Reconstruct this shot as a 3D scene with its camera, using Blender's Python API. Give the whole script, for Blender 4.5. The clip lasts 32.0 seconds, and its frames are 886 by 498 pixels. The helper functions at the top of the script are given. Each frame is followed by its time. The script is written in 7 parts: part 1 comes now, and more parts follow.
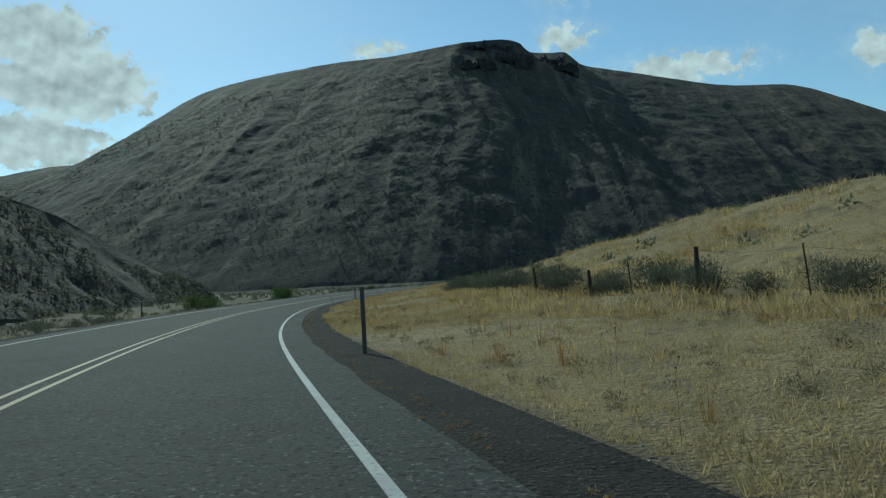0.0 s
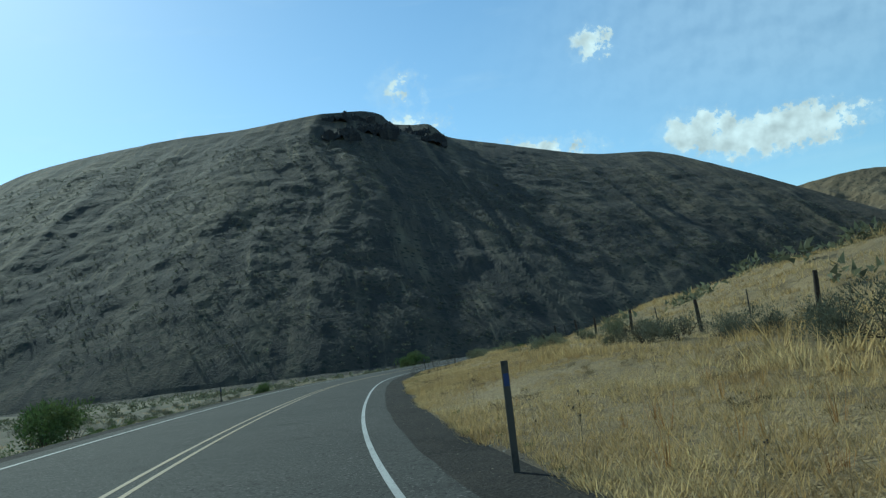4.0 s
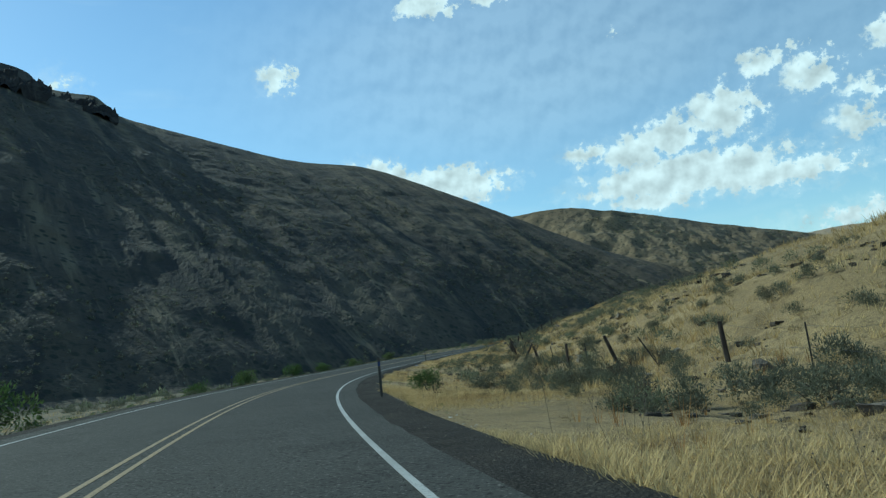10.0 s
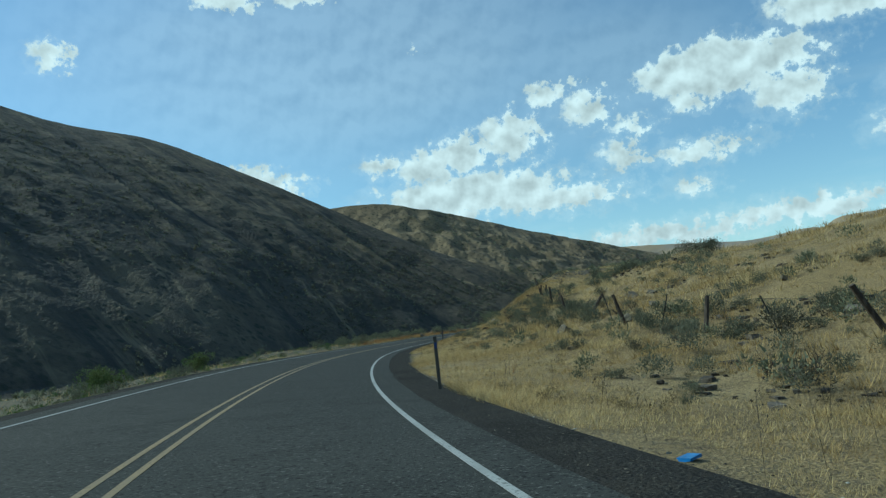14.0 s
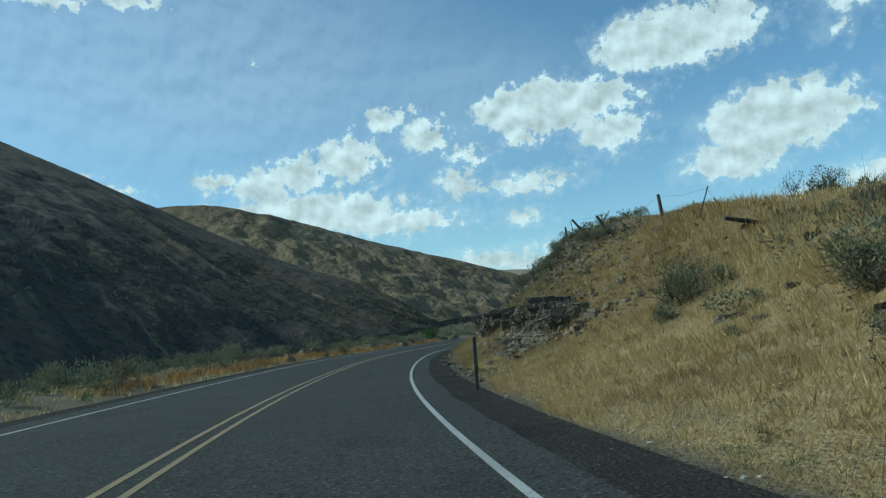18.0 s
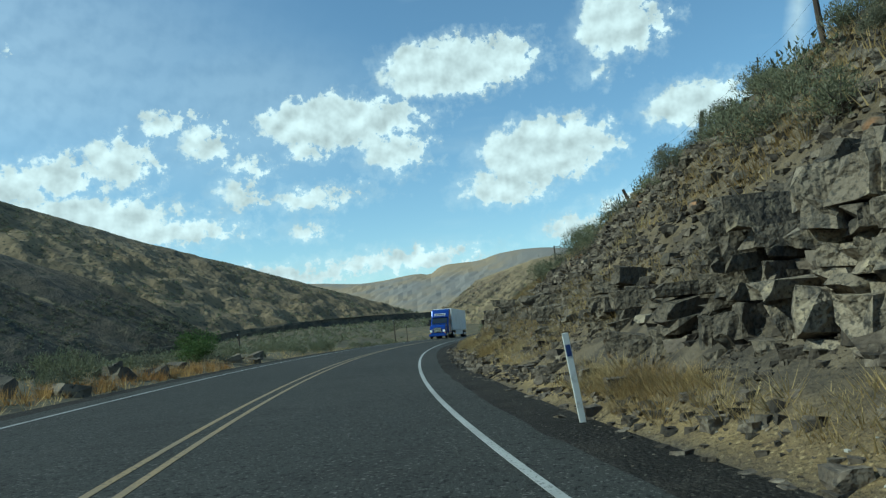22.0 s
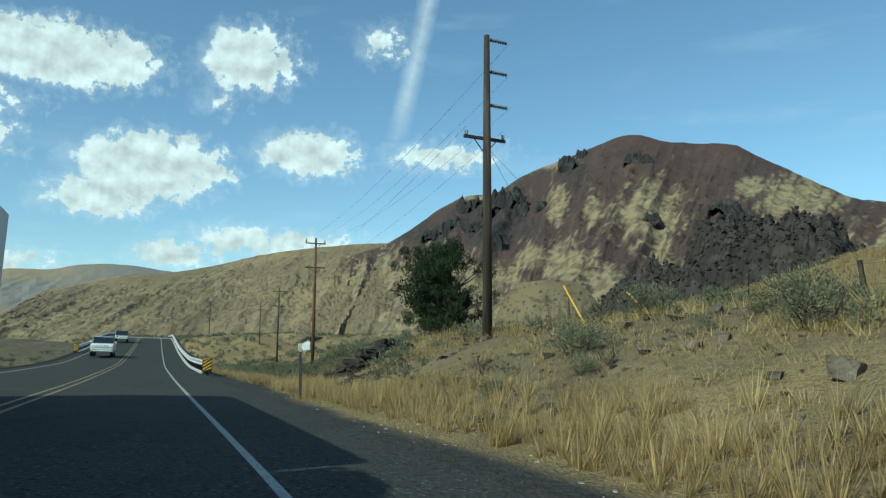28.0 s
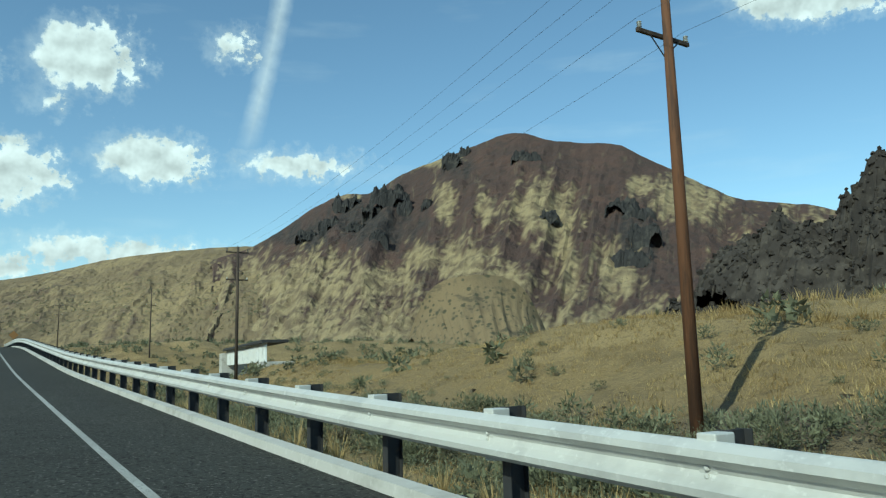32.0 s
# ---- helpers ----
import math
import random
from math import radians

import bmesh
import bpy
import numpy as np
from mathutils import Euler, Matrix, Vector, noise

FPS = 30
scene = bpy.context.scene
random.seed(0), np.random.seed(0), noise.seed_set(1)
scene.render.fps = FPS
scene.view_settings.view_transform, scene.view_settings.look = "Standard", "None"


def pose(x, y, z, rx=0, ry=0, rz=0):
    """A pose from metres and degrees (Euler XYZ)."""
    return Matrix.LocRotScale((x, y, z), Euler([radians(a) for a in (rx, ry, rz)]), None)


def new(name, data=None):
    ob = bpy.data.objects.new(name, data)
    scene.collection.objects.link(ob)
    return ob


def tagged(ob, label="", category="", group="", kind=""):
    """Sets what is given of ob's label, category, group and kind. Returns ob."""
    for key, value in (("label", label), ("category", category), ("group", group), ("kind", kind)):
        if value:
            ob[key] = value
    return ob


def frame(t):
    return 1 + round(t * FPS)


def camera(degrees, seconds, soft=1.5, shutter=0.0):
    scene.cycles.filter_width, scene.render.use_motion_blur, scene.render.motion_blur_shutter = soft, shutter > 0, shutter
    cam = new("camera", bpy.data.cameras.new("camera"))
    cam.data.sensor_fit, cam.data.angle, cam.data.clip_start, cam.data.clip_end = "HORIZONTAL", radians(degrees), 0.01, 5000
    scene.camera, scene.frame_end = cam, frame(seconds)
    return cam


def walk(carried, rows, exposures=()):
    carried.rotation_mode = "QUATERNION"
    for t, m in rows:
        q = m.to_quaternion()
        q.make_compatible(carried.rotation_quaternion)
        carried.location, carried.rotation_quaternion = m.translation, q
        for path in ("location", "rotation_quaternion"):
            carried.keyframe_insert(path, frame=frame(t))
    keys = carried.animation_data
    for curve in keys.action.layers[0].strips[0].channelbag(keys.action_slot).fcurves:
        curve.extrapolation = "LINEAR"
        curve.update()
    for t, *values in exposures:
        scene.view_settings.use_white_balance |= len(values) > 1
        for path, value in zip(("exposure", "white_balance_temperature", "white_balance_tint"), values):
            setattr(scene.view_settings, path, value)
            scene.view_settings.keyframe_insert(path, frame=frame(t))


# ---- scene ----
cam = camera(60.56, 32.0, soft=1.3)
# seconds, x, y, z, yaw, pitch, roll
PATH = [
    (0.0, -0.00, -0.00, 1.19, 2.37, 1.68, 3.06),
    (0.5, -2.67, 7.64, 1.09, 1.93, 3.66, 4.19),
    (1.0, -5.01, 15.38, 0.98, 0.66, 5.67, 5.25),
    (1.5, -7.03, 23.20, 0.87, -1.28, 6.75, 6.18),
    (2.0, -8.78, 31.09, 0.75, -4.27, 6.46, 6.93),
    (2.5, -10.28, 39.02, 0.63, -5.82, 6.55, 7.02),
    (3.0, -11.55, 47.00, 0.52, -6.37, 7.85, 7.25),
    (3.5, -12.55, 55.00, 0.42, -7.08, 7.62, 7.56),
    (4.0, -13.25, 63.04, 0.34, -8.38, 7.52, 7.27),
    (4.5, -13.62, 71.09, 0.28, -10.12, 7.48, 7.06),
    (5.0, -13.67, 79.16, 0.22, -12.12, 7.43, 7.05),
    (5.5, -13.42, 87.24, 0.16, -14.22, 7.29, 7.18),
    (6.0, -12.93, 95.31, 0.09, -16.24, 6.98, 7.00),
    (6.5, -12.20, 103.38, 0.01, -18.37, 6.21, 6.87),
    (7.0, -11.26, 111.44, -0.05, -20.35, 6.73, 6.38),
    (7.5, -10.08, 119.48, -0.11, -22.40, 7.42, 6.41),
    (8.0, -8.64, 127.48, -0.18, -24.54, 7.45, 6.52),
    (8.5, -6.90, 135.43, -0.24, -26.87, 7.26, 6.20),
    (9.0, -4.87, 143.31, -0.30, -29.16, 7.50, 6.09),
    (9.5, -2.55, 151.13, -0.36, -31.02, 8.35, 5.99),
    (10.0, 0.04, 158.85, -0.41, -33.29, 7.28, 6.12),
    (10.5, 2.90, 166.48, -0.46, -35.16, 6.30, 6.20),
    (11.0, 5.99, 174.02, -0.50, -37.16, 6.10, 6.11),
    (11.5, 9.30, 181.45, -0.54, -39.37, 5.57, 6.58),
    (12.0, 12.85, 188.78, -0.57, -41.55, 5.10, 6.45),
    (12.5, 16.66, 195.97, -0.59, -43.57, 5.63, 5.47),
    (13.0, 20.78, 203.00, -0.62, -45.22, 6.90, 4.79),
    (13.5, 25.21, 209.85, -0.63, -47.12, 7.02, 4.75),
    (14.0, 29.94, 216.53, -0.64, -49.23, 6.36, 5.05),
    (14.5, 34.95, 223.02, -0.63, -51.79, 6.46, 5.22),
    (15.0, 40.23, 229.34, -0.62, -53.67, 6.56, 4.76),
    (15.5, 45.77, 235.46, -0.60, -55.13, 6.62, 4.30),
    (16.0, 51.59, 241.36, -0.57, -56.45, 6.61, 3.96),
    (16.5, 57.66, 247.07, -0.54, -57.88, 6.50, 3.75),
    (17.0, 63.95, 252.60, -0.49, -59.69, 6.25, 3.65),
    (17.5, 70.43, 257.98, -0.43, -61.47, 6.11, 4.10),
    (18.0, 77.10, 263.17, -0.38, -61.68, 7.05, 4.76),
    (18.5, 83.98, 268.14, -0.33, -63.74, 6.66, 5.35),
    (19.0, 91.04, 272.90, -0.27, -67.07, 6.09, 5.94),
    (19.5, 98.28, 277.43, -0.21, -70.00, 6.28, 6.32),
    (20.0, 105.69, 281.68, -0.12, -72.43, 4.91, 6.30),
    (20.5, 113.26, 285.67, -0.02, -74.13, 4.25, 6.16),
    (21.0, 120.94, 289.38, 0.09, -74.95, 5.83, 5.57),
    (21.5, 128.73, 292.83, 0.19, -76.21, 6.15, 5.19),
    (22.0, 136.61, 295.97, 0.31, -78.14, 6.88, 5.02),
    (22.5, 144.59, 298.79, 0.45, -80.27, 7.58, 4.74),
    (23.0, 152.66, 301.25, 0.58, -82.51, 7.34, 4.82),
    (23.5, 160.81, 303.35, 0.72, -84.84, 7.05, 5.02),
    (24.0, 169.03, 305.11, 0.86, -87.16, 6.69, 5.09),
    (24.5, 177.28, 306.57, 0.97, -89.59, 6.65, 4.92),
    (25.0, 185.54, 307.83, 1.06, -91.43, 6.86, 4.14),
    (25.5, 193.81, 308.96, 1.14, -97.14, 5.88, 1.79),
    (26.0, 202.05, 309.99, 1.22, -101.14, 5.35, -0.47),
    (26.5, 210.29, 310.90, 1.30, -103.89, 7.26, -1.68),
    (27.0, 218.50, 311.70, 1.36, -105.96, 8.26, -1.42),
    (27.5, 226.71, 312.35, 1.42, -107.56, 8.56, -0.88),
    (28.0, 234.89, 312.85, 1.48, -108.87, 8.36, -0.33),
    (28.5, 243.07, 313.22, 1.55, -110.10, 7.85, 0.14),
    (29.0, 251.23, 313.52, 1.63, -111.44, 7.26, 0.29),
    (29.5, 259.40, 313.81, 1.73, -112.29, 7.61, 0.33),
    (30.0, 267.60, 314.16, 1.82, -113.54, 8.19, 0.15),
    (30.5, 275.85, 314.57, 1.92, -115.55, 7.89, 0.14),
    (31.0, 284.17, 314.98, 2.01, -115.95, 8.62, 0.45),
    (31.5, 292.54, 315.30, 2.09, -117.90, 9.54, 0.82),
    (32.0, 300.95, 315.38, 2.17, -119.66, 8.96, 1.41),
]
EXPOSURES = [(0.0, -0.55, 5550.0, -17.0), (2.0, -0.62, 5500.0, -17.0), (3.0, -0.14, 5400.0, -17.0), (6.0, -0.14, 5450.0, -17.0), (8.0, 0.06, 5500.0, -17.0), (9.0, 0.0, 5450.0, -17.0), (13.0, -0.10, 5450.0, -17.0), (17.0, -0.25, 5400.0, -17.0), (20.0, 0.05, 5550.0, -17.0), (24.0, -0.02, 5600.0, -17.0), (32.0, 0.05, 5900.0, -17.0)]
walk(cam, [(t, pose(x, y, z, 90 + pitch, roll, yaw)) for t, x, y, z, yaw, pitch, roll in PATH], EXPOSURES)

# the right-hand edge line of the road: x, y, z every 25 m or so
EDGE = [
    (0.72, 0.29, 0.08),
    (-6.10, 23.39, -0.38),
    (-10.71, 47.16, -0.74),
    (-12.73, 71.12, -1.04),
    (-11.83, 95.25, -1.15),
    (-9.17, 119.31, -1.29),
    (-3.79, 143.08, -1.51),
    (4.08, 166.06, -1.66),
    (13.99, 188.21, -1.73),
    (26.49, 208.89, -1.84),
    (41.57, 228.38, -1.86),
    (58.61, 245.88, -1.68),
    (78.00, 262.15, -1.57),
    (98.94, 276.24, -1.40),
    (121.59, 288.19, -1.05),
    (145.02, 297.42, -0.75),
    (169.28, 303.87, -0.33),
    (193.96, 308.24, 0.02),
    (218.50, 311.15, 0.28),
    (243.14, 312.15, 0.49),
    (267.65, 313.00, 0.58),
    (292.57, 313.84, 0.83),
]
LANE = 3.25
FAR_EDGE = -7.41
BANK = 0.022

# ---- sky, sun ----
SUN_AZ, SUN_EL = 26.0, 36.0          # degrees left of the y axis, above the horizon
world = bpy.data.worlds.new("world")
scene.world = world
world.use_nodes = True
wn = world.node_tree
sky = wn.nodes.new("ShaderNodeTexSky")
sky.sky_type = "NISHITA"
sky.sun_disc = False
sky.sun_elevation, sky.sun_rotation = radians(SUN_EL), radians(-SUN_AZ)
sky.dust_density, sky.ozone_density = 0.25, 1.7


def wmath(op, a, b=None, clamp=False):
    n = wn.nodes.new("ShaderNodeMath")
    n.operation, n.use_clamp = op, clamp
    for k, q in enumerate((a, b)):
        if q is None:
            continue
        if isinstance(q, (int, float)):
            n.inputs[k].default_value = q
        else:
            wn.links.new(q, n.inputs[k])
    return n.outputs[0]


def wnoise(vector, scale, detail=6, rough=0.6):
    n = wn.nodes.new("ShaderNodeTexNoise")
    n.inputs["Scale"].default_value, n.inputs["Detail"].default_value, n.inputs["Roughness"].default_value = scale, detail, rough
    wn.links.new(vector, n.inputs["Vector"])
    return n


coord = wn.nodes.new("ShaderNodeTexCoord")
parts_ = wn.nodes.new("ShaderNodeSeparateXYZ")
wn.links.new(coord.outputs["Generated"], parts_.inputs[0])
bearing = wmath("MULTIPLY", wmath("ARCTAN2", wmath("MULTIPLY", parts_.outputs[0], -1.0), parts_.outputs[1]), 180 / math.pi)
height = wmath("MULTIPLY", wmath("ARCSINE", parts_.outputs[2]), 180 / math.pi)
spot = wn.nodes.new("ShaderNodeCombineXYZ")
wn.links.new(bearing, spot.inputs[0])
wn.links.new(height, spot.inputs[1])
billow = wnoise(spot.outputs[0], 0.55, 7, 0.66)
shift = wn.nodes.new("ShaderNodeVectorMath")
shift.operation = "MULTIPLY_ADD"
wn.links.new(billow.outputs["Color"], shift.inputs[0])
shift.inputs[1].default_value, shift.inputs[2].default_value = (4.2, 2.2, 0), (-2.1, -1.1, 0)
moved = wn.nodes.new("ShaderNodeVectorMath")
wn.links.new(spot.outputs[0], moved.inputs[0])
wn.links.new(shift.outputs[0], moved.inputs[1])
# cumulus clouds: bearing, height, half width, half height in degrees
CLOUDS_WEST = [(30.2, 16.5, 4.2, 2.2), (28.0, 13.6, 5.5, 2.8), (30.5, 9.6, 4.4, 2.0), (40, 14, 8, 4), (7.1, 16.2, 1.9, 0.7), (-7.6, 16.2, 2.0, 1.0), (-15.5, 13.1, 5.2, 1.1),
               (-22.3, 20.4, 1.5, 0.9), (-6.9, 19.3, 1.0, 0.8), (-29.0, 12.6, 2.6, 1.5), (-34.0, 11.6, 5.5, 1.5), (-34.7, 24.6, 2.9, 1.0), (-39.8, 24.9, 2.3, 0.7), (-48.7, 20.9, 0.7, 0.4)]
CLOUDS_NORTH = [(-45.3, 12.5, 1.6, 0.7), (-49.0, 12.3, 2.6, 1.5), (-52.0, 13.0, 2.6, 1.5), (-55.6, 14.0, 2.6, 1.9), (-52.5, 10.0, 8.0, 1.6), (-61.3, 15.2, 2.1, 1.4), (-63.6, 11.7, 1.5, 1.5), (-69.2, 11.1, 3.4, 0.9),
                (-71.5, 16.5, 6.6, 2.0), (-68.9, 14.6, 1.8, 0.8), (-75.4, 14.0, 2.6, 1.5), (-80.9, 19.9, 6.4, 2.2), (-68.2, 8.6, 1.3, 0.5), (-58.2, 9.0, 5.5, 1.1), (-58.6, 16.6, 2.4, 0.8), (-66.2, 16.9, 1.7, 0.6), (-49.8, 8.6, 3.6, 0.8), (-64.6, 13.6, 1.6, 0.6), (-66.4, 5.4, 7.0, 0.8)]
CLOUDS_EAST = [(-87.0, 13.2, 5.4, 2.4), (-84.0, 10.8, 3.8, 1.4), (-98.2, 14.8, 3.9, 1.7), (-108.6, 14.9, 3.9, 1.0), (-93.6, 21.3, 3.4, 2.3), (-91.3, 18.3, 0.8, 0.5), (-93.5, 8.4, 3.4, 0.9), (-97.2, 8.0, 6.5, 0.9),
               (-88.8, 7.1, 2.6, 0.9), (-75.0, 6.0, 6.0, 0.8), (-103.8, 23.0, 1.5, 0.9), (-120, 32, 6, 2), (-150, 25, 8, 3), (160, 22, 10, 4), (100, 18, 9, 4)]
nearest_cloud = None
for a, e, w, h in CLOUDS_WEST + CLOUDS_NORTH + CLOUDS_EAST:
    a, e = a - 0.2, e + 0.33
    at = wn.nodes.new("ShaderNodeVectorMath")
    at.operation = "MULTIPLY_ADD"
    wn.links.new(moved.outputs[0], at.inputs[0])
    at.inputs[1].default_value, at.inputs[2].default_value = (1 / w, 1 / h, 0), (-a / w, -e / h, 0)
    far = wn.nodes.new("ShaderNodeVectorMath")
    far.operation = "LENGTH"
    wn.links.new(at.outputs[0], far.inputs[0])
    # large clouds get a soft rim of the same width in degrees as small ones
    depth = wmath("MULTIPLY", wmath("SUBTRACT", 1.0, far.outputs["Value"]), min(w, 2.2 * h) * 0.5)
    nearest_cloud = depth if nearest_cloud is None else wmath("MAXIMUM", nearest_cloud, depth)
edge = wnoise(spot.outputs[0], 1.1, 8, 0.62)
body = wmath("ADD", nearest_cloud, wmath("MULTIPLY", wmath("SUBTRACT", edge.outputs[0], 0.47), 3.0))
cover = wn.nodes.new("ShaderNodeMapRange")
cover.interpolation_type = "SMOOTHSTEP"
cover.inputs["From Min"].default_value, cover.inputs["From Max"].default_value = -0.04, 0.50
wn.links.new(body, cover.inputs["Value"])
# thin high streaks
streak_map = wn.nodes.new("ShaderNodeMapping")
streak_map.inputs["Rotation"].default_value, streak_map.inputs["Scale"].default_value = (0, 0, 0.35), (0.035, 0.22, 1)
wn.links.new(spot.outputs[0], streak_map.inputs["Vector"])
streaks = wnoise(streak_map.outputs[0], 2.2, 5, 0.5)
thin = wn.nodes.new("ShaderNodeMapRange")
thin.inputs["From Min"].default_value, thin.inputs["From Max"].default_value, thin.inputs["To Max"].default_value = 0.56, 0.86, 0.16
wn.links.new(streaks.outputs[0], thin.inputs["Value"])
# one broad old vapour trail
trail = wmath("ABSOLUTE", wmath("ADD", wmath("ADD", bearing, wmath("MULTIPLY", height, 0.24)), 101.2))
trail = wmath("ADD", trail, wmath("MULTIPLY", edge.outputs[0], 0.5))
trail_cover = wn.nodes.new("ShaderNodeMapRange")
trail_cover.inputs["From Min"].default_value, trail_cover.inputs["From Max"].default_value = 1.25, 0.2
trail_cover.inputs["To Max"].default_value = 0.5
wn.links.new(trail, trail_cover.inputs["Value"])
above = wn.nodes.new("ShaderNodeMapRange")
above.inputs["From Min"].default_value, above.inputs["From Max"].default_value = 15.5, 19.0
wn.links.new(height, above.inputs["Value"])
veil = wmath("MAXIMUM", thin.outputs[0], wmath("MULTIPLY", trail_cover.outputs[0], above.outputs[0]))
halo = wn.nodes.new("ShaderNodeMapRange")
halo.interpolation_type = "SMOOTHSTEP"
halo.inputs["From Min"].default_value, halo.inputs["From Max"].default_value, halo.inputs["To Max"].default_value = -0.75, 0.2, 0.2
wn.links.new(body, halo.inputs["Value"])
veil = wmath("MAXIMUM", veil, halo.outputs[0])
for a, e, w, h, most in ((-42, 21, 34, 12, 0.24), (-62, 18, 18, 8, 0.18)):
    at = wn.nodes.new("ShaderNodeVectorMath")
    at.operation = "MULTIPLY_ADD"
    wn.links.new(spot.outputs[0], at.inputs[0])
    at.inputs[1].default_value, at.inputs[2].default_value = (1 / w, 1 / h, 0), (-a / w, -e / h, 0)
    far = wn.nodes.new("ShaderNodeVectorMath")
    far.operation = "LENGTH"
    wn.links.new(at.outputs[0], far.inputs[0])
    sheet_ = wn.nodes.new("ShaderNodeMapRange")
    sheet_.interpolation_type = "SMOOTHSTEP"
    sheet_.inputs["From Min"].default_value, sheet_.inputs["From Max"].default_value, sheet_.inputs["To Max"].default_value = 1.0, 0.2, most
    wn.links.new(far.outputs["Value"], sheet_.inputs["Value"])
    grain = wmath("ADD", wmath("MULTIPLY", streaks.outputs[0], 0.3), 0.85)
    veil = wmath("MAXIMUM", veil, wmath("MULTIPLY", sheet_.outputs[0], grain))
allcover = wmath("MAXIMUM", cover.outputs[0], veil)
# shaded undersides
beside = wn.nodes.new("ShaderNodeVectorMath")
wn.links.new(spot.outputs[0], beside.inputs[0])
beside.inputs[1].default_value = (0.25, 0.6, 0)
puff = wnoise(spot.outputs[0], 0.5, 3.2, 0.5)
puff_above = wnoise(beside.outputs[0], 0.5, 3.2, 0.5)
relief = wmath("MULTIPLY", wmath("SUBTRACT", puff.outputs[0], puff_above.outputs[0]), 1.15)
core = wmath("MULTIPLY", wmath("MINIMUM", wmath("MAXIMUM", body, 0.0), 1.2), -0.10)
lit = wmath("ADD", wmath("ADD", relief, core), 1.0)
shade = wn.nodes.new("ShaderNodeClamp")
shade.inputs["Min"].default_value, shade.inputs["Max"].default_value = 0.60, 1.12
wn.links.new(lit, shade.inputs["Value"])
white = wn.nodes.new("ShaderNodeVectorMath")
white.operation = "SCALE"
white.inputs[0].default_value = (5.9, 6.1, 6.3)
wn.links.new(shade.outputs[0], white.inputs["Scale"])
blend = wn.nodes.new("ShaderNodeMix")
blend.data_type = "RGBA"
wn.links.new(allcover, blend.inputs[0])
wn.links.new(sky.outputs[0], blend.inputs[6])
wn.links.new(white.outputs[0], blend.inputs[7])
background = wn.nodes["Background"]
background.inputs["Strength"].default_value = 0.138
wn.links.new(blend.outputs[2], background.inputs["Color"])
sun = new("sun", bpy.data.lights.new("sun", "SUN"))
sun.data.energy, sun.data.angle, sun.data.color = 4.0, radians(0.53), (1.0, 0.94, 0.84)
sun.matrix_world = pose(0, 0, 300, 90 - SUN_EL, 0, SUN_AZ + 180)

# ---- small tools ----
def fade(t):
    return t * t * t * (t * (t * 6 - 15) + 10)


def lattice(ix, iy, seed):
    h = (ix * 374761393 + iy * 668265263 + seed * 974711) & 0x7FFFFFFF
    h = ((h ^ (h >> 13)) * 1274126177) & 0x7FFFFFFF
    return ((h ^ (h >> 16)) & 0xFFFF) / 65535.0


def vnoise(x, y, seed=0):
    """Smooth value noise, -1 to 1."""
    x, y = np.asarray(x, float), np.asarray(y, float)
    ix, iy = np.floor(x).astype(np.int64), np.floor(y).astype(np.int64)
    u, v = fade(x - ix), fade(y - iy)
    a, b = lattice(ix, iy, seed), lattice(ix + 1, iy, seed)
    c, d = lattice(ix, iy + 1, seed), lattice(ix + 1, iy + 1, seed)
    return 2 * ((a * (1 - u) + b * u) * (1 - v) + (c * (1 - u) + d * u) * v) - 1


def fbm(x, y, octaves=4, seed=0):
    total, amp = 0.0, 1.0
    for k in range(octaves):
        total = total + amp * vnoise(x * 2 ** k, y * 2 ** k, seed + k)
        amp *= 0.5
    return total


def mesh_from(name, verts, faces, smooth=False):
    """A mesh from arrays; all faces have the same number of corners."""
    verts, faces = np.asarray(verts, np.float32), np.asarray(faces, np.int32)
    me = bpy.data.meshes.new(name)
    k = faces.shape[1]
    me.vertices.add(len(verts))
    me.vertices.foreach_set("co", verts.ravel())
    me.loops.add(faces.size)
    me.loops.foreach_set("vertex_index", faces.ravel())
    me.polygons.add(len(faces))
    me.polygons.foreach_set("loop_start", np.arange(0, faces.size, k, dtype=np.int32))
    me.polygons.foreach_set("use_smooth", np.full(len(faces), smooth, bool))
    me.update(calc_edges=True)
    return me


def grid_faces(nu, nv):
    a = (np.arange(nu - 1)[:, None] * nv + np.arange(nv - 1)[None]).ravel()
    return np.column_stack([a, a + nv, a + nv + 1, a + 1])


def thing(name, mesh, material, label="", category="", group="", kind="", parent=None):
    ob = new(name, mesh)
    if material is not None and not mesh.materials:
        mesh.materials.append(material)
    if parent is not None:
        ob.parent = parent
    return tagged(ob, label, category, group, kind)


def bm_mesh(name, bm, smooth=False):
    me = bpy.data.meshes.new(name)
    bm.to_mesh(me)
    bm.free()
    if smooth:
        me.polygons.foreach_set("use_smooth", np.ones(len(me.polygons), bool))
    return me


def part(name, bm, material, parent, label="", smooth=False):
    me = bm_mesh(name, bm, smooth)
    me.materials.append(material)
    ob = new(name, me)
    ob.parent = parent
    return tagged(ob, label)


def box(bm, lo, hi, bevel=0.0):
    """Adds a box between two corners."""
    made = bmesh.ops.create_cube(bm, size=1.0)["verts"]
    lo, hi = Vector(lo), Vector(hi)
    for v in made:
        v.co = Vector([lo[k] + (v.co[k] + 0.5) * (hi[k] - lo[k]) for k in range(3)])
    if bevel:
        edges = list({e for v in made for e in v.link_edges})
        bmesh.ops.bevel(bm, geom=edges, offset=bevel, segments=2, affect="EDGES", profile=0.5)
    return bm


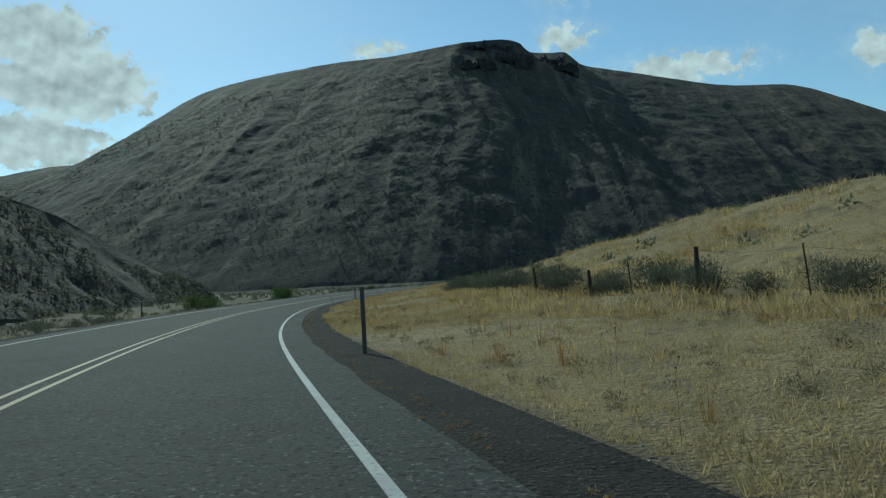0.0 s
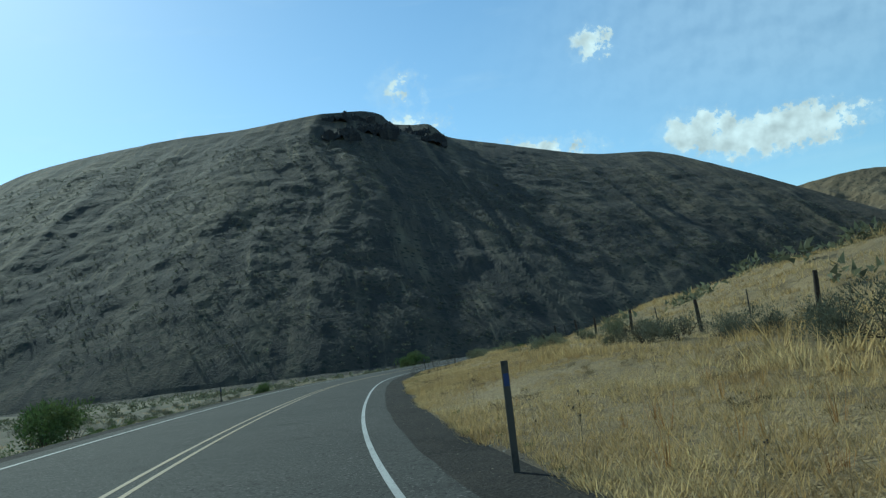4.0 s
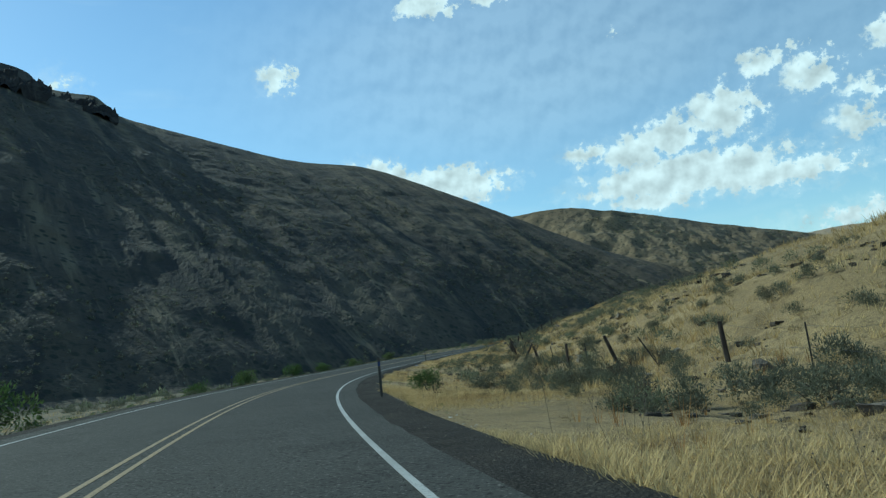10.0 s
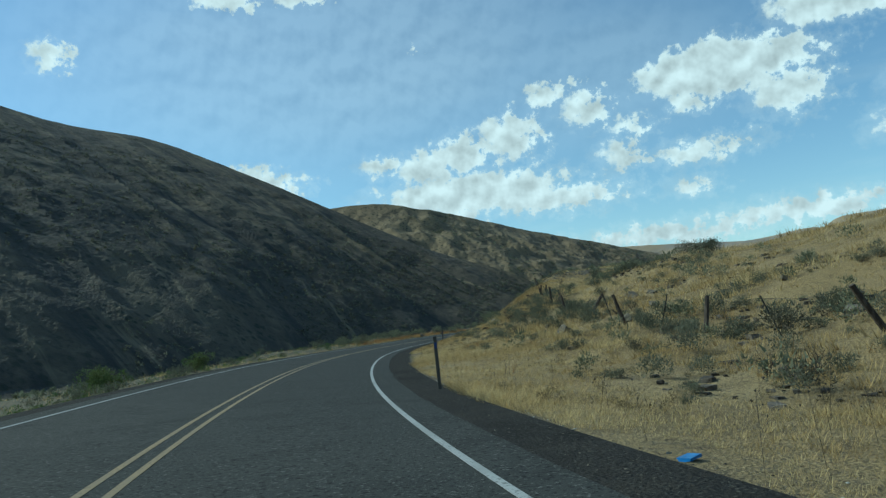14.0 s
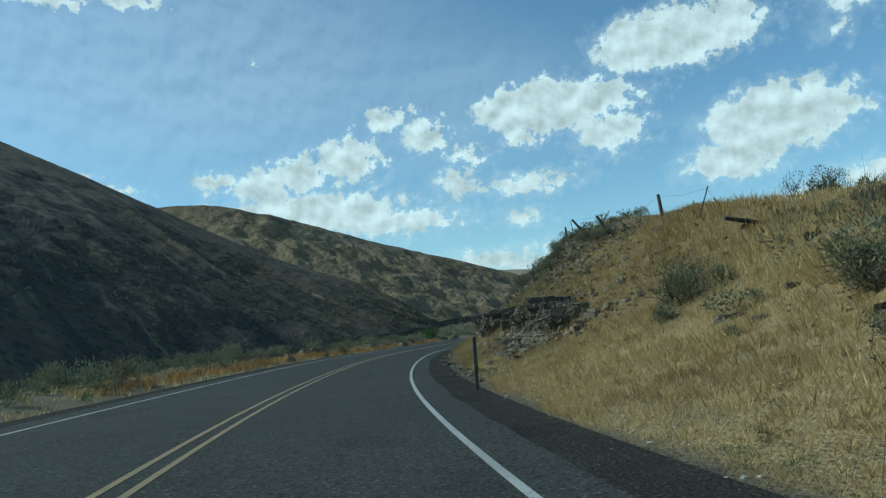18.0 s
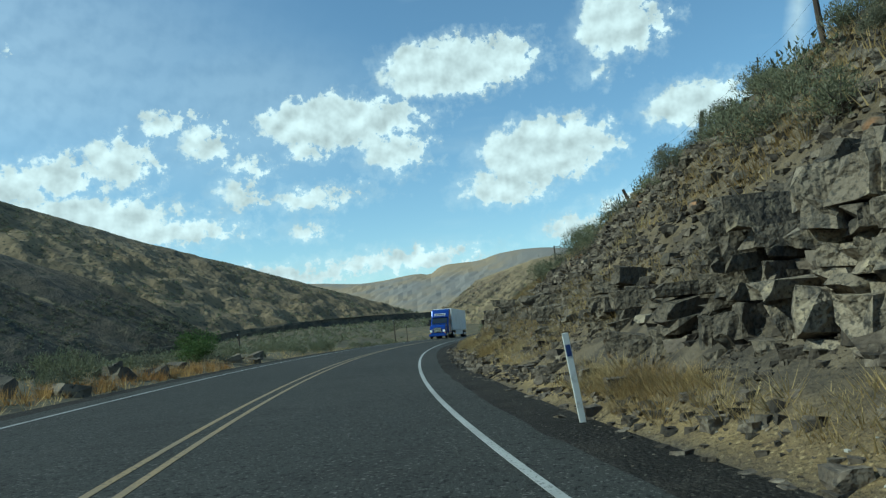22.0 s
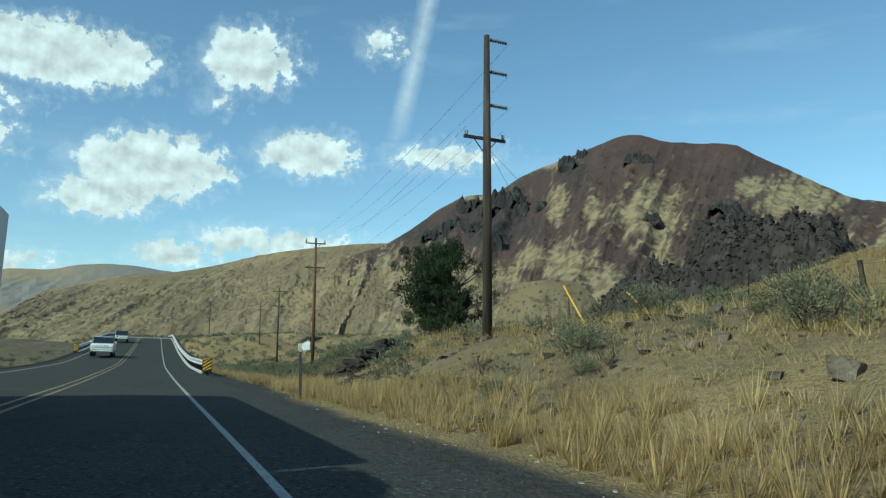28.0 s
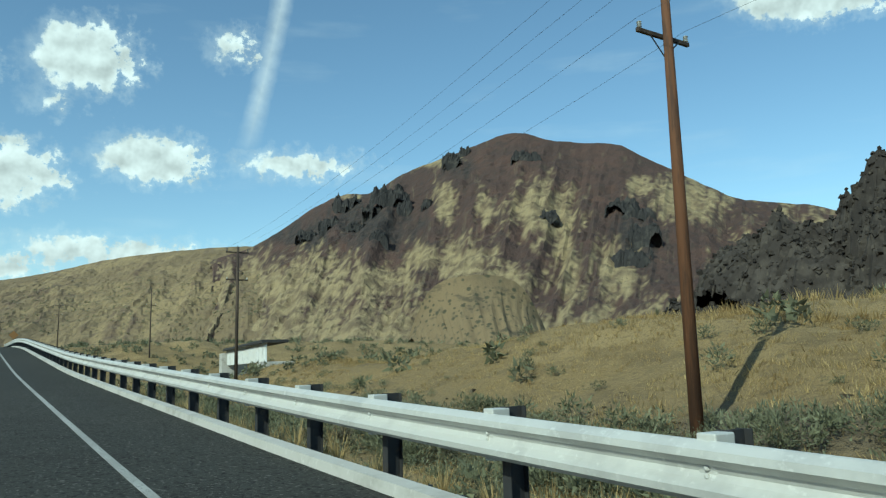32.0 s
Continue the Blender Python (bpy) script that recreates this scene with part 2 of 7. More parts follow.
def tube(bm, points, radii, sides=8, cap=True):
    """Adds a tapered tube through the points."""
    rings = []
    pts = [Vector(p) for p in points]
    for k, p in enumerate(pts):
        d = (pts[min(k + 1, len(pts) - 1)] - pts[max(k - 1, 0)]).normalized()
        a = d.orthogonal().normalized()
        b = d.cross(a)
        r = radii[k] if hasattr(radii, "__len__") else radii
        rings.append([bm.verts.new(p + r * (math.cos(w) * a + math.sin(w) * b))
                      for w in [2 * math.pi * j / sides for j in range(sides)]])
    for r0, r1 in zip(rings, rings[1:]):
        # keep the rings aligned
        off = min(range(sides), key=lambda o: (r1[o].co - r0[0].co).length)
        for j in range(sides):
            bm.faces.new((r0[j], r0[(j + 1) % sides], r1[(j + 1 + off) % sides], r1[(j + off) % sides]))
    if cap:
        bm.faces.new(rings[0][::-1])
        bm.faces.new(rings[-1])
    return bm


# ---- the road's own coordinates: s metres along the edge line, n metres to its right ----
def catmull(points, step=1.0):
    p = np.array(points, float)
    p = np.vstack([2 * p[0] - p[1], p, 2 * p[-1] - p[-2]])
    out = []
    for a, b, c, d in zip(p, p[1:], p[2:], p[3:]):
        t = np.linspace(0, 1, max(2, int(np.linalg.norm(c - b) / step)), endpoint=False)[:, None]
        out.append(0.5 * (2 * b + (c - a) * t + (2 * a - 5 * b + 4 * c - d) * t ** 2 + (3 * b - a - 3 * c + d) * t ** 3))
    out.append(p[-2:-1])
    return np.vstack(out)


first, last = np.array(EDGE[0]), np.array(EDGE[-1])
BACK = [tuple(first + np.array((13.0, -30.0, 0.4))), tuple(first + np.array((5.5, -15.5, 0.2)))]
CLIMB = [(12, 0.27), (25, 0.80), (40, 1.5), (50, 2.1), (62, 2.85), (76, 3.7), (92, 4.4), (110, 4.8), (140, 4.9), (180, 4.6), (240, 4.3), (320, 4.2)]
AHEAD = [(last[0] + d, last[1] + 0.03 * d + 0.0012 * max(0, d - 105) ** 2, last[2] + up) for d, up in CLIMB]
LINE = catmull(BACK + list(EDGE) + AHEAD, 1.0)
S_AT = np.r_[0, np.cumsum(np.linalg.norm(np.diff(LINE[:, :2], axis=0), axis=1))]
S_AT -= S_AT[np.argmin(np.linalg.norm(LINE[:, :2] - first[:2], axis=1))]
DIRS = np.gradient(LINE[:, :2], axis=0)
DIRS /= np.linalg.norm(DIRS, axis=1)[:, None]
S_MIN, S_MAX = S_AT[0], S_AT[-1]


def on_road(s, n):
    """x, y at s, n and the road's height there (banked towards the right)."""
    s, n = np.broadcast_arrays(np.asarray(s, float), np.asarray(n, float))
    dx, dy = np.interp(s, S_AT, DIRS[:, 0]), np.interp(s, S_AT, DIRS[:, 1])
    x = np.interp(s, S_AT, LINE[:, 0]) + dy * n
    y = np.interp(s, S_AT, LINE[:, 1]) - dx * n
    z = np.interp(s, S_AT, LINE[:, 2]) - BANK * np.clip(n, -9, 2.4)
    return x, y, z


def heading(s):
    """Degrees by which the road's direction at s is turned from the y axis."""
    return math.degrees(math.atan2(-np.interp(s, S_AT, DIRS[:, 0]), np.interp(s, S_AT, DIRS[:, 1])))


# heights above the road of the ground to the right: a row for each s, a column for each n
BANK_N = [1.5, 3.0, 5.0, 7.0, 10, 13, 18, 26, 40, 60, 90, 130]
BANK_ROWS = {
    -40: (-0.03, -0.01, 0.10, 0.20, 0.3, 0.4, 1.0, 2.7, 6.2, 9.2, 11.1, 6.1),
    60: (-0.03, -0.01, 0.10, 0.19, 0.3, 0.4, 1.0, 2.8, 6.6, 9.2, 11.2, 6.1),
    100: (-0.03, 0.17, 0.40, 0.58, 0.8, 1.0, 1.8, 4.1, 6.9, 8.4, 9.7, 5.1),
    135: (-0.03, 0.08, 0.30, 0.50, 0.7, 0.9, 1.9, 3.7, 6.1, 8.9, 10.4, 4.9),
    165: (-0.03, -0.20, -0.29, -0.38, -0.4, -0.1, 1.4, 3.9, 5.9, 8.1, 9.6, 4.8),
    200: (-0.03, -0.29, -0.49, -0.66, -0.6, 0.1, 2.5, 4.6, 6.7, 7.7, 9.3, 4.9),
    235: (-0.03, -0.20, -0.30, -0.27, -0.1, 0.5, 2.0, 4.4, 6.2, 7.5, 8.3, 5.2),
    265: (-0.03, 0.08, 0.26, 0.61, 1.0, 1.5, 2.5, 4.0, 7.0, 8.4, 8.5, 5.3),
    295: (-0.03, 0.26, 0.80, 1.42, 2.4, 3.1, 4.2, 5.9, 7.7, 8.2, 7.9, 5.2),
    312: (-0.03, 0.27, 0.89, 1.77, 3.1, 4.1, 4.9, 6.0, 6.6, 6.7, 6.6, 4.1),
    325: (-0.03, 0.45, 1.60, 2.88, 4.8, 5.8, 5.9, 6.3, 6.0, 5.7, 4.9, 2.9),
    345: (-0.03, 0.85, 2.70, 4.38, 7.1, 8.0, 7.8, 7.5, 6.5, 5.6, 4.8, 2.9),
    375: (-0.03, 0.90, 2.80, 4.54, 6.9, 9.0, 9.6, 8.9, 7.6, 5.7, 4.8, 2.9),
    398: (-0.03, 0.70, 2.30, 3.63, 5.8, 7.4, 7.9, 7.6, 6.8, 5.8, 4.9, 2.9),
    415: (-0.03, 0.35, 1.20, 2.17, 3.2, 4.7, 5.3, 5.5, 5.3, 5.4, 5.9, 3.9),
    440: (-0.03, -0.05, 0.48, 1.11, 1.7, 1.8, 3.7, 4.3, 4.9, 5.9, 6.9, 4.9),
    470: (-0.03, -0.08, 0.22, 1.04, 2.1, 2.4, 2.9, 3.7, 6.4, 10.9, 14.9, 11.9),
    492: (-0.03, -0.10, -0.22, 0.40, 1.6, 2.2, 2.7, 3.2, 6.2, 14.1, 18.8, 14.8),
    508: (-0.03, -0.15, -0.40, -0.90, -0.2, 1.2, 2.3, 2.9, 4.9, 10.9, 17.2, 13.6),
    545: (-0.03, -0.30, -1.50, -1.99, -2.2, -2.0, -0.7, 2.0, 3.0, 4.1, 6.6, 4.7),
    600: (-0.03, -1.38, -3.20, -4.80, -5.6, -5.6, -4.6, -2.3, -1.7, -1.7, -1.2, -2.1),
    640: (-0.03, -1.66, -3.60, -5.20, -6.2, -6.4, -6.4, -6.2, -6.0, -5.6, -5.1, -5.1),
    690: (-0.03, -0.74, -1.20, -0.80, 0.2, 1.2, 2.2, 3.0, 3.4, 3.6, 4.0, 3.0),
    900: (-0.03, -0.37, 0.20, 1.20, 3.0, 4.4, 5.4, 6.4, 7.0, 7.0, 7.0, 6.0),
}
BANK_S = np.array(sorted(BANK_ROWS), float)
BANK_H = np.array([BANK_ROWS[k] for k in sorted(BANK_ROWS)])
LEFT_N = [8.2, 9.6, 12, 16, 26, 50, 90, 150, 230, 320]
LEFT_ROWS = {
    -40: (-0.1, -0.4, -0.6, -0.7, -0.8, -1.0, -1.5, -2, -2, -2),
    150: (-0.1, -0.5, -0.9, -1.2, -1.4, -1.5, -1.5, -1, 0, 2),
    250: (-0.1, -0.4, -0.7, -1.0, -1.6, -2.6, -3.0, -3, -2, 0),
    330: (-0.1, -0.1, 0.3, 0.2, -1.5, -4.0, -5.0, -5, -4, -2),
    420: (-0.1, -0.2, 0.2, 0.1, -1.0, -3.5, -5.0, -5, -4, -2),
    470: (-0.1, -0.4, -0.8, -1.2, -1.8, -2.5, -3.0, -3, -2, 0),
    545: (-0.1, -0.7, -1.6, -2.4, -3.2, -4.0, -4.4, -4, -3, 0),
    600: (-0.1, -1.5, -3.0, -4.6, -6.0, -7.0, -7.4, -7, -5, -2),
    690: (-0.1, -0.6, -0.8, -0.4, 0.4, 1.0, 1.0, 0.5, 0, 0),
    900: (-0.1, -0.4, 0.2, 1.2, 3.0, 4.5, 5.0, 4.5, 3, 2),
}
LEFT_S = np.array(sorted(LEFT_ROWS), float)
LEFT_H = np.array([LEFT_ROWS[k] for k in sorted(LEFT_ROWS)])


def table(s, n, at_s, at_n, heights):
    """Smooth look-up in a table of heights."""
    s, n = np.broadcast_arrays(np.asarray(s, float), np.asarray(n, float))
    k = np.clip(np.searchsorted(at_s, s) - 1, 0, len(at_s) - 2)
    w = np.clip((s - at_s[k]) / (at_s[k + 1] - at_s[k]), 0, 1)
    w = w * w * (3 - 2 * w)
    j = np.clip(np.searchsorted(at_n, n) - 1, 0, len(at_n) - 2)
    an = np.asarray(at_n, float)
    f = np.clip((n - an[j]) / (an[j + 1] - an[j]), 0, 1)
    lo = heights[k, j] * (1 - f) + heights[k, j + 1] * f
    hi = heights[k + 1, j] * (1 - f) + heights[k + 1, j + 1] * f
    return lo * (1 - w) + hi * w


def ground(s, n):
    """x, y, z of the ground at s, n on either side of the road."""
    s, n = np.broadcast_arrays(np.asarray(s, float), np.asarray(n, float))
    x, y, z = on_road(s, n)
    right = table(s, np.abs(n), BANK_S, BANK_N, BANK_H)
    left = table(s, np.abs(n), LEFT_S, LEFT_N, LEFT_H)
    off = np.where(n > 0, np.clip((n - 2.0) / 5, 0, 1), np.clip((-n - 8.6) / 6, 0, 1))
    bumps = 0.10 * fbm(x * 0.9, y * 0.9, 3, 5) + 0.28 * fbm(x * 0.16, y * 0.16, 3, 9) * np.clip(np.abs(n) / 14, 0, 2.2)
    return x, y, z + np.where(n > 0, right, left) + off * bumps


EDGE_S, EDGE_N = (-40, 300, 318, 335, 400, 415, 432, 452, 480, 492, 499, 506, 512, 520, 900), (1.68, 1.72, 1.95, 1.60, 1.55, 2.35, 2.65, 3.0, 2.75, 3.65, 4.3, 4.7, 3.4, 3.0, 3.0)


def grass_edge(s):
    """How far to the right of the edge line the gravel ends and the grass begins."""
    s = np.asarray(s, float)
    return np.interp(s, EDGE_S, EDGE_N) + 0.13 * fbm(s * 0.35, 0 * s, 3, 13)


def ground_z(s, n):
    return float(ground(s, n)[2])

# ---- materials ----
def material(name, base, rough=0.85, metal=0.0, scales=(), bump=0.0, bump_scale=20.0, spec=0.3, island=0.0, thin=0.0, overlay=(), flow=(), dots=()):
    """base: first colour. scales: (noise scale, colour, low, high[, stretch]) laid over it in turn, where noise runs from low to high."""
    m = bpy.data.materials.new(name)
    m.use_nodes = True
    nt = m.node_tree
    bsdf = nt.nodes["Principled BSDF"]
    bsdf.inputs["Roughness"].default_value = rough
    bsdf.inputs["Metallic"].default_value = metal
    bsdf.inputs["Specular IOR Level"].default_value = spec
    pos = nt.nodes.new("ShaderNodeNewGeometry")
    rgb = nt.nodes.new("ShaderNodeRGB")
    rgb.outputs[0].default_value = (*base, 1)
    colour = rgb.outputs[0]
    for k, (scale, col, low, high, *stretch) in enumerate(scales):
        tex = nt.nodes.new("ShaderNodeTexNoise")
        tex.inputs["Scale"].default_value = scale
        tex.inputs["Detail"].default_value = 5
        tex.inputs["Roughness"].default_value = 0.62
        vec = nt.nodes.new("ShaderNodeMapping")
        vec.inputs["Location"].default_value = (k * 7.3, k * 3.1, k * 5.7)
        vec.inputs["Scale"].default_value = stretch[0] if stretch else (1, 1, 1)
        nt.links.new(pos.outputs["Position"], vec.inputs["Vector"])
        nt.links.new(vec.outputs[0], tex.inputs["Vector"])
        ramp = nt.nodes.new("ShaderNodeMapRange")
        ramp.interpolation_type = "SMOOTHSTEP"
        ramp.inputs["From Min"].default_value, ramp.inputs["From Max"].default_value = low, high
        nt.links.new(tex.outputs[0], ramp.inputs["Value"])
        mix = nt.nodes.new("ShaderNodeMix")
        mix.data_type = "RGBA"
        nt.links.new(ramp.outputs[0], mix.inputs[0])
        nt.links.new(colour, mix.inputs[6])
        mix.inputs[7].default_value = (*col, 1)
        colour = mix.outputs[2]
    for across, down, col, low, high in flow:
        # streaks that follow the fall line of a hill
        at = nt.nodes.new("ShaderNodeAttribute")
        at.attribute_name = "flow"
        vec = nt.nodes.new("ShaderNodeMapping")
        vec.inputs["Scale"].default_value = (across, down, 1)
        vec.inputs["Location"].default_value = (across * 37, down * 91, across * 11)
        nt.links.new(at.outputs["Vector"], vec.inputs["Vector"])
        tex = nt.nodes.new("ShaderNodeTexNoise")
        tex.inputs["Scale"].default_value, tex.inputs["Detail"].default_value, tex.inputs["Roughness"].default_value = 1.0, 6, 0.66
        nt.links.new(vec.outputs[0], tex.inputs["Vector"])
        ramp = nt.nodes.new("ShaderNodeMapRange")
        ramp.interpolation_type = "SMOOTHSTEP"
        ramp.inputs["From Min"].default_value, ramp.inputs["From Max"].default_value = low, high
        nt.links.new(tex.outputs[0], ramp.inputs["Value"])
        mix = nt.nodes.new("ShaderNodeMix")
        mix.data_type = "RGBA"
        nt.links.new(ramp.outputs[0], mix.inputs[0])
        nt.links.new(colour, mix.inputs[6])
        mix.inputs[7].default_value = (*col, 1)
        colour = mix.outputs[2]
    for scale, col, size in dots:
        # single shrubs too small and too many to model
        cell = nt.nodes.new("ShaderNodeTexVoronoi")
        cell.inputs["Scale"].default_value = scale
        nt.links.new(pos.outputs["Position"], cell.inputs["Vector"])
        ramp = nt.nodes.new("ShaderNodeMapRange")
        ramp.inputs["From Min"].default_value, ramp.inputs["From Max"].default_value = size, size * 0.6
        nt.links.new(cell.outputs["Distance"], ramp.inputs["Value"])
        mix = nt.nodes.new("ShaderNodeMix")
        mix.data_type = "RGBA"
        nt.links.new(ramp.outputs[0], mix.inputs[0])
        nt.links.new(colour, mix.inputs[6])
        mix.inputs[7].default_value = (*col, 1)
        colour = mix.outputs[2]
    for attr, col, col2, scale in overlay:
        at = nt.nodes.new("ShaderNodeAttribute")
        at.attribute_name = attr
        tex = nt.nodes.new("ShaderNodeTexNoise")
        tex.inputs["Scale"].default_value, tex.inputs["Detail"].default_value = scale, 6
        nt.links.new(pos.outputs["Position"], tex.inputs["Vector"])
        two = nt.nodes.new("ShaderNodeMix")
        two.data_type = "RGBA"
        ramp = nt.nodes.new("ShaderNodeMapRange")
        ramp.inputs["From Min"].default_value, ramp.inputs["From Max"].default_value = 0.42, 0.62
        nt.links.new(tex.outputs[0], ramp.inputs["Value"])
        nt.links.new(ramp.outputs[0], two.inputs[0])
        two.inputs[6].default_value, two.inputs[7].default_value = (*col, 1), (*col2, 1)
        mix = nt.nodes.new("ShaderNodeMix")
        mix.data_type = "RGBA"
        nt.links.new(at.outputs["Fac"], mix.inputs[0])
        nt.links.new(colour, mix.inputs[6])
        nt.links.new(two.outputs[2], mix.inputs[7])
        colour = mix.outputs[2]
    if island:
        hsv = nt.nodes.new("ShaderNodeHueSaturation")
        mul = nt.nodes.new("ShaderNodeMapRange")
        nt.links.new(pos.outputs["Random Per Island"], mul.inputs["Value"])
        mul.inputs["To Min"].default_value, mul.inputs["To Max"].default_value = 1 - island, 1 + island
        nt.links.new(mul.outputs[0], hsv.inputs["Value"])
        nt.links.new(colour, hsv.inputs["Color"])
        colour = hsv.outputs[0]
    nt.links.new(colour, bsdf.inputs["Base Color"])
    if thin:
        leaf = nt.nodes.new("ShaderNodeBsdfTranslucent")
        nt.links.new(colour, leaf.inputs["Color"])
        both = nt.nodes.new("ShaderNodeMixShader")
        both.inputs[0].default_value = thin
        nt.links.new(bsdf.outputs[0], both.inputs[1])
        nt.links.new(leaf.outputs[0], both.inputs[2])
        nt.links.new(both.outputs[0], nt.nodes["Material Output"].inputs["Surface"])
    if bump:
        tex = nt.nodes.new("ShaderNodeTexNoise")
        tex.inputs["Scale"].default_value = bump_scale
        tex.inputs["Detail"].default_value = 6
        nt.links.new(pos.outputs["Position"], tex.inputs["Vector"])
        b = nt.nodes.new("ShaderNodeBump")
        b.inputs["Strength"].default_value = 1.0
        b.inputs["Distance"].default_value = bump
        nt.links.new(tex.outputs[0], b.inputs["Height"])
        nt.links.new(b.outputs[0], bsdf.inputs["Normal"])
    return m


STRAW, PALE_STRAW = (0.255, 0.184, 0.082), (0.345, 0.255, 0.120)
M_ASPHALT = material("asphalt", (0.044, 0.044, 0.039), 0.88, 0, [(0.12, (0.052, 0.051, 0.045), 0.42, 0.62), (0.7, (0.038, 0.037, 0.033), 0.50, 0.66), (22, (0.14, 0.135, 0.12), 0.57, 0.66), (17, (0.014, 0.014, 0.012), 0.54, 0.62)], 0.014, 34, 0.14)
M_SHOULDER = material("dark_gravel", (0.032, 0.029, 0.025), 0.95, 0, [(1.1, (0.042, 0.037, 0.030), 0.45, 0.65), (0.4, (0.022, 0.020, 0.017), 0.5, 0.62), (22, (0.095, 0.086, 0.070), 0.56, 0.66), (34, (0.012, 0.011, 0.010), 0.54, 0.64)], 0.05, 20, 0.1)
M_WHITE = material("white_road_paint", (0.37, 0.37, 0.35), 0.7, 0, [(26, (0.13, 0.13, 0.12), 0.52, 0.66), (0.6, (0.28, 0.28, 0.26), 0.45, 0.65)], 0.003, 80)
M_YELLOW = material("yellow_road_paint", (0.28, 0.205, 0.105), 0.7, 0, [(26, (0.10, 0.085, 0.06), 0.50, 0.64), (0.6, (0.22, 0.17, 0.10), 0.45, 0.65)], 0.003, 80)
M_GRASS = material("dry_grass_slope", STRAW, 0.95, 0, [(0.10, PALE_STRAW, 0.42, 0.62), (0.35, (0.17, 0.122, 0.056), 0.50, 0.66), (1.3, (0.15, 0.115, 0.066), 0.56, 0.72), (5, (0.30, 0.225, 0.105), 0.55, 0.75), (2.2, (0.13, 0.09, 0.045), 0.58, 0.7), (7, (0.16, 0.115, 0.058), 0.52, 0.64), (18, (0.37, 0.28, 0.138), 0.54, 0.64), (45, (0.17, 0.12, 0.058), 0.52, 0.62)], 0.10, 17, overlay=[("bare", (0.070, 0.058, 0.043), (0.150, 0.120, 0.080), 2.5), ("gravel", (0.032, 0.029, 0.026), (0.062, 0.055, 0.047), 6)])
M_VALLEY = material("sagebrush_flat", (0.100, 0.082, 0.050), 0.95, 0, [(0.06, (0.150, 0.118, 0.064), 0.47, 0.66), (0.5, (0.085, 0.078, 0.048), 0.48, 0.60), (3, (0.065, 0.066, 0.040), 0.54, 0.66)], 0.1, 3)
# The crest overlay colours pale grass and grazing sun onto the spur tops.
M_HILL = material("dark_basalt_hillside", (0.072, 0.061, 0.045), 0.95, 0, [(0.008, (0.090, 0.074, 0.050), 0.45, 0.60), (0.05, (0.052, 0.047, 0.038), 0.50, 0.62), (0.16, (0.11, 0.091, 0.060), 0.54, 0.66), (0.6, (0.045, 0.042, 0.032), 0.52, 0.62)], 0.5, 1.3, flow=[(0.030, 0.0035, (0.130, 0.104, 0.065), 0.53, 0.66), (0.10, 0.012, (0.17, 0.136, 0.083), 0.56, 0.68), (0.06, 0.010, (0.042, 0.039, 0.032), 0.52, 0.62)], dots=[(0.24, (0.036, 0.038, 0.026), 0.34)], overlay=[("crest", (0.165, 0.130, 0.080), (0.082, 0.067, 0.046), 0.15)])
# Darker than the hillside: the mountain's shade is in this colour; dots are scrub.
M_SPUR = material("shaded_scrub_spur", (0.052, 0.046, 0.034), 0.95, 0, [(0.05, (0.075, 0.064, 0.044), 0.48, 0.62), (0.3, (0.036, 0.035, 0.026), 0.50, 0.62), (1.2, (0.085, 0.072, 0.048), 0.56, 0.68)], 0.4, 1.3, dots=[(0.35, (0.028, 0.032, 0.020), 0.38)])
M_TAN_HILL = material("tan_grass_hill", (0.185, 0.138, 0.078), 0.95, 0, [(0.008, (0.215, 0.163, 0.092), 0.45, 0.6), (0.03, (0.150, 0.113, 0.067), 0.50, 0.64), (0.3, (0.140, 0.110, 0.066), 0.54, 0.66)], 0.5, 0.6, flow=[(0.05, 0.10, (0.085, 0.070, 0.046), 0.56, 0.66)], dots=[(0.20, (0.065, 0.060, 0.038), 0.26), (0.35, (0.075, 0.067, 0.042), 0.27)])
M_RED_HILL = material("red_scree_mountain", (0.062, 0.040, 0.034), 0.95, 0, [(0.02, (0.078, 0.047, 0.038), 0.45, 0.6), (0.09, (0.050, 0.036, 0.031), 0.52, 0.66), (0.5, (0.045, 0.036, 0.031), 0.58, 0.68)], 1.4, 0.5, flow=[(0.12, 0.012, (0.11, 0.085, 0.058), 0.58, 0.68)], overlay=[("scree", (0.032, 0.028, 0.027), (0.055, 0.042, 0.036), 0.2), ("straw", (0.265, 0.21, 0.118), (0.14, 0.105, 0.065), 0.10)])
# The greyer second tone puts distance haze into the hills' colour.
M_FAR = material("hazed_far_hill", (0.25, 0.195, 0.125), 0.95, 0, [(0.0012, (0.20, 0.185, 0.165), 0.47, 0.58)], 0, 1)
M_SAGE = material("grey_green_sagebrush", (0.150, 0.157, 0.094), 0.9, 0, [(0.25, (0.195, 0.200, 0.125), 0.45, 0.6), (0.4, (0.120, 0.105, 0.070), 0.55, 0.7)], island=0.35, thin=0.3)
M_BRUSH = material("dark_olive_brush", (0.115, 0.120, 0.080), 0.9, 0, [(0.25, (0.150, 0.150, 0.102), 0.45, 0.6), (0.4, (0.070, 0.062, 0.042), 0.55, 0.7)], island=0.35, thin=0.25)
M_GREEN = material("green_shrub_leaves", (0.075, 0.115, 0.035), 0.9, 0, [(0.2, (0.12, 0.14, 0.05), 0.45, 0.65)], island=0.35, thin=0.3)
M_TWIG = material("dead_brush_twigs", (0.06, 0.048, 0.036), 0.9, 0, [(1.0, (0.10, 0.085, 0.065), 0.5, 0.6)], island=0.3)
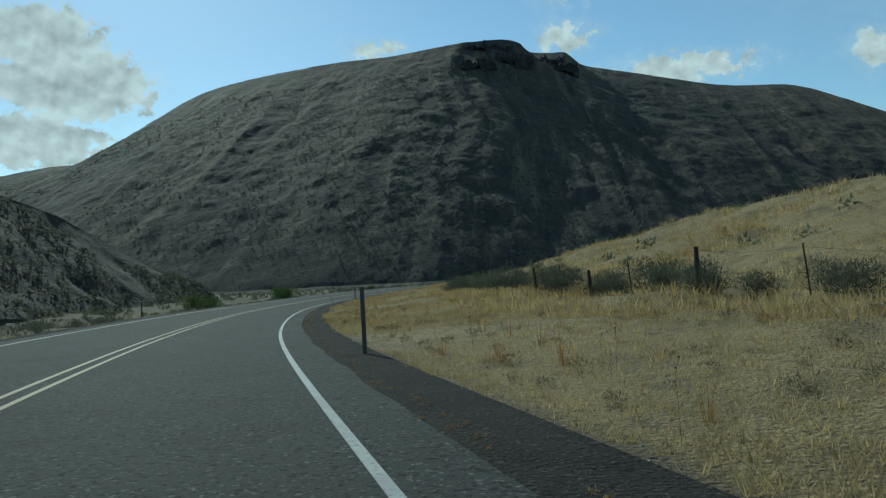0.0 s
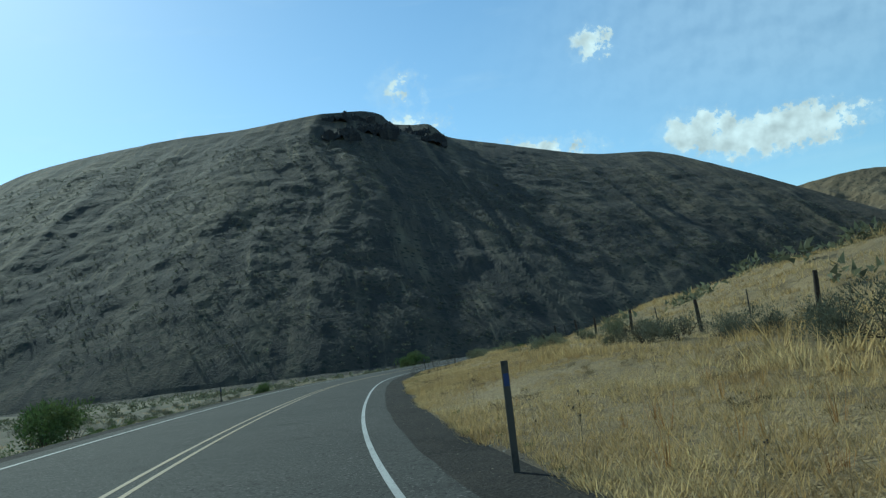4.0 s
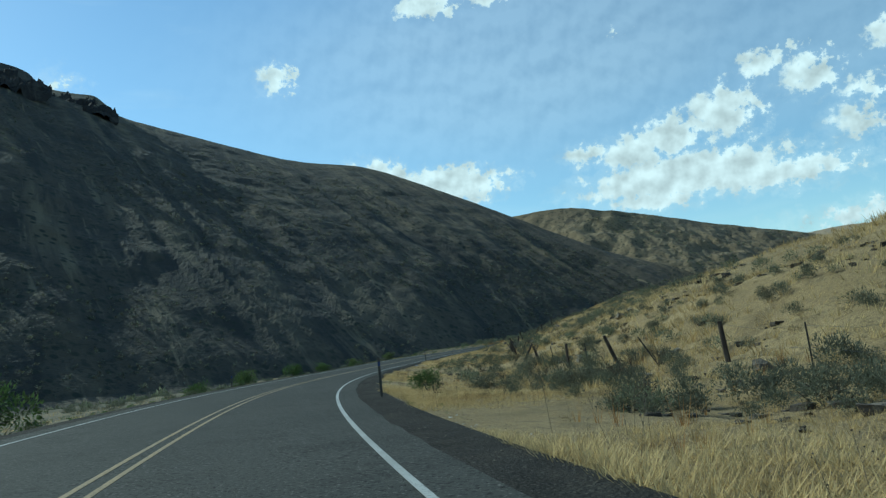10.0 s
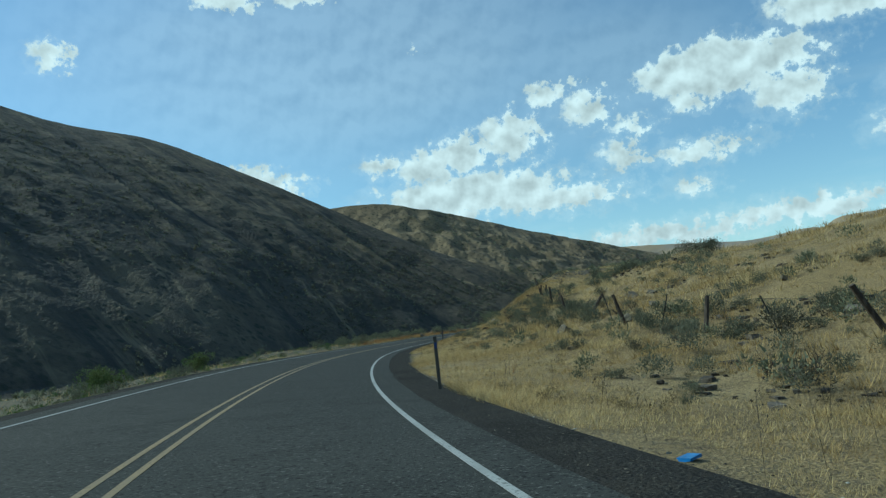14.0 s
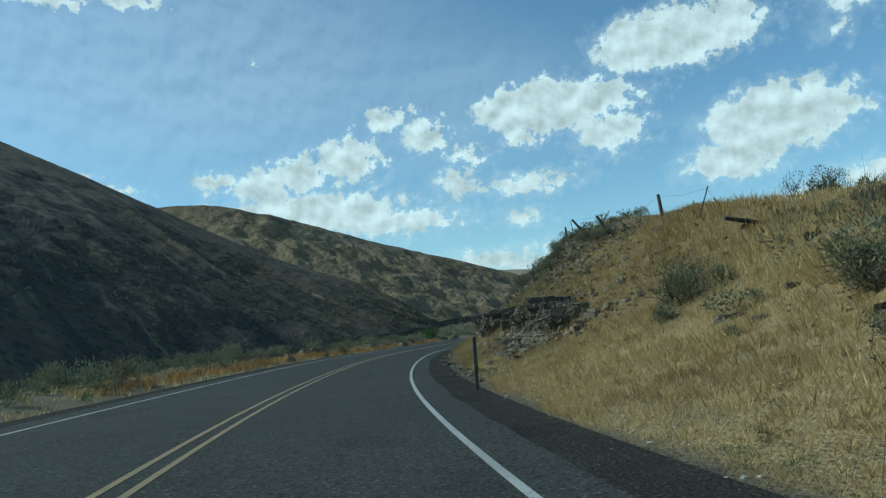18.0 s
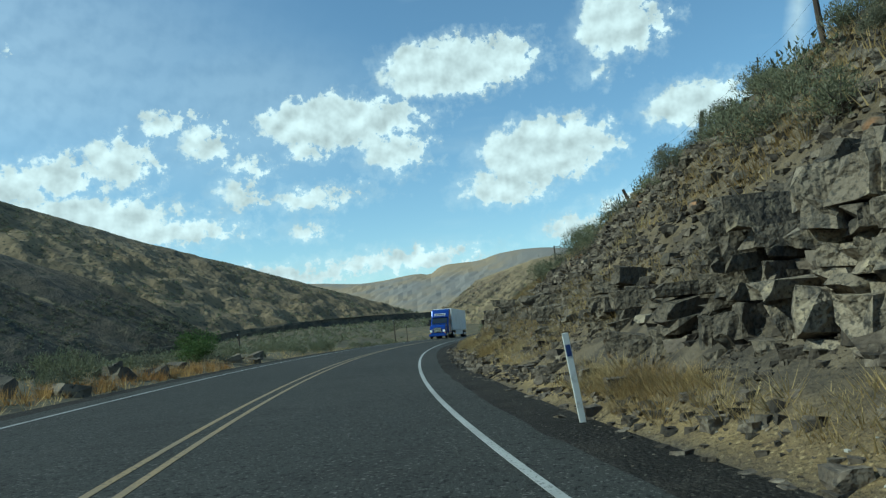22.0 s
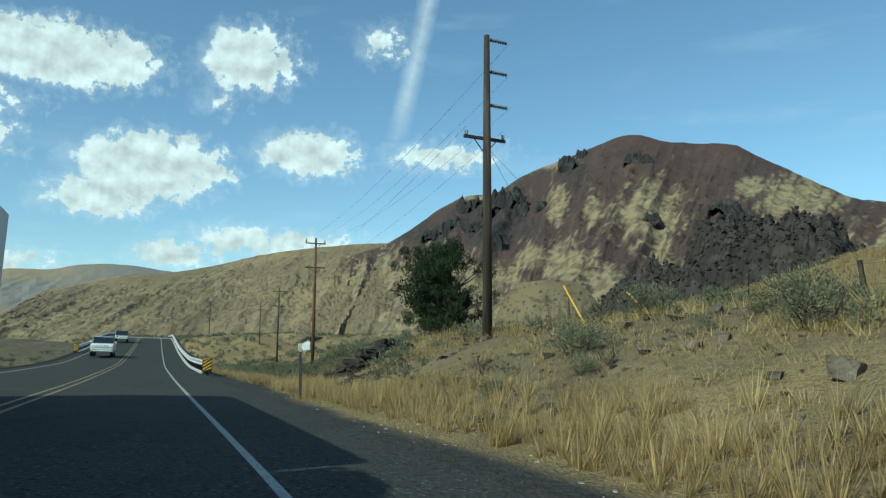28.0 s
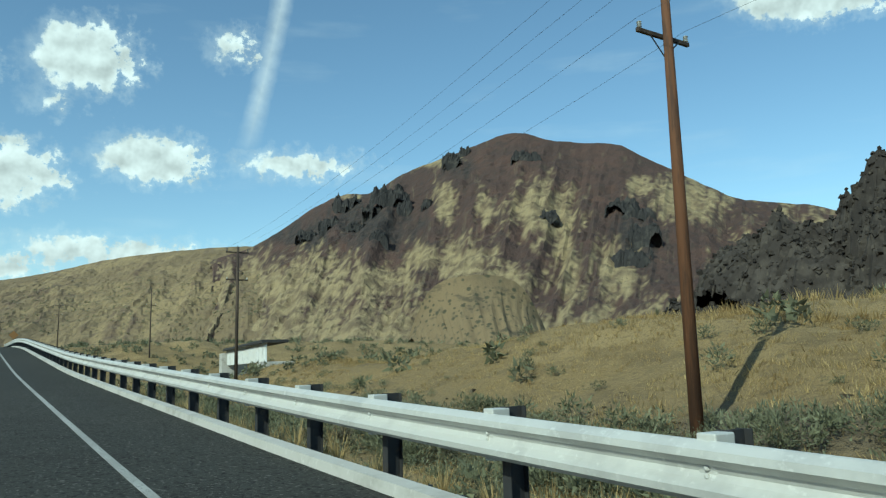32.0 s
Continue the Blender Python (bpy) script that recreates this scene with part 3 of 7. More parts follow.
M_BLADE = material("dry_grass_blades", (0.43, 0.316, 0.143), 0.85, 0, [(0.12, (0.53, 0.408, 0.198), 0.45, 0.62), (0.4, (0.31, 0.212, 0.090), 0.52, 0.68)], island=0.35, thin=0.45)
M_RUST_GRASS = material("rust_dry_weeds", (0.30, 0.165, 0.06), 0.85, 0, [(0.4, (0.42, 0.27, 0.10), 0.45, 0.65)], island=0.3, thin=0.4)
M_JUNIPER = material("juniper_foliage", (0.026, 0.042, 0.018), 0.85, 0, [(1.2, (0.055, 0.075, 0.03), 0.5, 0.65)], island=0.4, thin=0.2)
M_BARK = material("grey_brown_bark", (0.09, 0.07, 0.055), 0.95, 0, [(6, (0.15, 0.12, 0.10), 0.5, 0.65, (1, 1, 0.2))], 0.02, 20)
M_BASALT = material("dark_basalt", (0.115, 0.096, 0.072), 0.9, 0, [(0.6, (0.18, 0.152, 0.11), 0.45, 0.62), (2.6, (0.26, 0.225, 0.165), 0.58, 0.70), (6, (0.05, 0.046, 0.04), 0.55, 0.68), (0.45, (0.32, 0.175, 0.085), 0.66, 0.72)], 0.05, 14, island=0.5)
M_STONE = material("broken_basalt_stones", (0.085, 0.069, 0.052), 0.9, 0, [(3, (0.17, 0.142, 0.104), 0.5, 0.65), (9, (0.05, 0.043, 0.035), 0.52, 0.66)], 0.05, 14, island=0.72)
M_OLD_WOOD = material("weathered_dark_wood", (0.045, 0.034, 0.026), 0.9, 0, [(9, (0.09, 0.072, 0.055), 0.48, 0.62, (1, 1, 0.15))], 0.01, 40)
M_POLE = material("creosoted_pole_wood", (0.13, 0.06, 0.03), 0.8, 0, [(5, (0.065, 0.035, 0.022), 0.45, 0.62, (1, 1, 0.08)), (30, (0.17, 0.09, 0.05), 0.58, 0.7, (1, 1, 0.05))], 0.008, 50)
M_POLE_DARK = material("dark_weathered_pole_wood", (0.045, 0.035, 0.028), 0.85, 0, [(6, (0.08, 0.06, 0.045), 0.45, 0.62, (1, 1, 0.08))], 0.008, 50)
M_STEEL = material("galvanised_steel", (0.58, 0.58, 0.55), 0.5, 0.2, [(1.5, (0.48, 0.48, 0.46), 0.45, 0.65), (14, (0.64, 0.64, 0.61), 0.55, 0.7)], 0.002, 30)
M_DARK_STEEL = material("dark_steel", (0.05, 0.05, 0.052), 0.6, 0.4, [(8, (0.09, 0.075, 0.06), 0.55, 0.7)])
M_WIRE = material("grey_wire", (0.06, 0.06, 0.065), 0.5, 0.6)
M_MARKER = material("white_plastic_marker", (0.62, 0.62, 0.58), 0.6, 0, [(5, (0.40, 0.39, 0.36), 0.5, 0.7)])
M_REFLECT = material("dark_blue_reflector", (0.03, 0.05, 0.16), 0.3)
M_BROWN_MARKER = material("brown_plastic_marker", (0.085, 0.075, 0.060), 0.7, 0, [(5, (0.05, 0.045, 0.038), 0.5, 0.7)])
M_CONCRETE = material("pale_concrete", (0.46, 0.45, 0.42), 0.9, 0, [(1.2, (0.34, 0.33, 0.30), 0.45, 0.65), (12, (0.52, 0.51, 0.48), 0.55, 0.7)], 0.005, 30)
M_GIRDER = material("white_painted_girder", (0.70, 0.71, 0.70), 0.6, 0, [(0.8, (0.55, 0.56, 0.55), 0.5, 0.7)])
M_BLACK = material("black_sign_paint", (0.02, 0.02, 0.02), 0.6)
M_SIGN_YELLOW = material("yellow_sign_sheet", (0.70, 0.42, 0.04), 0.5)
M_ORANGE = material("weathered_sign_back", (0.30, 0.16, 0.06), 0.6)
M_GLASS_WHITE = material("porcelain_insulator", (0.55, 0.56, 0.54), 0.25)
M_INSUL = material("dark_insulator", (0.07, 0.075, 0.09), 0.3)
M_BLUE = material("metallic_blue_paint", (0.012, 0.045, 0.24), 0.25, 0.3, [(2, (0.015, 0.05, 0.28), 0.45, 0.6)], spec=0.6)
M_BAG = material("blue_plastic_film", (0.03, 0.14, 0.36), 0.45, 0, [(12, (0.05, 0.20, 0.45), 0.45, 0.6)])
M_TRAILER = material("white_trailer_panel", (0.68, 0.68, 0.66), 0.5, 0, [(0.7, (0.55, 0.55, 0.53), 0.5, 0.7)])
M_TYRE = material("black_tyre_rubber", (0.018, 0.018, 0.018), 0.85)
M_CHROME = material("chrome", (0.75, 0.76, 0.78), 0.15, 1.0)
M_WINDOW = material("dark_vehicle_glass", (0.015, 0.02, 0.025), 0.08, 0, spec=0.8)
M_LAMP_GLASS = material("headlight_lens", (0.75, 0.76, 0.75), 0.12)
M_AMBER = material("amber_marker_lens", (0.75, 0.30, 0.03), 0.3)
M_CAR_WHITE = material("white_car_paint", (0.66, 0.67, 0.67), 0.25, spec=0.6)
M_CAR_DARK = material("dark_green_car_paint", (0.02, 0.032, 0.032), 0.25, spec=0.6)
M_PATCH_CLIFF = material("black_cliff_rock", (0.032, 0.030, 0.030), 0.95, 0, [(0.12, (0.06, 0.055, 0.05), 0.5, 0.65)], 0.5, 0.8)
M_CRAG = material("dark_crag_rock", (0.033, 0.028, 0.025), 0.95, 0, [(0.4, (0.058, 0.050, 0.043), 0.45, 0.62), (1.8, (0.09, 0.077, 0.060), 0.6, 0.72)], 0.08, 4, island=0.4)
M_PALE_STONE = material("pale_stone_chips", (0.42, 0.40, 0.35), 0.9, 0, [(9, (0.30, 0.28, 0.23), 0.45, 0.6)], island=0.4)
M_LEDGE = material("jointed_basalt", (0.152, 0.126, 0.092), 0.9, 0, [(0.7, (0.220, 0.182, 0.130), 0.45, 0.62), (2.2, (0.29, 0.24, 0.16), 0.57, 0.68), (5, (0.05, 0.046, 0.04), 0.55, 0.66, (1, 1, 0.5)), (0.5, (0.30, 0.19, 0.10), 0.655, 0.71), (20, (0.075, 0.066, 0.052), 0.50, 0.62)], 0.09, 11)
nt = M_LEDGE.node_tree
info, span, shade = nt.nodes.new("ShaderNodeObjectInfo"), nt.nodes.new("ShaderNodeMapRange"), nt.nodes.new("ShaderNodeHueSaturation")
nt.links.new(info.outputs["Random"], span.inputs["Value"])
span.inputs["To Min"].default_value, span.inputs["To Max"].default_value = 0.7, 1.35
base_in = nt.nodes["Principled BSDF"].inputs["Base Color"]
nt.links.new(base_in.links[0].from_socket, shade.inputs["Color"])
nt.links.new(span.outputs[0], shade.inputs["Value"])
nt.links.new(shade.outputs[0], base_in)
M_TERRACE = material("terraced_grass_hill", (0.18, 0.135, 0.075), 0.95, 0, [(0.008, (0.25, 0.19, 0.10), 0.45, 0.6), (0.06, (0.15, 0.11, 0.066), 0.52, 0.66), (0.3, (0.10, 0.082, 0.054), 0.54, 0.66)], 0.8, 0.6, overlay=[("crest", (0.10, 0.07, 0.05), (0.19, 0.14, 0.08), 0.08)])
M_CLUMP = material("brown_dry_clumps", (0.15, 0.115, 0.06), 0.9, 0, [(0.5, (0.20, 0.155, 0.08), 0.45, 0.6)], island=0.35, thin=0.25)

# ---- road ----
def ribbon(name, s0, s1, n0, n1, mat, lift, step=1.0, cols=2, sink=0.0, parent=None, label="", kind="structure", frayed=0.0, grow=None):
    """A strip along the road between two offsets, widening over the stretch grow, with side walls going down to give it thickness."""
    ss = np.arange(s0, s1 + 0.01, step)
    nn = np.linspace(n0, n1, cols)
    edge = np.zeros(cols)
    if sink:
        nn = np.r_[nn[0], nn, nn[-1]]
        edge = np.r_[-sink, edge, -sink]
    across = np.repeat(nn[None], len(ss), 0)
    if grow:
        across = n0 + (across - n0) * np.interp(ss, grow, (0.05, 1))[:, None]
    x, y, z = (np.array(q) for q in on_road(ss[:, None], across))
    if frayed:
        off = frayed * fbm(ss * 2.3, 0 * ss, 3, 23)
        ax_, ay_, _ = on_road(ss, nn[-1] + off)
        x[:, -1], y[:, -1] = ax_, ay_
        if sink:
            x[:, -2], y[:, -2] = ax_, ay_
    z = z + lift + edge[None]
    me = mesh_from(name, np.stack([x, y, z], -1).reshape(-1, 3), grid_faces(len(ss), len(nn)))
    return thing(name, me, mat, label, "", "", kind, parent)


road = ribbon("road", S_MIN, S_MAX, FAR_EDGE - 0.75, 0.68, M_ASPHALT, 0.0, 1.0, 12, 0.3, None, "worn dark grey asphalt two-lane mountain highway", "structure", 0.035)
ribbon("shoulder", S_MIN, S_MAX, 0.45, 1.62, M_SHOULDER, -0.012, 1.0, 6, 0.5, None, "dark crushed gravel road shoulder")
ribbon("shoulder", S_MIN, S_MAX, FAR_EDGE - 1.5, FAR_EDGE - 0.75, M_SHOULDER, -0.012, 1.0, 3, 0.5, None, "narrow dark gravel shoulder of the far lane")
ribbon("shoulder", 398, S_MAX, 0.4, 1.85, M_ASPHALT, -0.005, 1.0, 5, 0.05, None, "paved asphalt shoulder near the bridge", grow=(398, 462))
ribbon("edge_line", S_MIN, S_MAX, -0.045, 0.045, M_WHITE, 0.005, 1.0, 2, 0.004, road, "worn white edge line")
ribbon("edge_line", S_MIN, S_MAX, FAR_EDGE - 0.045, FAR_EDGE + 0.045, M_WHITE, 0.005, 1.0, 2, 0.004, road, "worn white edge line")
ribbon("centre_line", S_MIN, S_MAX, -LANE - 0.045, -LANE + 0.045, M_YELLOW, 0.005, 1.0, 2, 0.004, road, "worn yellow centre line")
ribbon("centre_line", S_MIN, S_MAX, -LANE - 0.345, -LANE - 0.255, M_YELLOW, 0.005, 1.0, 2, 0.004, road, "worn yellow centre line")

ribbon("bridge_deck", 606, 628, FAR_EDGE - 0.65, 1.7, M_CONCRETE, 0.004, 1.0, 6, 0.2, road, "pale concrete bridge deck")

# ---- the ground on both sides ----
def rocky(s, n):
    """1 where the cut slope is bare rock and rubble, 0 on grass."""
    s, n = np.asarray(s, float), np.asarray(n, float)
    a = np.clip((s - 308) / 12, 0, 1) * np.clip((418 - s) / 18, 0, 1) * np.clip((n - 1.7) / 0.5, 0, 1) * np.clip((22 - n) / 6, 0, 1)
    b = np.clip((s - 405) / 15, 0, 1) * np.clip((505 - s) / 15, 0, 1) * np.clip((n - 3.2) / 2, 0, 1) * np.clip((24 - n) / 6, 0, 1) * np.interp(s, (455, 480), (0.95, 0.45))
    c = np.clip((s - 505) / 15, 0, 1) * np.clip((650 - s) / 15, 0, 1) * np.clip((n - 12) / 2, 0, 1) * np.clip((19 - n) / 3, 0, 1) * 0.7
    patch = np.clip(0.5 + 0.9 * fbm(s * 0.16, n * 0.25, 3, 77), 0, 1)
    a = a * np.interp(s, (324, 336), (0.55, 1.0)) * np.where(n > 9, np.interp(s, (326, 338), (0.3, 1.0)), 1)
    return np.clip((a * (0.72 + 0.6 * patch) + b * patch + c * (0.4 + 0.8 * patch)) * (n > 0), 0, 1)


def side(name, s0, s1, ds, offsets, mat, label):
    ss = np.arange(s0, s1 + 0.01, ds)
    x, y, z = ground(ss[:, None], np.asarray(offsets)[None])
    me = mesh_from(name, np.stack([x, y, z], -1).reshape(-1, 3), grid_faces(len(ss), len(offsets)), True)
    s2, n2 = np.broadcast_arrays(ss[:, None], np.asarray(offsets)[None])
    edge = grass_edge(s2) + 0.12
    for key, mask in (("bare", rocky(s2, n2)), ("gravel", np.clip((edge - n2) / 0.35, 0, 1) * (n2 > 0))):
        me.attributes.new(key, "FLOAT", "POINT").data.foreach_set("value", mask.astype(np.float32).ravel())
    return thing(name, me, mat, label, "", "", "structure")


RIGHT_OFF = np.r_[np.arange(1.45, 4.5, 0.3), np.arange(4.5, 8, 0.5), np.arange(8, 20, 0.8), np.arange(20, 50, 2.0), np.arange(50, 135, 5.0)]
LEFT_OFF = -np.r_[np.arange(8.0, 16, 0.8), np.arange(16, 60, 2.5), np.arange(60, 330, 10.0)]
side("roadside_slope", S_MIN, S_MAX, 0.8, RIGHT_OFF, M_GRASS, "dry straw-coloured grass slope beside the road")
side("valley_floor", S_MIN, S_MAX, 1.5, LEFT_OFF, M_VALLEY, "flat valley floor with dry grass and sagebrush")
sheet = [(-4900, -4900, -7), (4900, -4900, -7), (4900, 4900, -7), (-4900, 4900, -7)]
thing("ground", mesh_from("ground", sheet, [(0, 1, 2, 3)]), M_VALLEY, "dry brown land out to the horizon", "", "", "structure")


# ---- hills ----
def polar(eye, *rows):
    """Points from degrees, distance and elevation as seen from eye."""
    ex, ey, ez = eye
    return [(ex - d * math.sin(radians(a)), ey + d * math.cos(radians(a)), ez + d * math.tan(radians(e))) for a, d, e in rows]


def hill(name, ridge, foot, nu, nv, gully, rough, mat, label, power=1.0, wave=60.0, seed=0, crags=0.0, lean=0.0, peak=0.5, fine_gully=0.3, smooth=False):
    """A mountain side between a foot line and a ridge line, with gullies running down it, and its back."""
    def spread(points, n):
        p = catmull(points, 5.0)
        d = np.r_[0, np.cumsum(np.linalg.norm(np.diff(p, axis=0), axis=1))]
        return np.column_stack([np.interp(np.linspace(0, d[-1], n), d, p[:, k]) for k in range(3)])
    r, f = spread(ridge, nu), spread(foot, nu)
    v = np.r_[-0.08, np.linspace(0, 1, nv), 1.25, 1.7, 2.4][None, :, None]
    # notches of the crest fade out below it
    pad = np.pad(r, ((30, 30), (0, 0)), mode="edge")
    even = np.stack([np.convolve(pad[:, k], np.ones(61) / 61, mode="valid") for k in range(3)], 1)
    r = even[:, None] + (r - even)[:, None] * np.clip(v, 0, 1) ** 6
    front = f[:, None] + (r - f[:, None]) * np.clip(v, -0.08, 1)
    back = (r - f[:, None]) * np.clip(v - 1, 0, 9)
    pts = front + back * np.array((1, 1, -0.8))
    vv = np.clip(v[..., 0], 0, 1)
    pts[..., 2] = f[:, None, 2] + (r[..., 2] - f[:, None, 2]) * vv ** power + np.where(v[..., 0] > 1, back[..., 2] * -0.8, 0) + np.where(v[..., 0] < 0, -8, 0)
    along = np.r_[0, np.cumsum(np.linalg.norm(np.diff((r[:, -1] + f)[:, :2] / 2, axis=0), axis=1))][:, None] / wave
    x, y = pts[..., 0], pts[..., 1]
    warp = 0.3 * fbm(x / 130, y / 130, 2, seed + 20)
    # streaks lean away from the peak as they run down
    along = along + lean * vv * np.tanh(4 * (np.linspace(0, 1, nu)[:, None] - peak))
    g = 1 - np.abs(fbm(along + warp, vv * 0.5 + 0 * along, 3, seed))
    g2 = 1 - np.abs(fbm(along * 3.1 + warp * 2, vv * 1.1 + 0 * along, 3, seed + 7))
    hump = np.sin(np.pi * np.clip(vv, 0, 1)) ** 0.7
    pts[..., 2] += hump * (gully * (g - 0.6) + fine_gully * gully * (g2 - 0.6)) + rough * fbm(x / 14, y / 14, 4, seed + 3) * np.clip(hump + 0.25, 0, 1)
    if crags:
        step = fbm(x / 60, y / 60, 3, seed + 11) + 0.12 * pts[..., 2] / crags
        pts[..., 2] += crags * (np.round(step * 3) / 3 - step) * hump * 0.6
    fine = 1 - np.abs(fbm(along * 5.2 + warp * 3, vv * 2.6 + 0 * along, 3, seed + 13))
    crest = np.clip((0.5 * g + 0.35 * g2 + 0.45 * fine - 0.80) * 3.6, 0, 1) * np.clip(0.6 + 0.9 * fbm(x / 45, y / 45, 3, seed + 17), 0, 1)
    me = mesh_from(name, pts.reshape(-1, 3), grid_faces(nu, v.shape[1]), smooth)
    run = np.linalg.norm(r[:, -1] - f, axis=1)[:, None] * vv
    flow_ = np.stack([(along + 0.6 * warp) * wave, run, 0 * run], -1)
    me.attributes.new("flow", "FLOAT_VECTOR", "POINT").data.foreach_set("vector", flow_.astype(np.float32).ravel())
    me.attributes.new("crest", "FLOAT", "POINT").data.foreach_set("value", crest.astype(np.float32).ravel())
    return thing(name, me, mat, label, "", "", "structure"), v.shape[1]


EYE_A, EYE_B, EYE_C, EYE_D = (0, 0, 1.2), (20.6, 203.0, -0.6), (105.8, 281.7, 0.15), (287.5, 315.1, 2.0)
EYE_E = (169.2, 304.9, 0.9)
ridge = polar(EYE_A, (39.88, 900, 6.0), (32.88, 950, 7.6), (29.6, 925, 8.35), (27.38, 900, 8.65), (25.5, 880, 9.5), (22.08, 830, 12.05), (18.28, 790, 13.97), (10.68, 730, 15.57), (5.48, 700, 16.07), (1.08, 689, 16.67),
              (-1.12, 700, 16.82), (-3.32, 720, 16.77), (-4.42, 726, 16.37), (-5.02, 729, 15.77), (-6.52, 738, 15.57), (-7.72, 745, 15.47), (-8.52, 750, 14.77), (-9.32, 755, 14.37), (-12.92, 770, 13.47), (-18.62, 780, 11.97), (-23.02, 784, 11.37))
ridge += polar(EYE_B, (-33.27, 565, 13.43), (-38.17, 535, 11.23), (-42.37, 515, 9.13), (-48.57, 490, 6.03), (-54.27, 470, 3.83), (-58.17, 465, 1.33))
foot = [(-560, 420, -3), (-420, 400, -3), (-300, 380, -3), (-150, 350, -3), (-40, 345, -3), (60, 375, -4), (150, 410, -5), (240, 445, -6), (305, 450, -6), (345, 440, -6), (378, 428, -6), (400, 418, -6)]
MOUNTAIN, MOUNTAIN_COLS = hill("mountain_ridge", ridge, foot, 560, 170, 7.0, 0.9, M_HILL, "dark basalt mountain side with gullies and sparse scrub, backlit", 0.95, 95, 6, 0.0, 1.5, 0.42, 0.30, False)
ridge = polar(EYE_C, (-36.21, 540, 11.34), (-42.91, 525, 11.94), (-48.31, 524, 11.14), (-53.31, 560, 9.64), (-59.11, 600, 7.74), (-65.21, 650, 5.84), (-69.31, 700, 4.44), (-74.21, 760, 2.74), (-80.21, 860, 0.34))
foot = [(360, 520, -6), (430, 470, -6), (500, 440, -6), (600, 425, -6), (700, 415, -6), (800, 405, -6), (900, 390, -6), (1000, 370, -6)]
TAN_HILL, TAN_COLS = hill("tan_hill", ridge, foot, 260, 80, 6, 2.5, M_TAN_HILL, "brown grassy hill with dark scrub and a rocky ledge", 1.0, 90, 31)
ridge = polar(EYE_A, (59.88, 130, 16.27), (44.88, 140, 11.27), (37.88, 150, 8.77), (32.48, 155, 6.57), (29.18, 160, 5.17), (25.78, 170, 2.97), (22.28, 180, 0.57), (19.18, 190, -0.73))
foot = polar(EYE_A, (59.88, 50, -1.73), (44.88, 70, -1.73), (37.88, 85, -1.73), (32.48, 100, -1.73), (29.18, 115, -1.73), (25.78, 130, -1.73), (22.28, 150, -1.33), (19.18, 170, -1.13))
SPUR, SPUR_COLS = hill("dark_spur", ridge, foot, 130, 50, 2.6, 1.4, M_SPUR, "scrubby spur at the mountain foot, coloured dark for shade", 1.0, 30, 51)
ridge = polar(EYE_D, (-80.7, 1500, 4.6), (-85.6, 1400, 5.9), (-88.8, 1350, 6.25), (-92.3, 1300, 7.0), (-96.0, 1200, 8.0), (-101.1, 1120, 8.8), (-105.2, 1060, 9.1), (-112.7, 1000, 8.9), (-120.7, 900, 8.3))
foot = polar(EYE_D, (-72.7, 700, -0.3), (-80.7, 680, -0.3), (-88.7, 660, -0.3), (-94.7, 640, -0.3), (-100.7, 600, -0.3), (-106.7, 520, -0.3), (-113.7, 460, -0.3), (-122.7, 430, -0.3))
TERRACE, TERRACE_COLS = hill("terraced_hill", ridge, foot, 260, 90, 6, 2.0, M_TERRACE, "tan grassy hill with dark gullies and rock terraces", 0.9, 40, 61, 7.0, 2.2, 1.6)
ridge = polar(EYE_D, (-102, 1010, 7.9), (-105.2, 980, 9.0), (-107.7, 960, 10.5), (-109.8, 945, 12.0), (-112.0, 930, 12.95), (-114.1, 918, 13.15), (-116.8, 902, 14.6), (-119.9, 880, 15.7), (-121.4, 874, 16.2), (-123.8, 862, 17.0), (-125.1, 855, 17.2), (-126.4, 850, 17.05),
              (-128.1, 842, 16.5), (-132.6, 830, 15.9), (-133.8, 820, 15.3), (-137.6, 795, 13.1), (-140.8, 775, 11.3), (-145.7, 745, 10.2), (-152, 710, 8.0), (-165, 640, 6.0))
foot = polar(EYE_D, (-100.7, 560, -0.2), (-105.6, 500, -0.2), (-108.5, 470, -0.2), (-112.4, 440, -0.2), (-117.2, 415, -0.2), (-121.1, 400, -0.2), (-125.5, 390, -0.2),
             (-130.2, 380, -0.2), (-138, 370, -0.2), (-150.7, 360, -0.2), (-165.7, 350, -0.2))
RED_HILL, RED_COLS = hill("red_mountain", ridge, foot, 320, 130, 14, 3.0, M_RED_HILL, "rounded red-brown scree mountain with straw patches and dark cliffs", 1.15, 42, 71, 8.0)
# straw grass on the scree: bearing, height, half widths in degrees
STRAW_PATCHES = ((-127.0, 11.3, 2.6, 2.3), (-121.0, 7.6, 2.6, 1.9), (-128.5, 6.9, 1.0, 3.0), (-137.5, 11.6, 2.6, 1.9), (-134.4, 12.6, 1.2, 0.8), (-131.8, 6.6, 1.8, 2.2), (-117.6, 8.2, 1.9, 1.0), (-114.0, 6.4, 3.2, 1.4),
                 (-119.6, 12.2, 0.8, 1.6), (-124.0, 6.2, 2.4, 1.5), (-119.0, 15.4, 1.8, 0.5), (-112.0, 12.9, 1.6, 0.35), (-108.0, 6.0, 6.0, 2.6), (-146, 6, 6, 4), (-112, 2.5, 14, 3.0), (-134, 1.5, 14, 2.5), (-122.6, 11.6, 0.7, 1.4))
co = np.empty(len(RED_HILL.data.vertices) * 3, np.float32)
RED_HILL.data.vertices.foreach_get("co", co)
co = co.reshape(-1, 3) - np.array(EYE_D)
az = np.degrees(np.arctan2(-co[:, 0], co[:, 1]))
el = np.degrees(np.arctan2(co[:, 2], np.hypot(co[:, 0], co[:, 1])))
straw = np.full(len(co), -9.0)
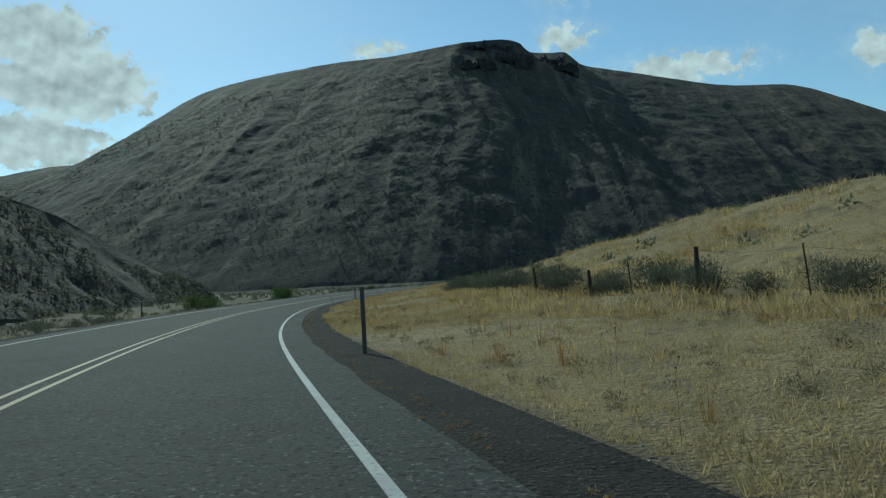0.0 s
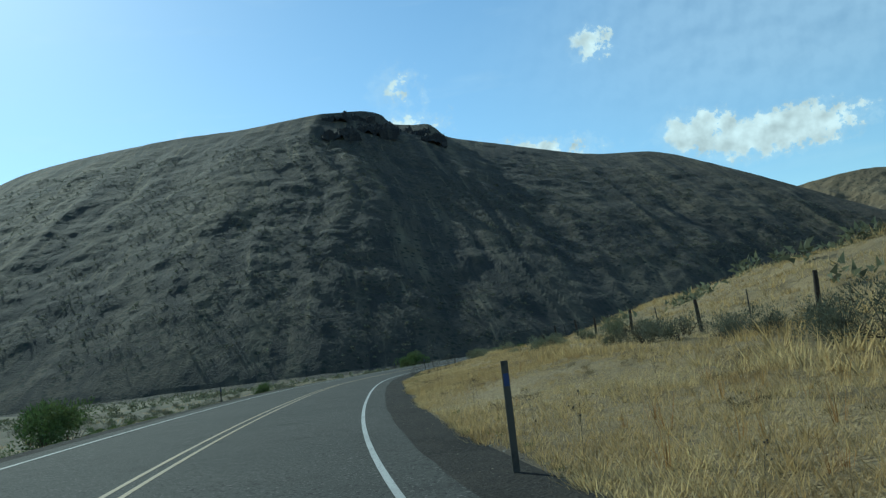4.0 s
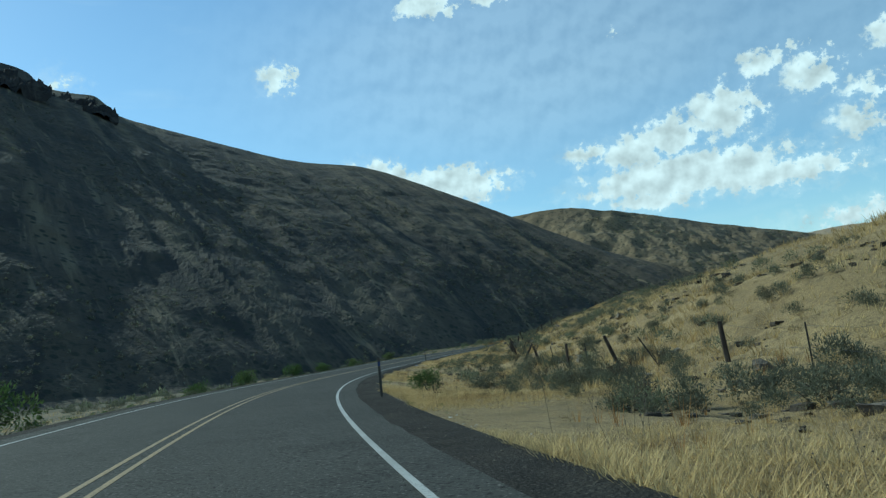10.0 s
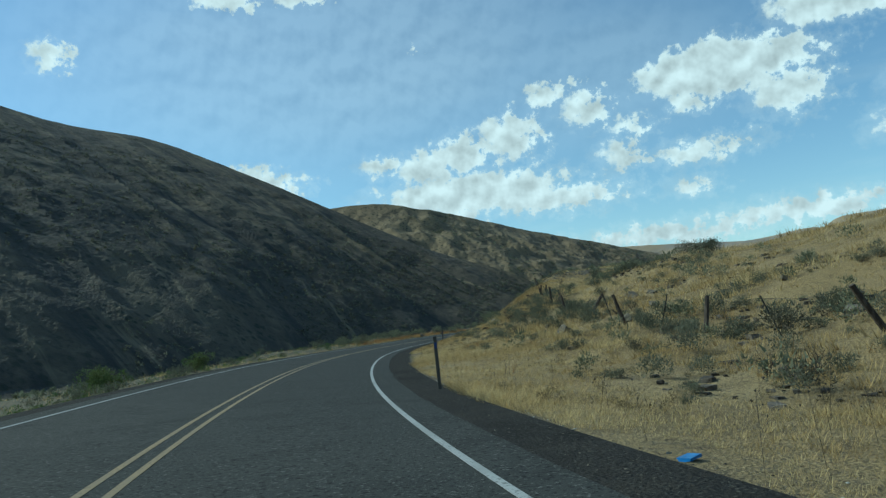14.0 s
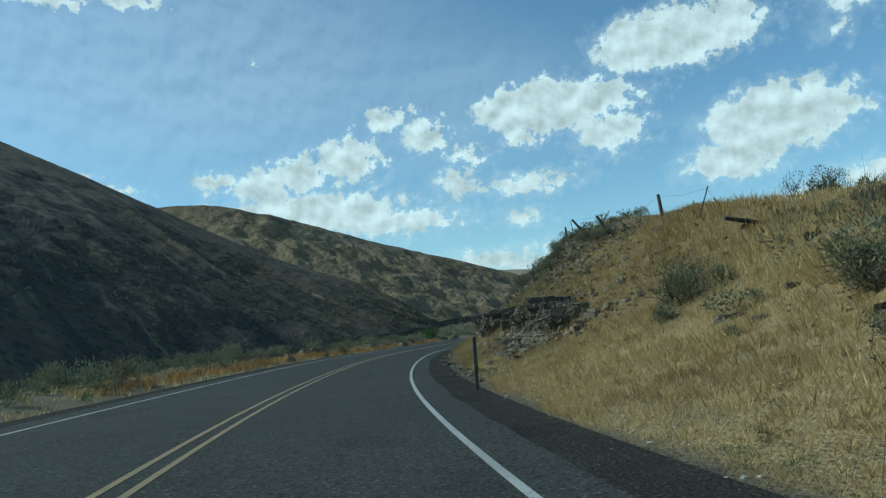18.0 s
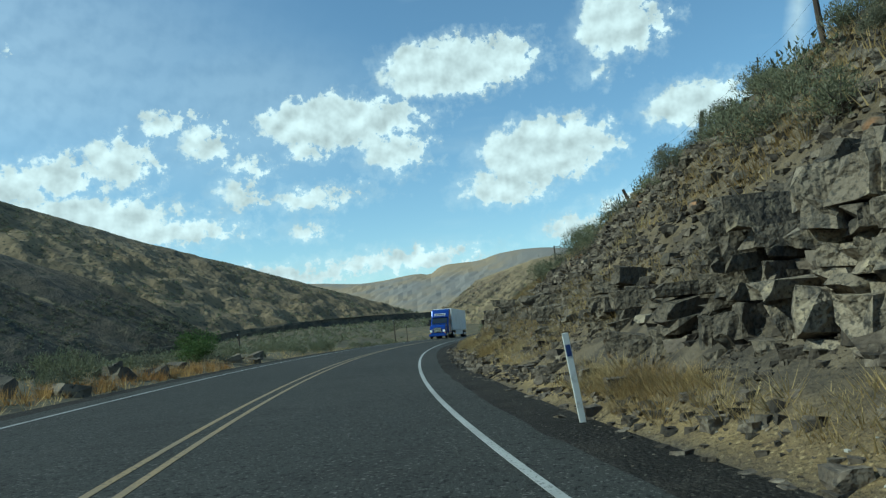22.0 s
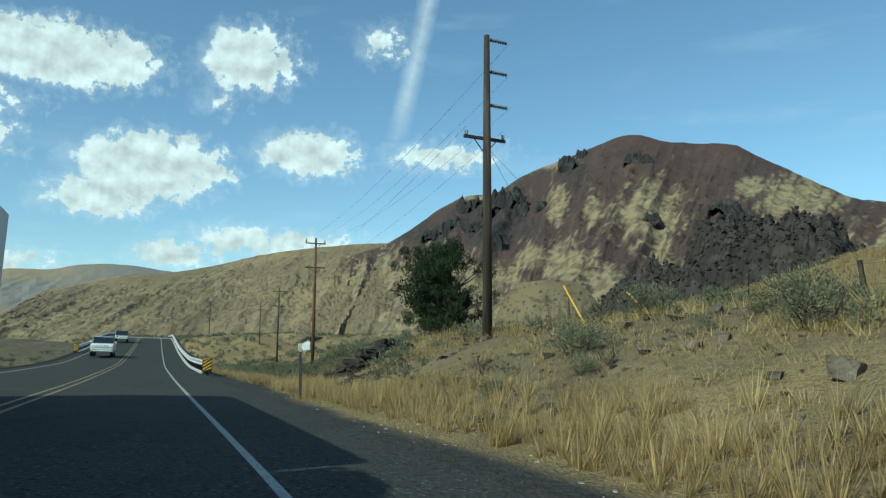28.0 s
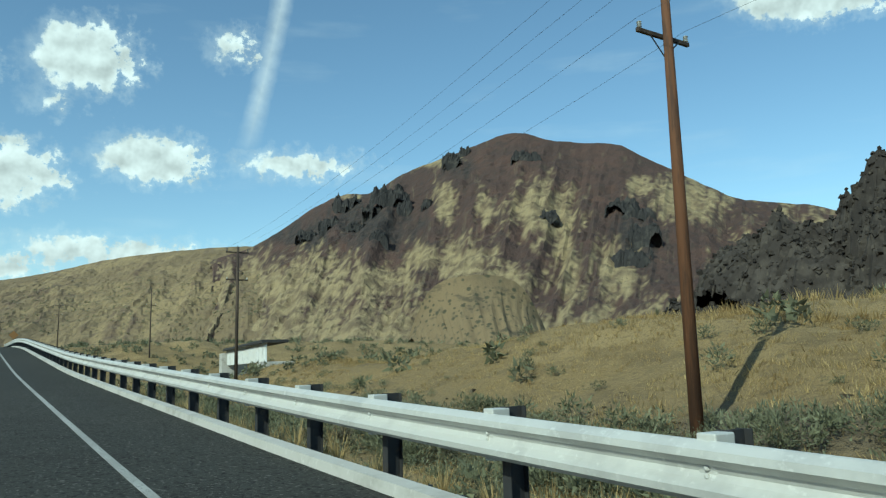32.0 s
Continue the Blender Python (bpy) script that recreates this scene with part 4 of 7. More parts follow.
for a, e, w, h in STRAW_PATCHES:
    straw = np.maximum(straw, 1 - np.hypot((az - a) / w, (el - e) / h))
straw += 0.36 * fbm(az * 2.2 + 0.7 * el, el * 0.7, 4, 3) + 0.42 * fbm(az * 6, el * 5.0, 3, 8)
RED_HILL.data.attributes.new("straw", "FLOAT", "POINT").data.foreach_set("value", np.clip(0.10 + straw * 3.4, 0, 1).astype(np.float32))
dark = np.full(len(co), -9.0)
for a, e, w, h in ((-114.0, 10.9, 4.6, 2.2), (-109.5, 9.8, 3.4, 1.3), (-133.6, 9.0, 2.0, 2.6), (-120.6, 15.0, 1.2, 1.2)):
    dark = np.maximum(dark, 1 - np.hypot((az - a) / w, (el - e) / h))
dark = np.clip((dark + 0.4 * fbm(az * 2.2, el * 1.2, 4, 5)) * 2.0, 0, 1)
RED_HILL.data.attributes.new("scree", "FLOAT", "POINT").data.foreach_set("value", dark.astype(np.float32))
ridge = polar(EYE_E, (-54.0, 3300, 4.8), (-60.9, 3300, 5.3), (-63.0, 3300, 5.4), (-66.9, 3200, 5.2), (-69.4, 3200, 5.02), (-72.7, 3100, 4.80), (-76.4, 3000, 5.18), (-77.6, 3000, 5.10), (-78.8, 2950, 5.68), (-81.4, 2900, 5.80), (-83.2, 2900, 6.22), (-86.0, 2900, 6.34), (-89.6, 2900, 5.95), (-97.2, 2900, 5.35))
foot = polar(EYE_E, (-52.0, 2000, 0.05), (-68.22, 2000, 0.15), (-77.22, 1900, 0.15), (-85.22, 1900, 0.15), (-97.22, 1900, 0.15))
hill("far_hills", ridge, foot, 120, 30, 9, 3.0, M_FAR, "pale far hills, distance haze put into their colour", 1.0, 200, 81)
BENCH = ((-48, 225, 0.9), (-57.1, 255, 1.4), (-60.4, 268, 2.0), (-65, 290, 2.34), (-71.4, 325, 2.46), (-77.9, 390, 2.31))
lip = polar(EYE_E, *BENCH)
toe = polar(EYE_E, *[(a, d - 2.4, e - 0.72 + 0.0016 * (d - 225)) for a, d, e in BENCH])
hill("terrace_bank", lip, toe, 150, 14, 0.8, 0.3, M_HILL, "steep dark bank of a river terrace", 0.8, 14, 101)
toe_out = polar(EYE_E, *[(a, d * 0.55, -1.6) for a, d, e in BENCH])
BENCH_SLOPE, BENCH_COLS = hill("terrace_slope", toe, toe_out, 150, 40, 1.2, 0.5, M_VALLEY, "low scrubby slope below the river terrace", 1.0, 30, 103)
ridge = polar(EYE_D, (-115.8, 350, 1.6), (-116.7, 346, 3.9), (-117.5, 342, 5.5), (-118.8, 340, 6.4), (-120.4, 338, 6.7), (-121.8, 338, 6.75), (-123.9, 340, 6.2), (-125.1, 342, 4.7), (-126.4, 345, 1.6))
foot = polar(EYE_D, (-116.6, 322, 0.4), (-117.3, 318, 0.2), (-118.3, 312, 0.2), (-119.9, 305, 0.2), (-121.8, 302, 0.2), (-123.7, 304, 0.2), (-125.3, 310, 0.2), (-126.3, 318, 0.2), (-127.0, 325, 0.3))
hill("tan_mound", ridge, foot, 90, 40, 2.0, 0.5, M_TAN_HILL, "round grassy mound with fine gullies below the red mountain", 0.8, 6, 95)

# ---- plants and stones ----
rng = np.random.default_rng(7)


def leaf_clump(count, seed, width=1.0, height=0.8, leaf=0.12, lobes=7, upright=0.55, thin=0.22):
    """A bush of slim pointed leaves on uneven lobes: verts and triangles. About 1 m wide at scale 1."""
    r = np.random.default_rng(seed)
    centres = np.column_stack([r.normal(0, 0.24 * width, lobes), r.normal(0, 0.24 * width, lobes), height * r.uniform(0.25, 0.75, lobes)])
    size = r.uniform(0.16, 0.34, lobes)
    k = r.integers(0, lobes, count)
    d = r.normal(0, 1, (count, 3))
    d /= np.linalg.norm(d, axis=1)[:, None]
    p = centres[k] + d * size[k][:, None] * r.uniform(0.5, 1.1, (count, 1)) * np.array((1, 1, 0.9))
    p[:, 2] = np.abs(p[:, 2])
    way = d + np.array((0, 0, upright))
    way += r.normal(0, 0.35, (count, 3))
    way /= np.linalg.norm(way, axis=1)[:, None]
    across = np.cross(way, r.normal(0, 1, (count, 3)))
    across /= np.linalg.norm(across, axis=1)[:, None]
    ln = leaf * r.uniform(0.6, 1.5, (count, 1))
    v = np.stack([p - across * ln * thin, p + across * ln * thin, p + way * ln], 1).reshape(-1, 3)
    return v, np.arange(count * 3).reshape(-1, 3)


def twig_clump(seed, stems=16, height=0.9):
    """Bare branching twigs: verts and triangles."""
    r = np.random.default_rng(seed)
    v, f = [], []

    def stick(a, b, w):
        d = (b - a) / (np.linalg.norm(b - a) + 1e-9)
        s = np.cross(d, r.normal(0, 1, 3))
        s *= w / (np.linalg.norm(s) + 1e-9)
        t = np.cross(d, s)
        i = len(v)
        v.extend([a + s, a - 0.5 * s + 0.87 * t, a - 0.5 * s - 0.87 * t, b])
        f.extend([(i, i + 1, i + 3), (i + 1, i + 2, i + 3), (i + 2, i, i + 3)])
    for _ in range(stems):
        az, out = r.uniform(0, 2 * np.pi), r.uniform(0.15, 0.55)
        a = np.zeros(3) + r.normal(0, 0.03, 3)
        b = np.array((math.cos(az) * out, math.sin(az) * out, height * r.uniform(0.5, 1.0)))
        m = (a + b) / 2 + r.normal(0, 0.06, 3)
        stick(a, m, 0.022)
        stick(m, b, 0.013)
        for _ in range(5):
            q = m + (b - m) * r.uniform(0, 1)
            stick(q, q + (b - a) * r.uniform(0.2, 0.45) + r.normal(0, 0.13, 3), 0.008)
    return np.array(v), np.array(f)


def tuft(seed, blades=11, height=0.40, spread=0.16, lean=0.5, width=0.012):
    """A tuft of thin grass blades: verts and triangles."""
    r = np.random.default_rng(seed)
    az = r.uniform(0, 2 * np.pi, blades)
    foot_ = np.column_stack([np.cos(az), np.sin(az), np.zeros(blades)]) * r.uniform(0, spread, (blades, 1))
    tip = foot_ + np.column_stack([np.cos(az) * lean, np.sin(az) * lean, np.ones(blades)]) * height * r.uniform(0.5, 1.15, (blades, 1))
    side_ = np.column_stack([-np.sin(az), np.cos(az), np.zeros(blades)]) * width
    v = np.stack([foot_ - side_, foot_ + side_, tip], 1).reshape(-1, 3)
    return v, np.arange(blades * 3).reshape(-1, 3)


def stone_shape(seed):
    """A sharp-edged splinter of rock about 1 m across, cheap enough to strew."""
    r = np.random.default_rng(seed)
    v = np.array([(a, b, c) for c in (-0.5, 0.5) for b in (-0.5, 0.5) for a in (-0.5, 0.5)], float)
    v += r.normal(0, 0.13, v.shape)
    v *= np.array((1.0, r.uniform(0.55, 0.95), r.uniform(0.35, 0.75)))
    tri = [(0, 2, 3), (0, 3, 1), (4, 5, 7), (4, 7, 6), (0, 1, 5), (0, 5, 4), (2, 6, 7), (2, 7, 3), (0, 4, 6), (0, 6, 2), (1, 3, 7), (1, 7, 5)]
    return v, np.array(tri)


def fractured(seed, knock=0.3):
    """A fractured block about 1 m across: faces broken into facets, some corners knocked off."""
    r = np.random.default_rng(seed)
    pts = [(a, b, c) for c in (-1, 0, 1) for b in (-1, 0, 1) for a in (-1, 0, 1)]
    index = {q: k for k, q in enumerate(pts)}
    v = np.array(pts, float) * 0.5
    for k, q in enumerate(pts):
        v[k] += r.normal(0, 0.05, 3)
        if min(abs(e) for e in q) == 1 and r.uniform() < 0.5:
            v[k] *= 1 - knock * r.uniform(0.4, 1.2) * np.array((r.uniform(), r.uniform(), r.uniform()))
        elif sum(abs(e) for e in q) == 2 and r.uniform() < 0.3:
            v[k] *= r.uniform(0.78, 0.95)
    f = []
    for axis in range(3):
        for sign_ in (-1, 1):
            for i in (-1, 0):
                for j in (-1, 0):
                    ring = []
                    for di, dj in ((0, 0), (1, 0), (1, 1), (0, 1)):
                        q = [0, 0, 0]
                        q[axis], q[(axis + 1) % 3], q[(axis + 2) % 3] = sign_, i + di, j + dj
                        ring.append(index[tuple(q)])
                    ring = ring if sign_ > 0 else ring[::-1]
                    cut_ = int(r.integers(2))
                    f += [(ring[0], ring[1], ring[2]), (ring[0], ring[2], ring[3])] if cut_ else [(ring[1], ring[2], ring[3]), (ring[1], ring[3], ring[0])]
    return v, np.array(f)


def scatter(name, shapes, x, y, z, scale, mat, label, kind="stuff", tilt=0.0, squash=None):
    """Many copies of some shapes joined into one mesh."""
    pick = rng.integers(0, len(shapes), len(x))
    turn = rng.uniform(0, 2 * np.pi, len(x))
    vs, fs, base = [], [], 0
    for k, (v, f) in enumerate(shapes):
        i = np.flatnonzero(pick == k)
        if not len(i):
            continue
        c, s = np.cos(turn[i])[:, None], np.sin(turn[i])[:, None]
        sc = scale[i][:, None]
        w = np.stack([(v[None, :, 0] * c - v[None, :, 1] * s) * sc, (v[None, :, 0] * s + v[None, :, 1] * c) * sc, v[None, :, 2] * sc * (1 if squash is None else squash)], -1)
        if tilt:
            lean = rng.normal(0, tilt, (len(i), 1, 2))
            w[..., :2] += lean * w[..., 2:3]
        w += np.stack([x[i], y[i], z[i]], -1)[:, None]
        vs.append(w.reshape(-1, 3))
        fs.append((f[None] + (base + np.arange(len(i)) * len(v))[:, None, None]).reshape(-1, f.shape[1]))
        base += len(i) * len(v)
    me = mesh_from(name, np.vstack(vs), np.vstack(fs))
    return thing(name, me, mat, label, "", "", kind)


def strew(count, s0, s1, n0, n1, power=1.0):
    s = rng.uniform(s0, s1, count)
    n = n0 + (n1 - n0) * rng.uniform(0, 1, count) ** power
    return s, n


tufts = [tuft(k, 7, 0.30, 0.26, 0.8, 0.013) for k in range(12)]
broad = [tuft(20 + k, 10, 0.42, 0.50, 0.6, 0.022) for k in range(8)]
# grass on the right, thick beside the road and in broad tufts up the slope
for label, count, s0, s1, n0, n1, power, tall, shapes in (("dry straw grass along the road edge", 125000, -25, 320, 1.6, 9.5, 1.5, 0.55, tufts), ("dry straw grass along the road edge", 60000, 405, 640, 1.6, 9.5, 1.3, 0.5, tufts),
                                                          ("dry straw grass on the slope", 24000, -25, 322, 7.5, 30.0, 1.3, 0.95, broad), ("dry straw grass on the slope", 14000, 318, 424, 6.0, 30.0, 1.3, 0.85, broad), ("dry straw grass on the slope", 36000, 415, 640, 7.0, 30.0, 1.1, 0.75, broad),
                                                          ("dry straw grass on the hillside above", 15000, -25, 430, 27.0, 75.0, 1.0, 1.5, broad), ("dry straw grass on the hillside above", 16000, 430, 640, 27.0, 75.0, 1.0, 1.3, broad)):
    s, n = strew(count, s0, s1, n0, n1, power)
    thick = fbm(s * 0.12, n * 0.16, 3, 41)
    keep = (rng.uniform(0, 1, count) > rocky(s, n) * 0.88) & (thick > -0.8) & (n > grass_edge(s) - 0.05)
    s, n, thick = s[keep], n[keep], thick[keep]
    x, y, z = ground(s, n)
    scatter("dry_grass", shapes, x, y, z - 0.02, tall * np.clip(0.8 + 0.4 * thick, 0.45, 1.3) * rng.uniform(0.6, 1.3, len(s)), M_BLADE, label, tilt=0.25)
s, n = strew(1300, -25, 330, 2.4, 14.0)
keep = (fbm(s * 0.07, n * 0.2, 2, 91) > 0.35) & (rng.uniform(0, 1, 1300) > rocky(s, n) * 0.7)
x, y, z = ground(s[keep], n[keep])
scatter("dry_weeds", [tuft(50 + k, 10, 0.62, 0.12, 0.3, 0.009) for k in range(5)], x, y, z - 0.02, rng.uniform(0.5, 1.0, len(x)), M_RUST_GRASS, "rust-brown dry weeds among the grass")
s, n = strew(16000, -25, 640, 9.2, 40.0, 1.5)
x, y, z = ground(s, -n)
scatter("dry_grass", tufts, x, y, z - 0.02, rng.uniform(0.5, 1.2, len(x)), M_BLADE, "dry grass on the verge across the road", tilt=0.25)

s, n = strew(15000, 280, 334, 2.8, 13.0)
keep = fbm(s * 0.2, n * 0.3, 3, 83) > -0.35
x, y, z = ground(s[keep], n[keep])
scatter("dry_grass", tufts, x, y, z - 0.02, rng.uniform(0.35, 0.85, len(x)), M_BLADE, "dry straw grass on the bank where the cut begins", tilt=0.25)

# tall pale bunch grass near the bridge
s = np.r_[rng.uniform(462, 502, 900), rng.uniform(500, 560, 500)]
n = 3.2 + 2.6 * rng.uniform(0, 1, len(s)) ** 1.4
x, y, z = ground(s, n)
scatter("bunch_grass", [tuft(30 + k, 26, 0.62, 0.10, 0.45, 0.010) for k in range(6)], x, y, z - 0.02, rng.uniform(0.4, 0.95, len(s)), M_BLADE, "tall pale bunch grass beside the shoulder", tilt=0.15)
# small scrubby clumps that break up the grass
s, n = strew(3000, -20, 305, 2.2, 22.0, 1.3)
keep = fbm(s * 0.2, n * 0.3, 2, 29) > 0.0
x, y, z = ground(s[keep], n[keep])
scatter("dry_clumps", [leaf_clump(190, 280 + k, 1.0, 0.6, 0.10, 9, 0.9, 0.13) for k in range(4)], x, y, z - 0.02, rng.uniform(0.15, 0.4, len(x)), M_CLUMP, "small brown dry clumps in the grass")

# sagebrush
sage = [leaf_clump(3000, 100 + k, 1.0, rng.uniform(0.65, 0.95), 0.050, 18, 0.9, 0.16) for k in range(6)]
sage_far = [leaf_clump(36, 140 + k, 1.0, 0.8, 0.3, 7, thin=0.3) for k in range(5)]
green = [leaf_clump(3000, 160 + k, 1.1, 1.0, 0.05, 14, 0.3, 0.25) for k in range(3)]
twigs = [twig_clump(180 + k) for k in range(4)]


def shared(name, shape, mat):
    me = mesh_from(name, *shape)
    me.materials.append(mat)
    return me


SAGE_MESH = [shared("sagebrush", v, M_SAGE) for v in sage]
STEM_MESH = shared("stem", twig_clump(199, 9, 0.38), M_TWIG)
TWIG_MESH = [shared("dead_brush", v, M_TWIG) for v in twigs]
BRUSH_MESH = [shared("sagebrush", v, M_BRUSH) for v in sage]
GREEN_MESH = [shared("green_shrub", v, M_GREEN) for v in green]


def plant(name, mesh, s, n, scale, label, category, group, tall=1.0):
    ob = tagged(new(name, mesh), label, category, group)
    x, y, z = (float(q) for q in ground(s, n))
    ob.matrix_world = Matrix.Translation((x, y, z - 0.04 * scale)) @ Matrix.Rotation(rng.uniform(0, 6.28), 4, "Z") @ Matrix.Diagonal((scale, scale, scale * tall, 1))
    if name != "dead_brush":
        new("stem", STEM_MESH).parent = ob
    return ob


# the hedge of brush along the old fence, then scattered bushes
for s in np.arange(8, 98, 2.0):
    n = 13.2 + rng.normal(0, 0.8) - (1.5 if s > 70 else 0)
    big = rng.uniform(1.1, 1.9) * (0.85 if s > 80 else 1)
    plant("sagebrush", BRUSH_MESH[rng.integers(6)], s, n, big, "dark olive sagebrush in the brush row along the fence", "shrub", "brush row along the fence")
for k in range(18):
    plant("sagebrush", SAGE_MESH[rng.integers(6)], rng.uniform(100, 165), rng.uniform(9, 14), rng.uniform(0.5, 1.5), "grey sagebrush beside the old fence posts", "shrub", "sagebrush on the grass slope")
for k in range(56):
    s, n = rng.uniform(165, 308), 5.2 + 16 * rng.uniform(0, 1) ** 0.9
    plant("sagebrush", BRUSH_MESH[rng.integers(6)], s, n, rng.uniform(0.45, 1.15), "dark grey-green sagebrush on dry grass", "shrub", "sagebrush on the grass slope", rng.uniform(0.6, 1))
for k in range(60):
    s, n = rng.uniform(130, 320), rng.uniform(6.5, 15)
    plant("dead_brush", TWIG_MESH[rng.integers(4)], s, n, rng.uniform(0.5, 1.0), "bare dark twigs of a dead bush", "shrub", "dead brush on the slope")
for k in range(30):
    s, n = rng.uniform(330, 412), rng.uniform(5.2, 12)
    plant("sagebrush", SAGE_MESH[rng.integers(6)], s, n, rng.uniform(0.5, 1.2), "grey-green sagebrush above the rock cut", "shrub", "sagebrush on the rock slope")
for k in range(34):
    s = rng.uniform(333, 398)
    plant("sagebrush", BRUSH_MESH[rng.integers(6)], s, rng.uniform(8.4, 11.0), rng.uniform(0.6, 1.15), "dense dark olive sagebrush along the leaning fence", "shrub", "sagebrush on the rock slope")
for s, n, w in ((392.5, 5.6, 1.3), (390.8, 7.2, 1.35), (354.9, 6.2, 1.3), (341, 6.5, 1.2), (337.5, 7.6, 1.5), (374.5, 6.9, 1.4), (416.6, 9.6, 1.4), (419, 10.5, 1.2), (309.6, 6.4, 1.5), (303, 7.0, 1.7)):
    plant("sagebrush", SAGE_MESH[rng.integers(6)], s, n, w, "large pale grey-green sagebrush on loose rock", "shrub", "sagebrush on the rock slope")
for s, n, w in ((139.2, 6.2, 1.7), (141.0, 8.0, 1.2), (143.5, 7.4, 1.3), (145.3, 6.6, 1.6), (147.0, 6.0, 1.5), (149.5, 6.3, 1.7), (151.5, 7.0, 1.4), (153.8, 6.4, 1.4), (147.5, 12.5, 1.4), (150, 13, 1.1)):
    plant("sagebrush", SAGE_MESH[rng.integers(6)], s, n, w, "tall grey sagebrush in dry grass beside the posts", "shrub", "sagebrush on the grass slope")
for k in range(22):
    plant("sagebrush", BRUSH_MESH[rng.integers(6)], rng.uniform(292, 328), rng.uniform(18, 29), rng.uniform(0.9, 1.7), "dark sagebrush on the crest of the slope", "shrub", "sagebrush on the crest")
for s, n, w in ((506.5, 12.9, 1.5), (507.9, 16.4, 1.2), (502.9, 11.5, 1.3), (503.8, 10.6, 1.2)):
    plant("sagebrush", SAGE_MESH[rng.integers(6)], s, n, w, "pale grey-green sagebrush on the straw bank", "shrub", "sagebrush near the bridge")
for s, n, w in ((418.3, 4.0, 1.2), (420.2, 4.0, 1.3), (422.3, 4.2, 1.35), (419.2, 4.8, 1.2), (421.2, 5.0, 1.1), (425.5, 4.8, 1.0), (429, 5.5, 1.3), (437, 7.4, 1.3)):
    plant("sagebrush", SAGE_MESH[rng.integers(6)], s, n, w, "fresh green rabbitbrush on the dry bank", "shrub", "green brush on the bank", 0.85)
for k in range(32):
    s, n = rng.uniform(428, 505), 5 + 22 * rng.uniform(0, 1)
    n += 8 if s > 474 and n < 10 else 0
    plant("sagebrush", SAGE_MESH[rng.integers(6)], s, n, rng.uniform(0.5, 1.6), "pale grey-green sagebrush among stones", "shrub", "sagebrush near the bridge", rng.uniform(0.65, 1))
for k in range(20):
    s, n = rng.uniform(505, 600), 5.5 + 9 * rng.uniform(0, 1)
    plant("sagebrush", SAGE_MESH[rng.integers(6)], s, n, rng.uniform(0.6, 1.5), "pale green sagebrush behind the guardrail", "shrub", "sagebrush behind the guardrail", rng.uniform(0.65, 1))
for k in range(46):
    s, n = rng.uniform(424, 510), rng.uniform(4, 12)
    plant("dead_brush", TWIG_MESH[rng.integers(4)], s, n, rng.uniform(0.35, 0.75), "bare brown twigs among dry grass", "shrub", "dead brush near the bridge")
for s, n, k, w in ((70, -13, 0, 2.4), (76, -14, 1, 2.0), (95, -12, 2, 2.2), (100, -14, 0, 2.6), (150, -20, 1, 2.2), (190, -13, 2, 3.4), (193, -16, 0, 3.0), (214, -11.5, 1, 1.6),
                   (226, -12, 2, 2.0), (236, -11, 0, 1.8), (250, -12, 1, 1.8), (262, -12.5, 0, 1.6), (275, -12, 2, 1.5), (190, 3.4, 1, 1.1), (499.6, 5.2, 0, 0.55), (501.0, 5.5, 2, 0.65), (502.4, 5.6, 1, 0.5), (500.4, 6.0, 1, 0.6), (405, -13.5, 0, 2.2), (402, -12.5, 2, 1.6)):
    plant("green_shrub", GREEN_MESH[k], s, n, w, "green leafy shrub beside the road", "shrub", "green shrubs by the road")
# brush too far off or too many to count
bushes = [leaf_clump(900, 560 + k, 1.0, 0.8, 0.075, 14, 0.9, 0.17) for k in range(6)]
for label, count, s0, s1, n0, n1, lo, hi in (("grey sagebrush among the lava rocks of the berm", 90, 318, 460, -17, -10.5, 0.7, 1.7), ("pale grey-green sagebrush at the foot of the rail bank", 60, 508, 610, 9.5, 15.5, 0.8, 1.7),
                                             ("dark sagebrush thick along the old fence", 60, 158, 196, 6.5, 12.5, 0.5, 1.15), ("dark sagebrush thick along the old fence", 70, 196, 300, 8.5, 13.5, 0.5, 1.2), ("grey sagebrush tufts over the grass slope", 420, 175, 312, 4.5, 24, 0.25, 0.75), ("dark sagebrush tufts over the rock slope", 120, 332, 416, 5.5, 14, 0.35, 0.95)):
    s, n = rng.uniform(s0, s1, count), rng.uniform(n0, n1, count)
    x, y, z = ground(s, n)
    scatter("sagebrush_cover", bushes, x, y, z - 0.04, rng.uniform(lo, hi, count), M_BRUSH if "dark" in label or "tufts" in label else M_SAGE, label)
s, n = np.r_[rng.uniform(165, 310, 200), rng.uniform(333, 430, 300), rng.uniform(425, 640, 420)], rng.uniform(5.5, 26, 920)
keep = ~((s > 316) & (s < 425) & (n < 6.5))
x, y, z = ground(s[keep], n[keep])
scatter("sagebrush_cover", [leaf_clump(210, 260 + k, 1.0, 0.8, 0.12, 10, 0.8, 0.2) for k in range(5)], x, y, z - 0.05, rng.uniform(0.3, 1.15, keep.sum()), M_SAGE, "small grey sagebrush over the slope")
s, n = strew(1800, -20, 640, 18, 95)
x, y, z = ground(s, n)
keep = fbm(x * 0.03, y * 0.03, 3, 63) > 0.05
scatter("sagebrush_cover", sage_far, x[keep], y[keep], z[keep] - 0.05, rng.uniform(0.5, 1.5, keep.sum()), M_SAGE, "sparse sagebrush over the hillside")
s, n = strew(620, -20, 640, 10.5, 42, 1.3)
x, y, z = ground(s, -n)
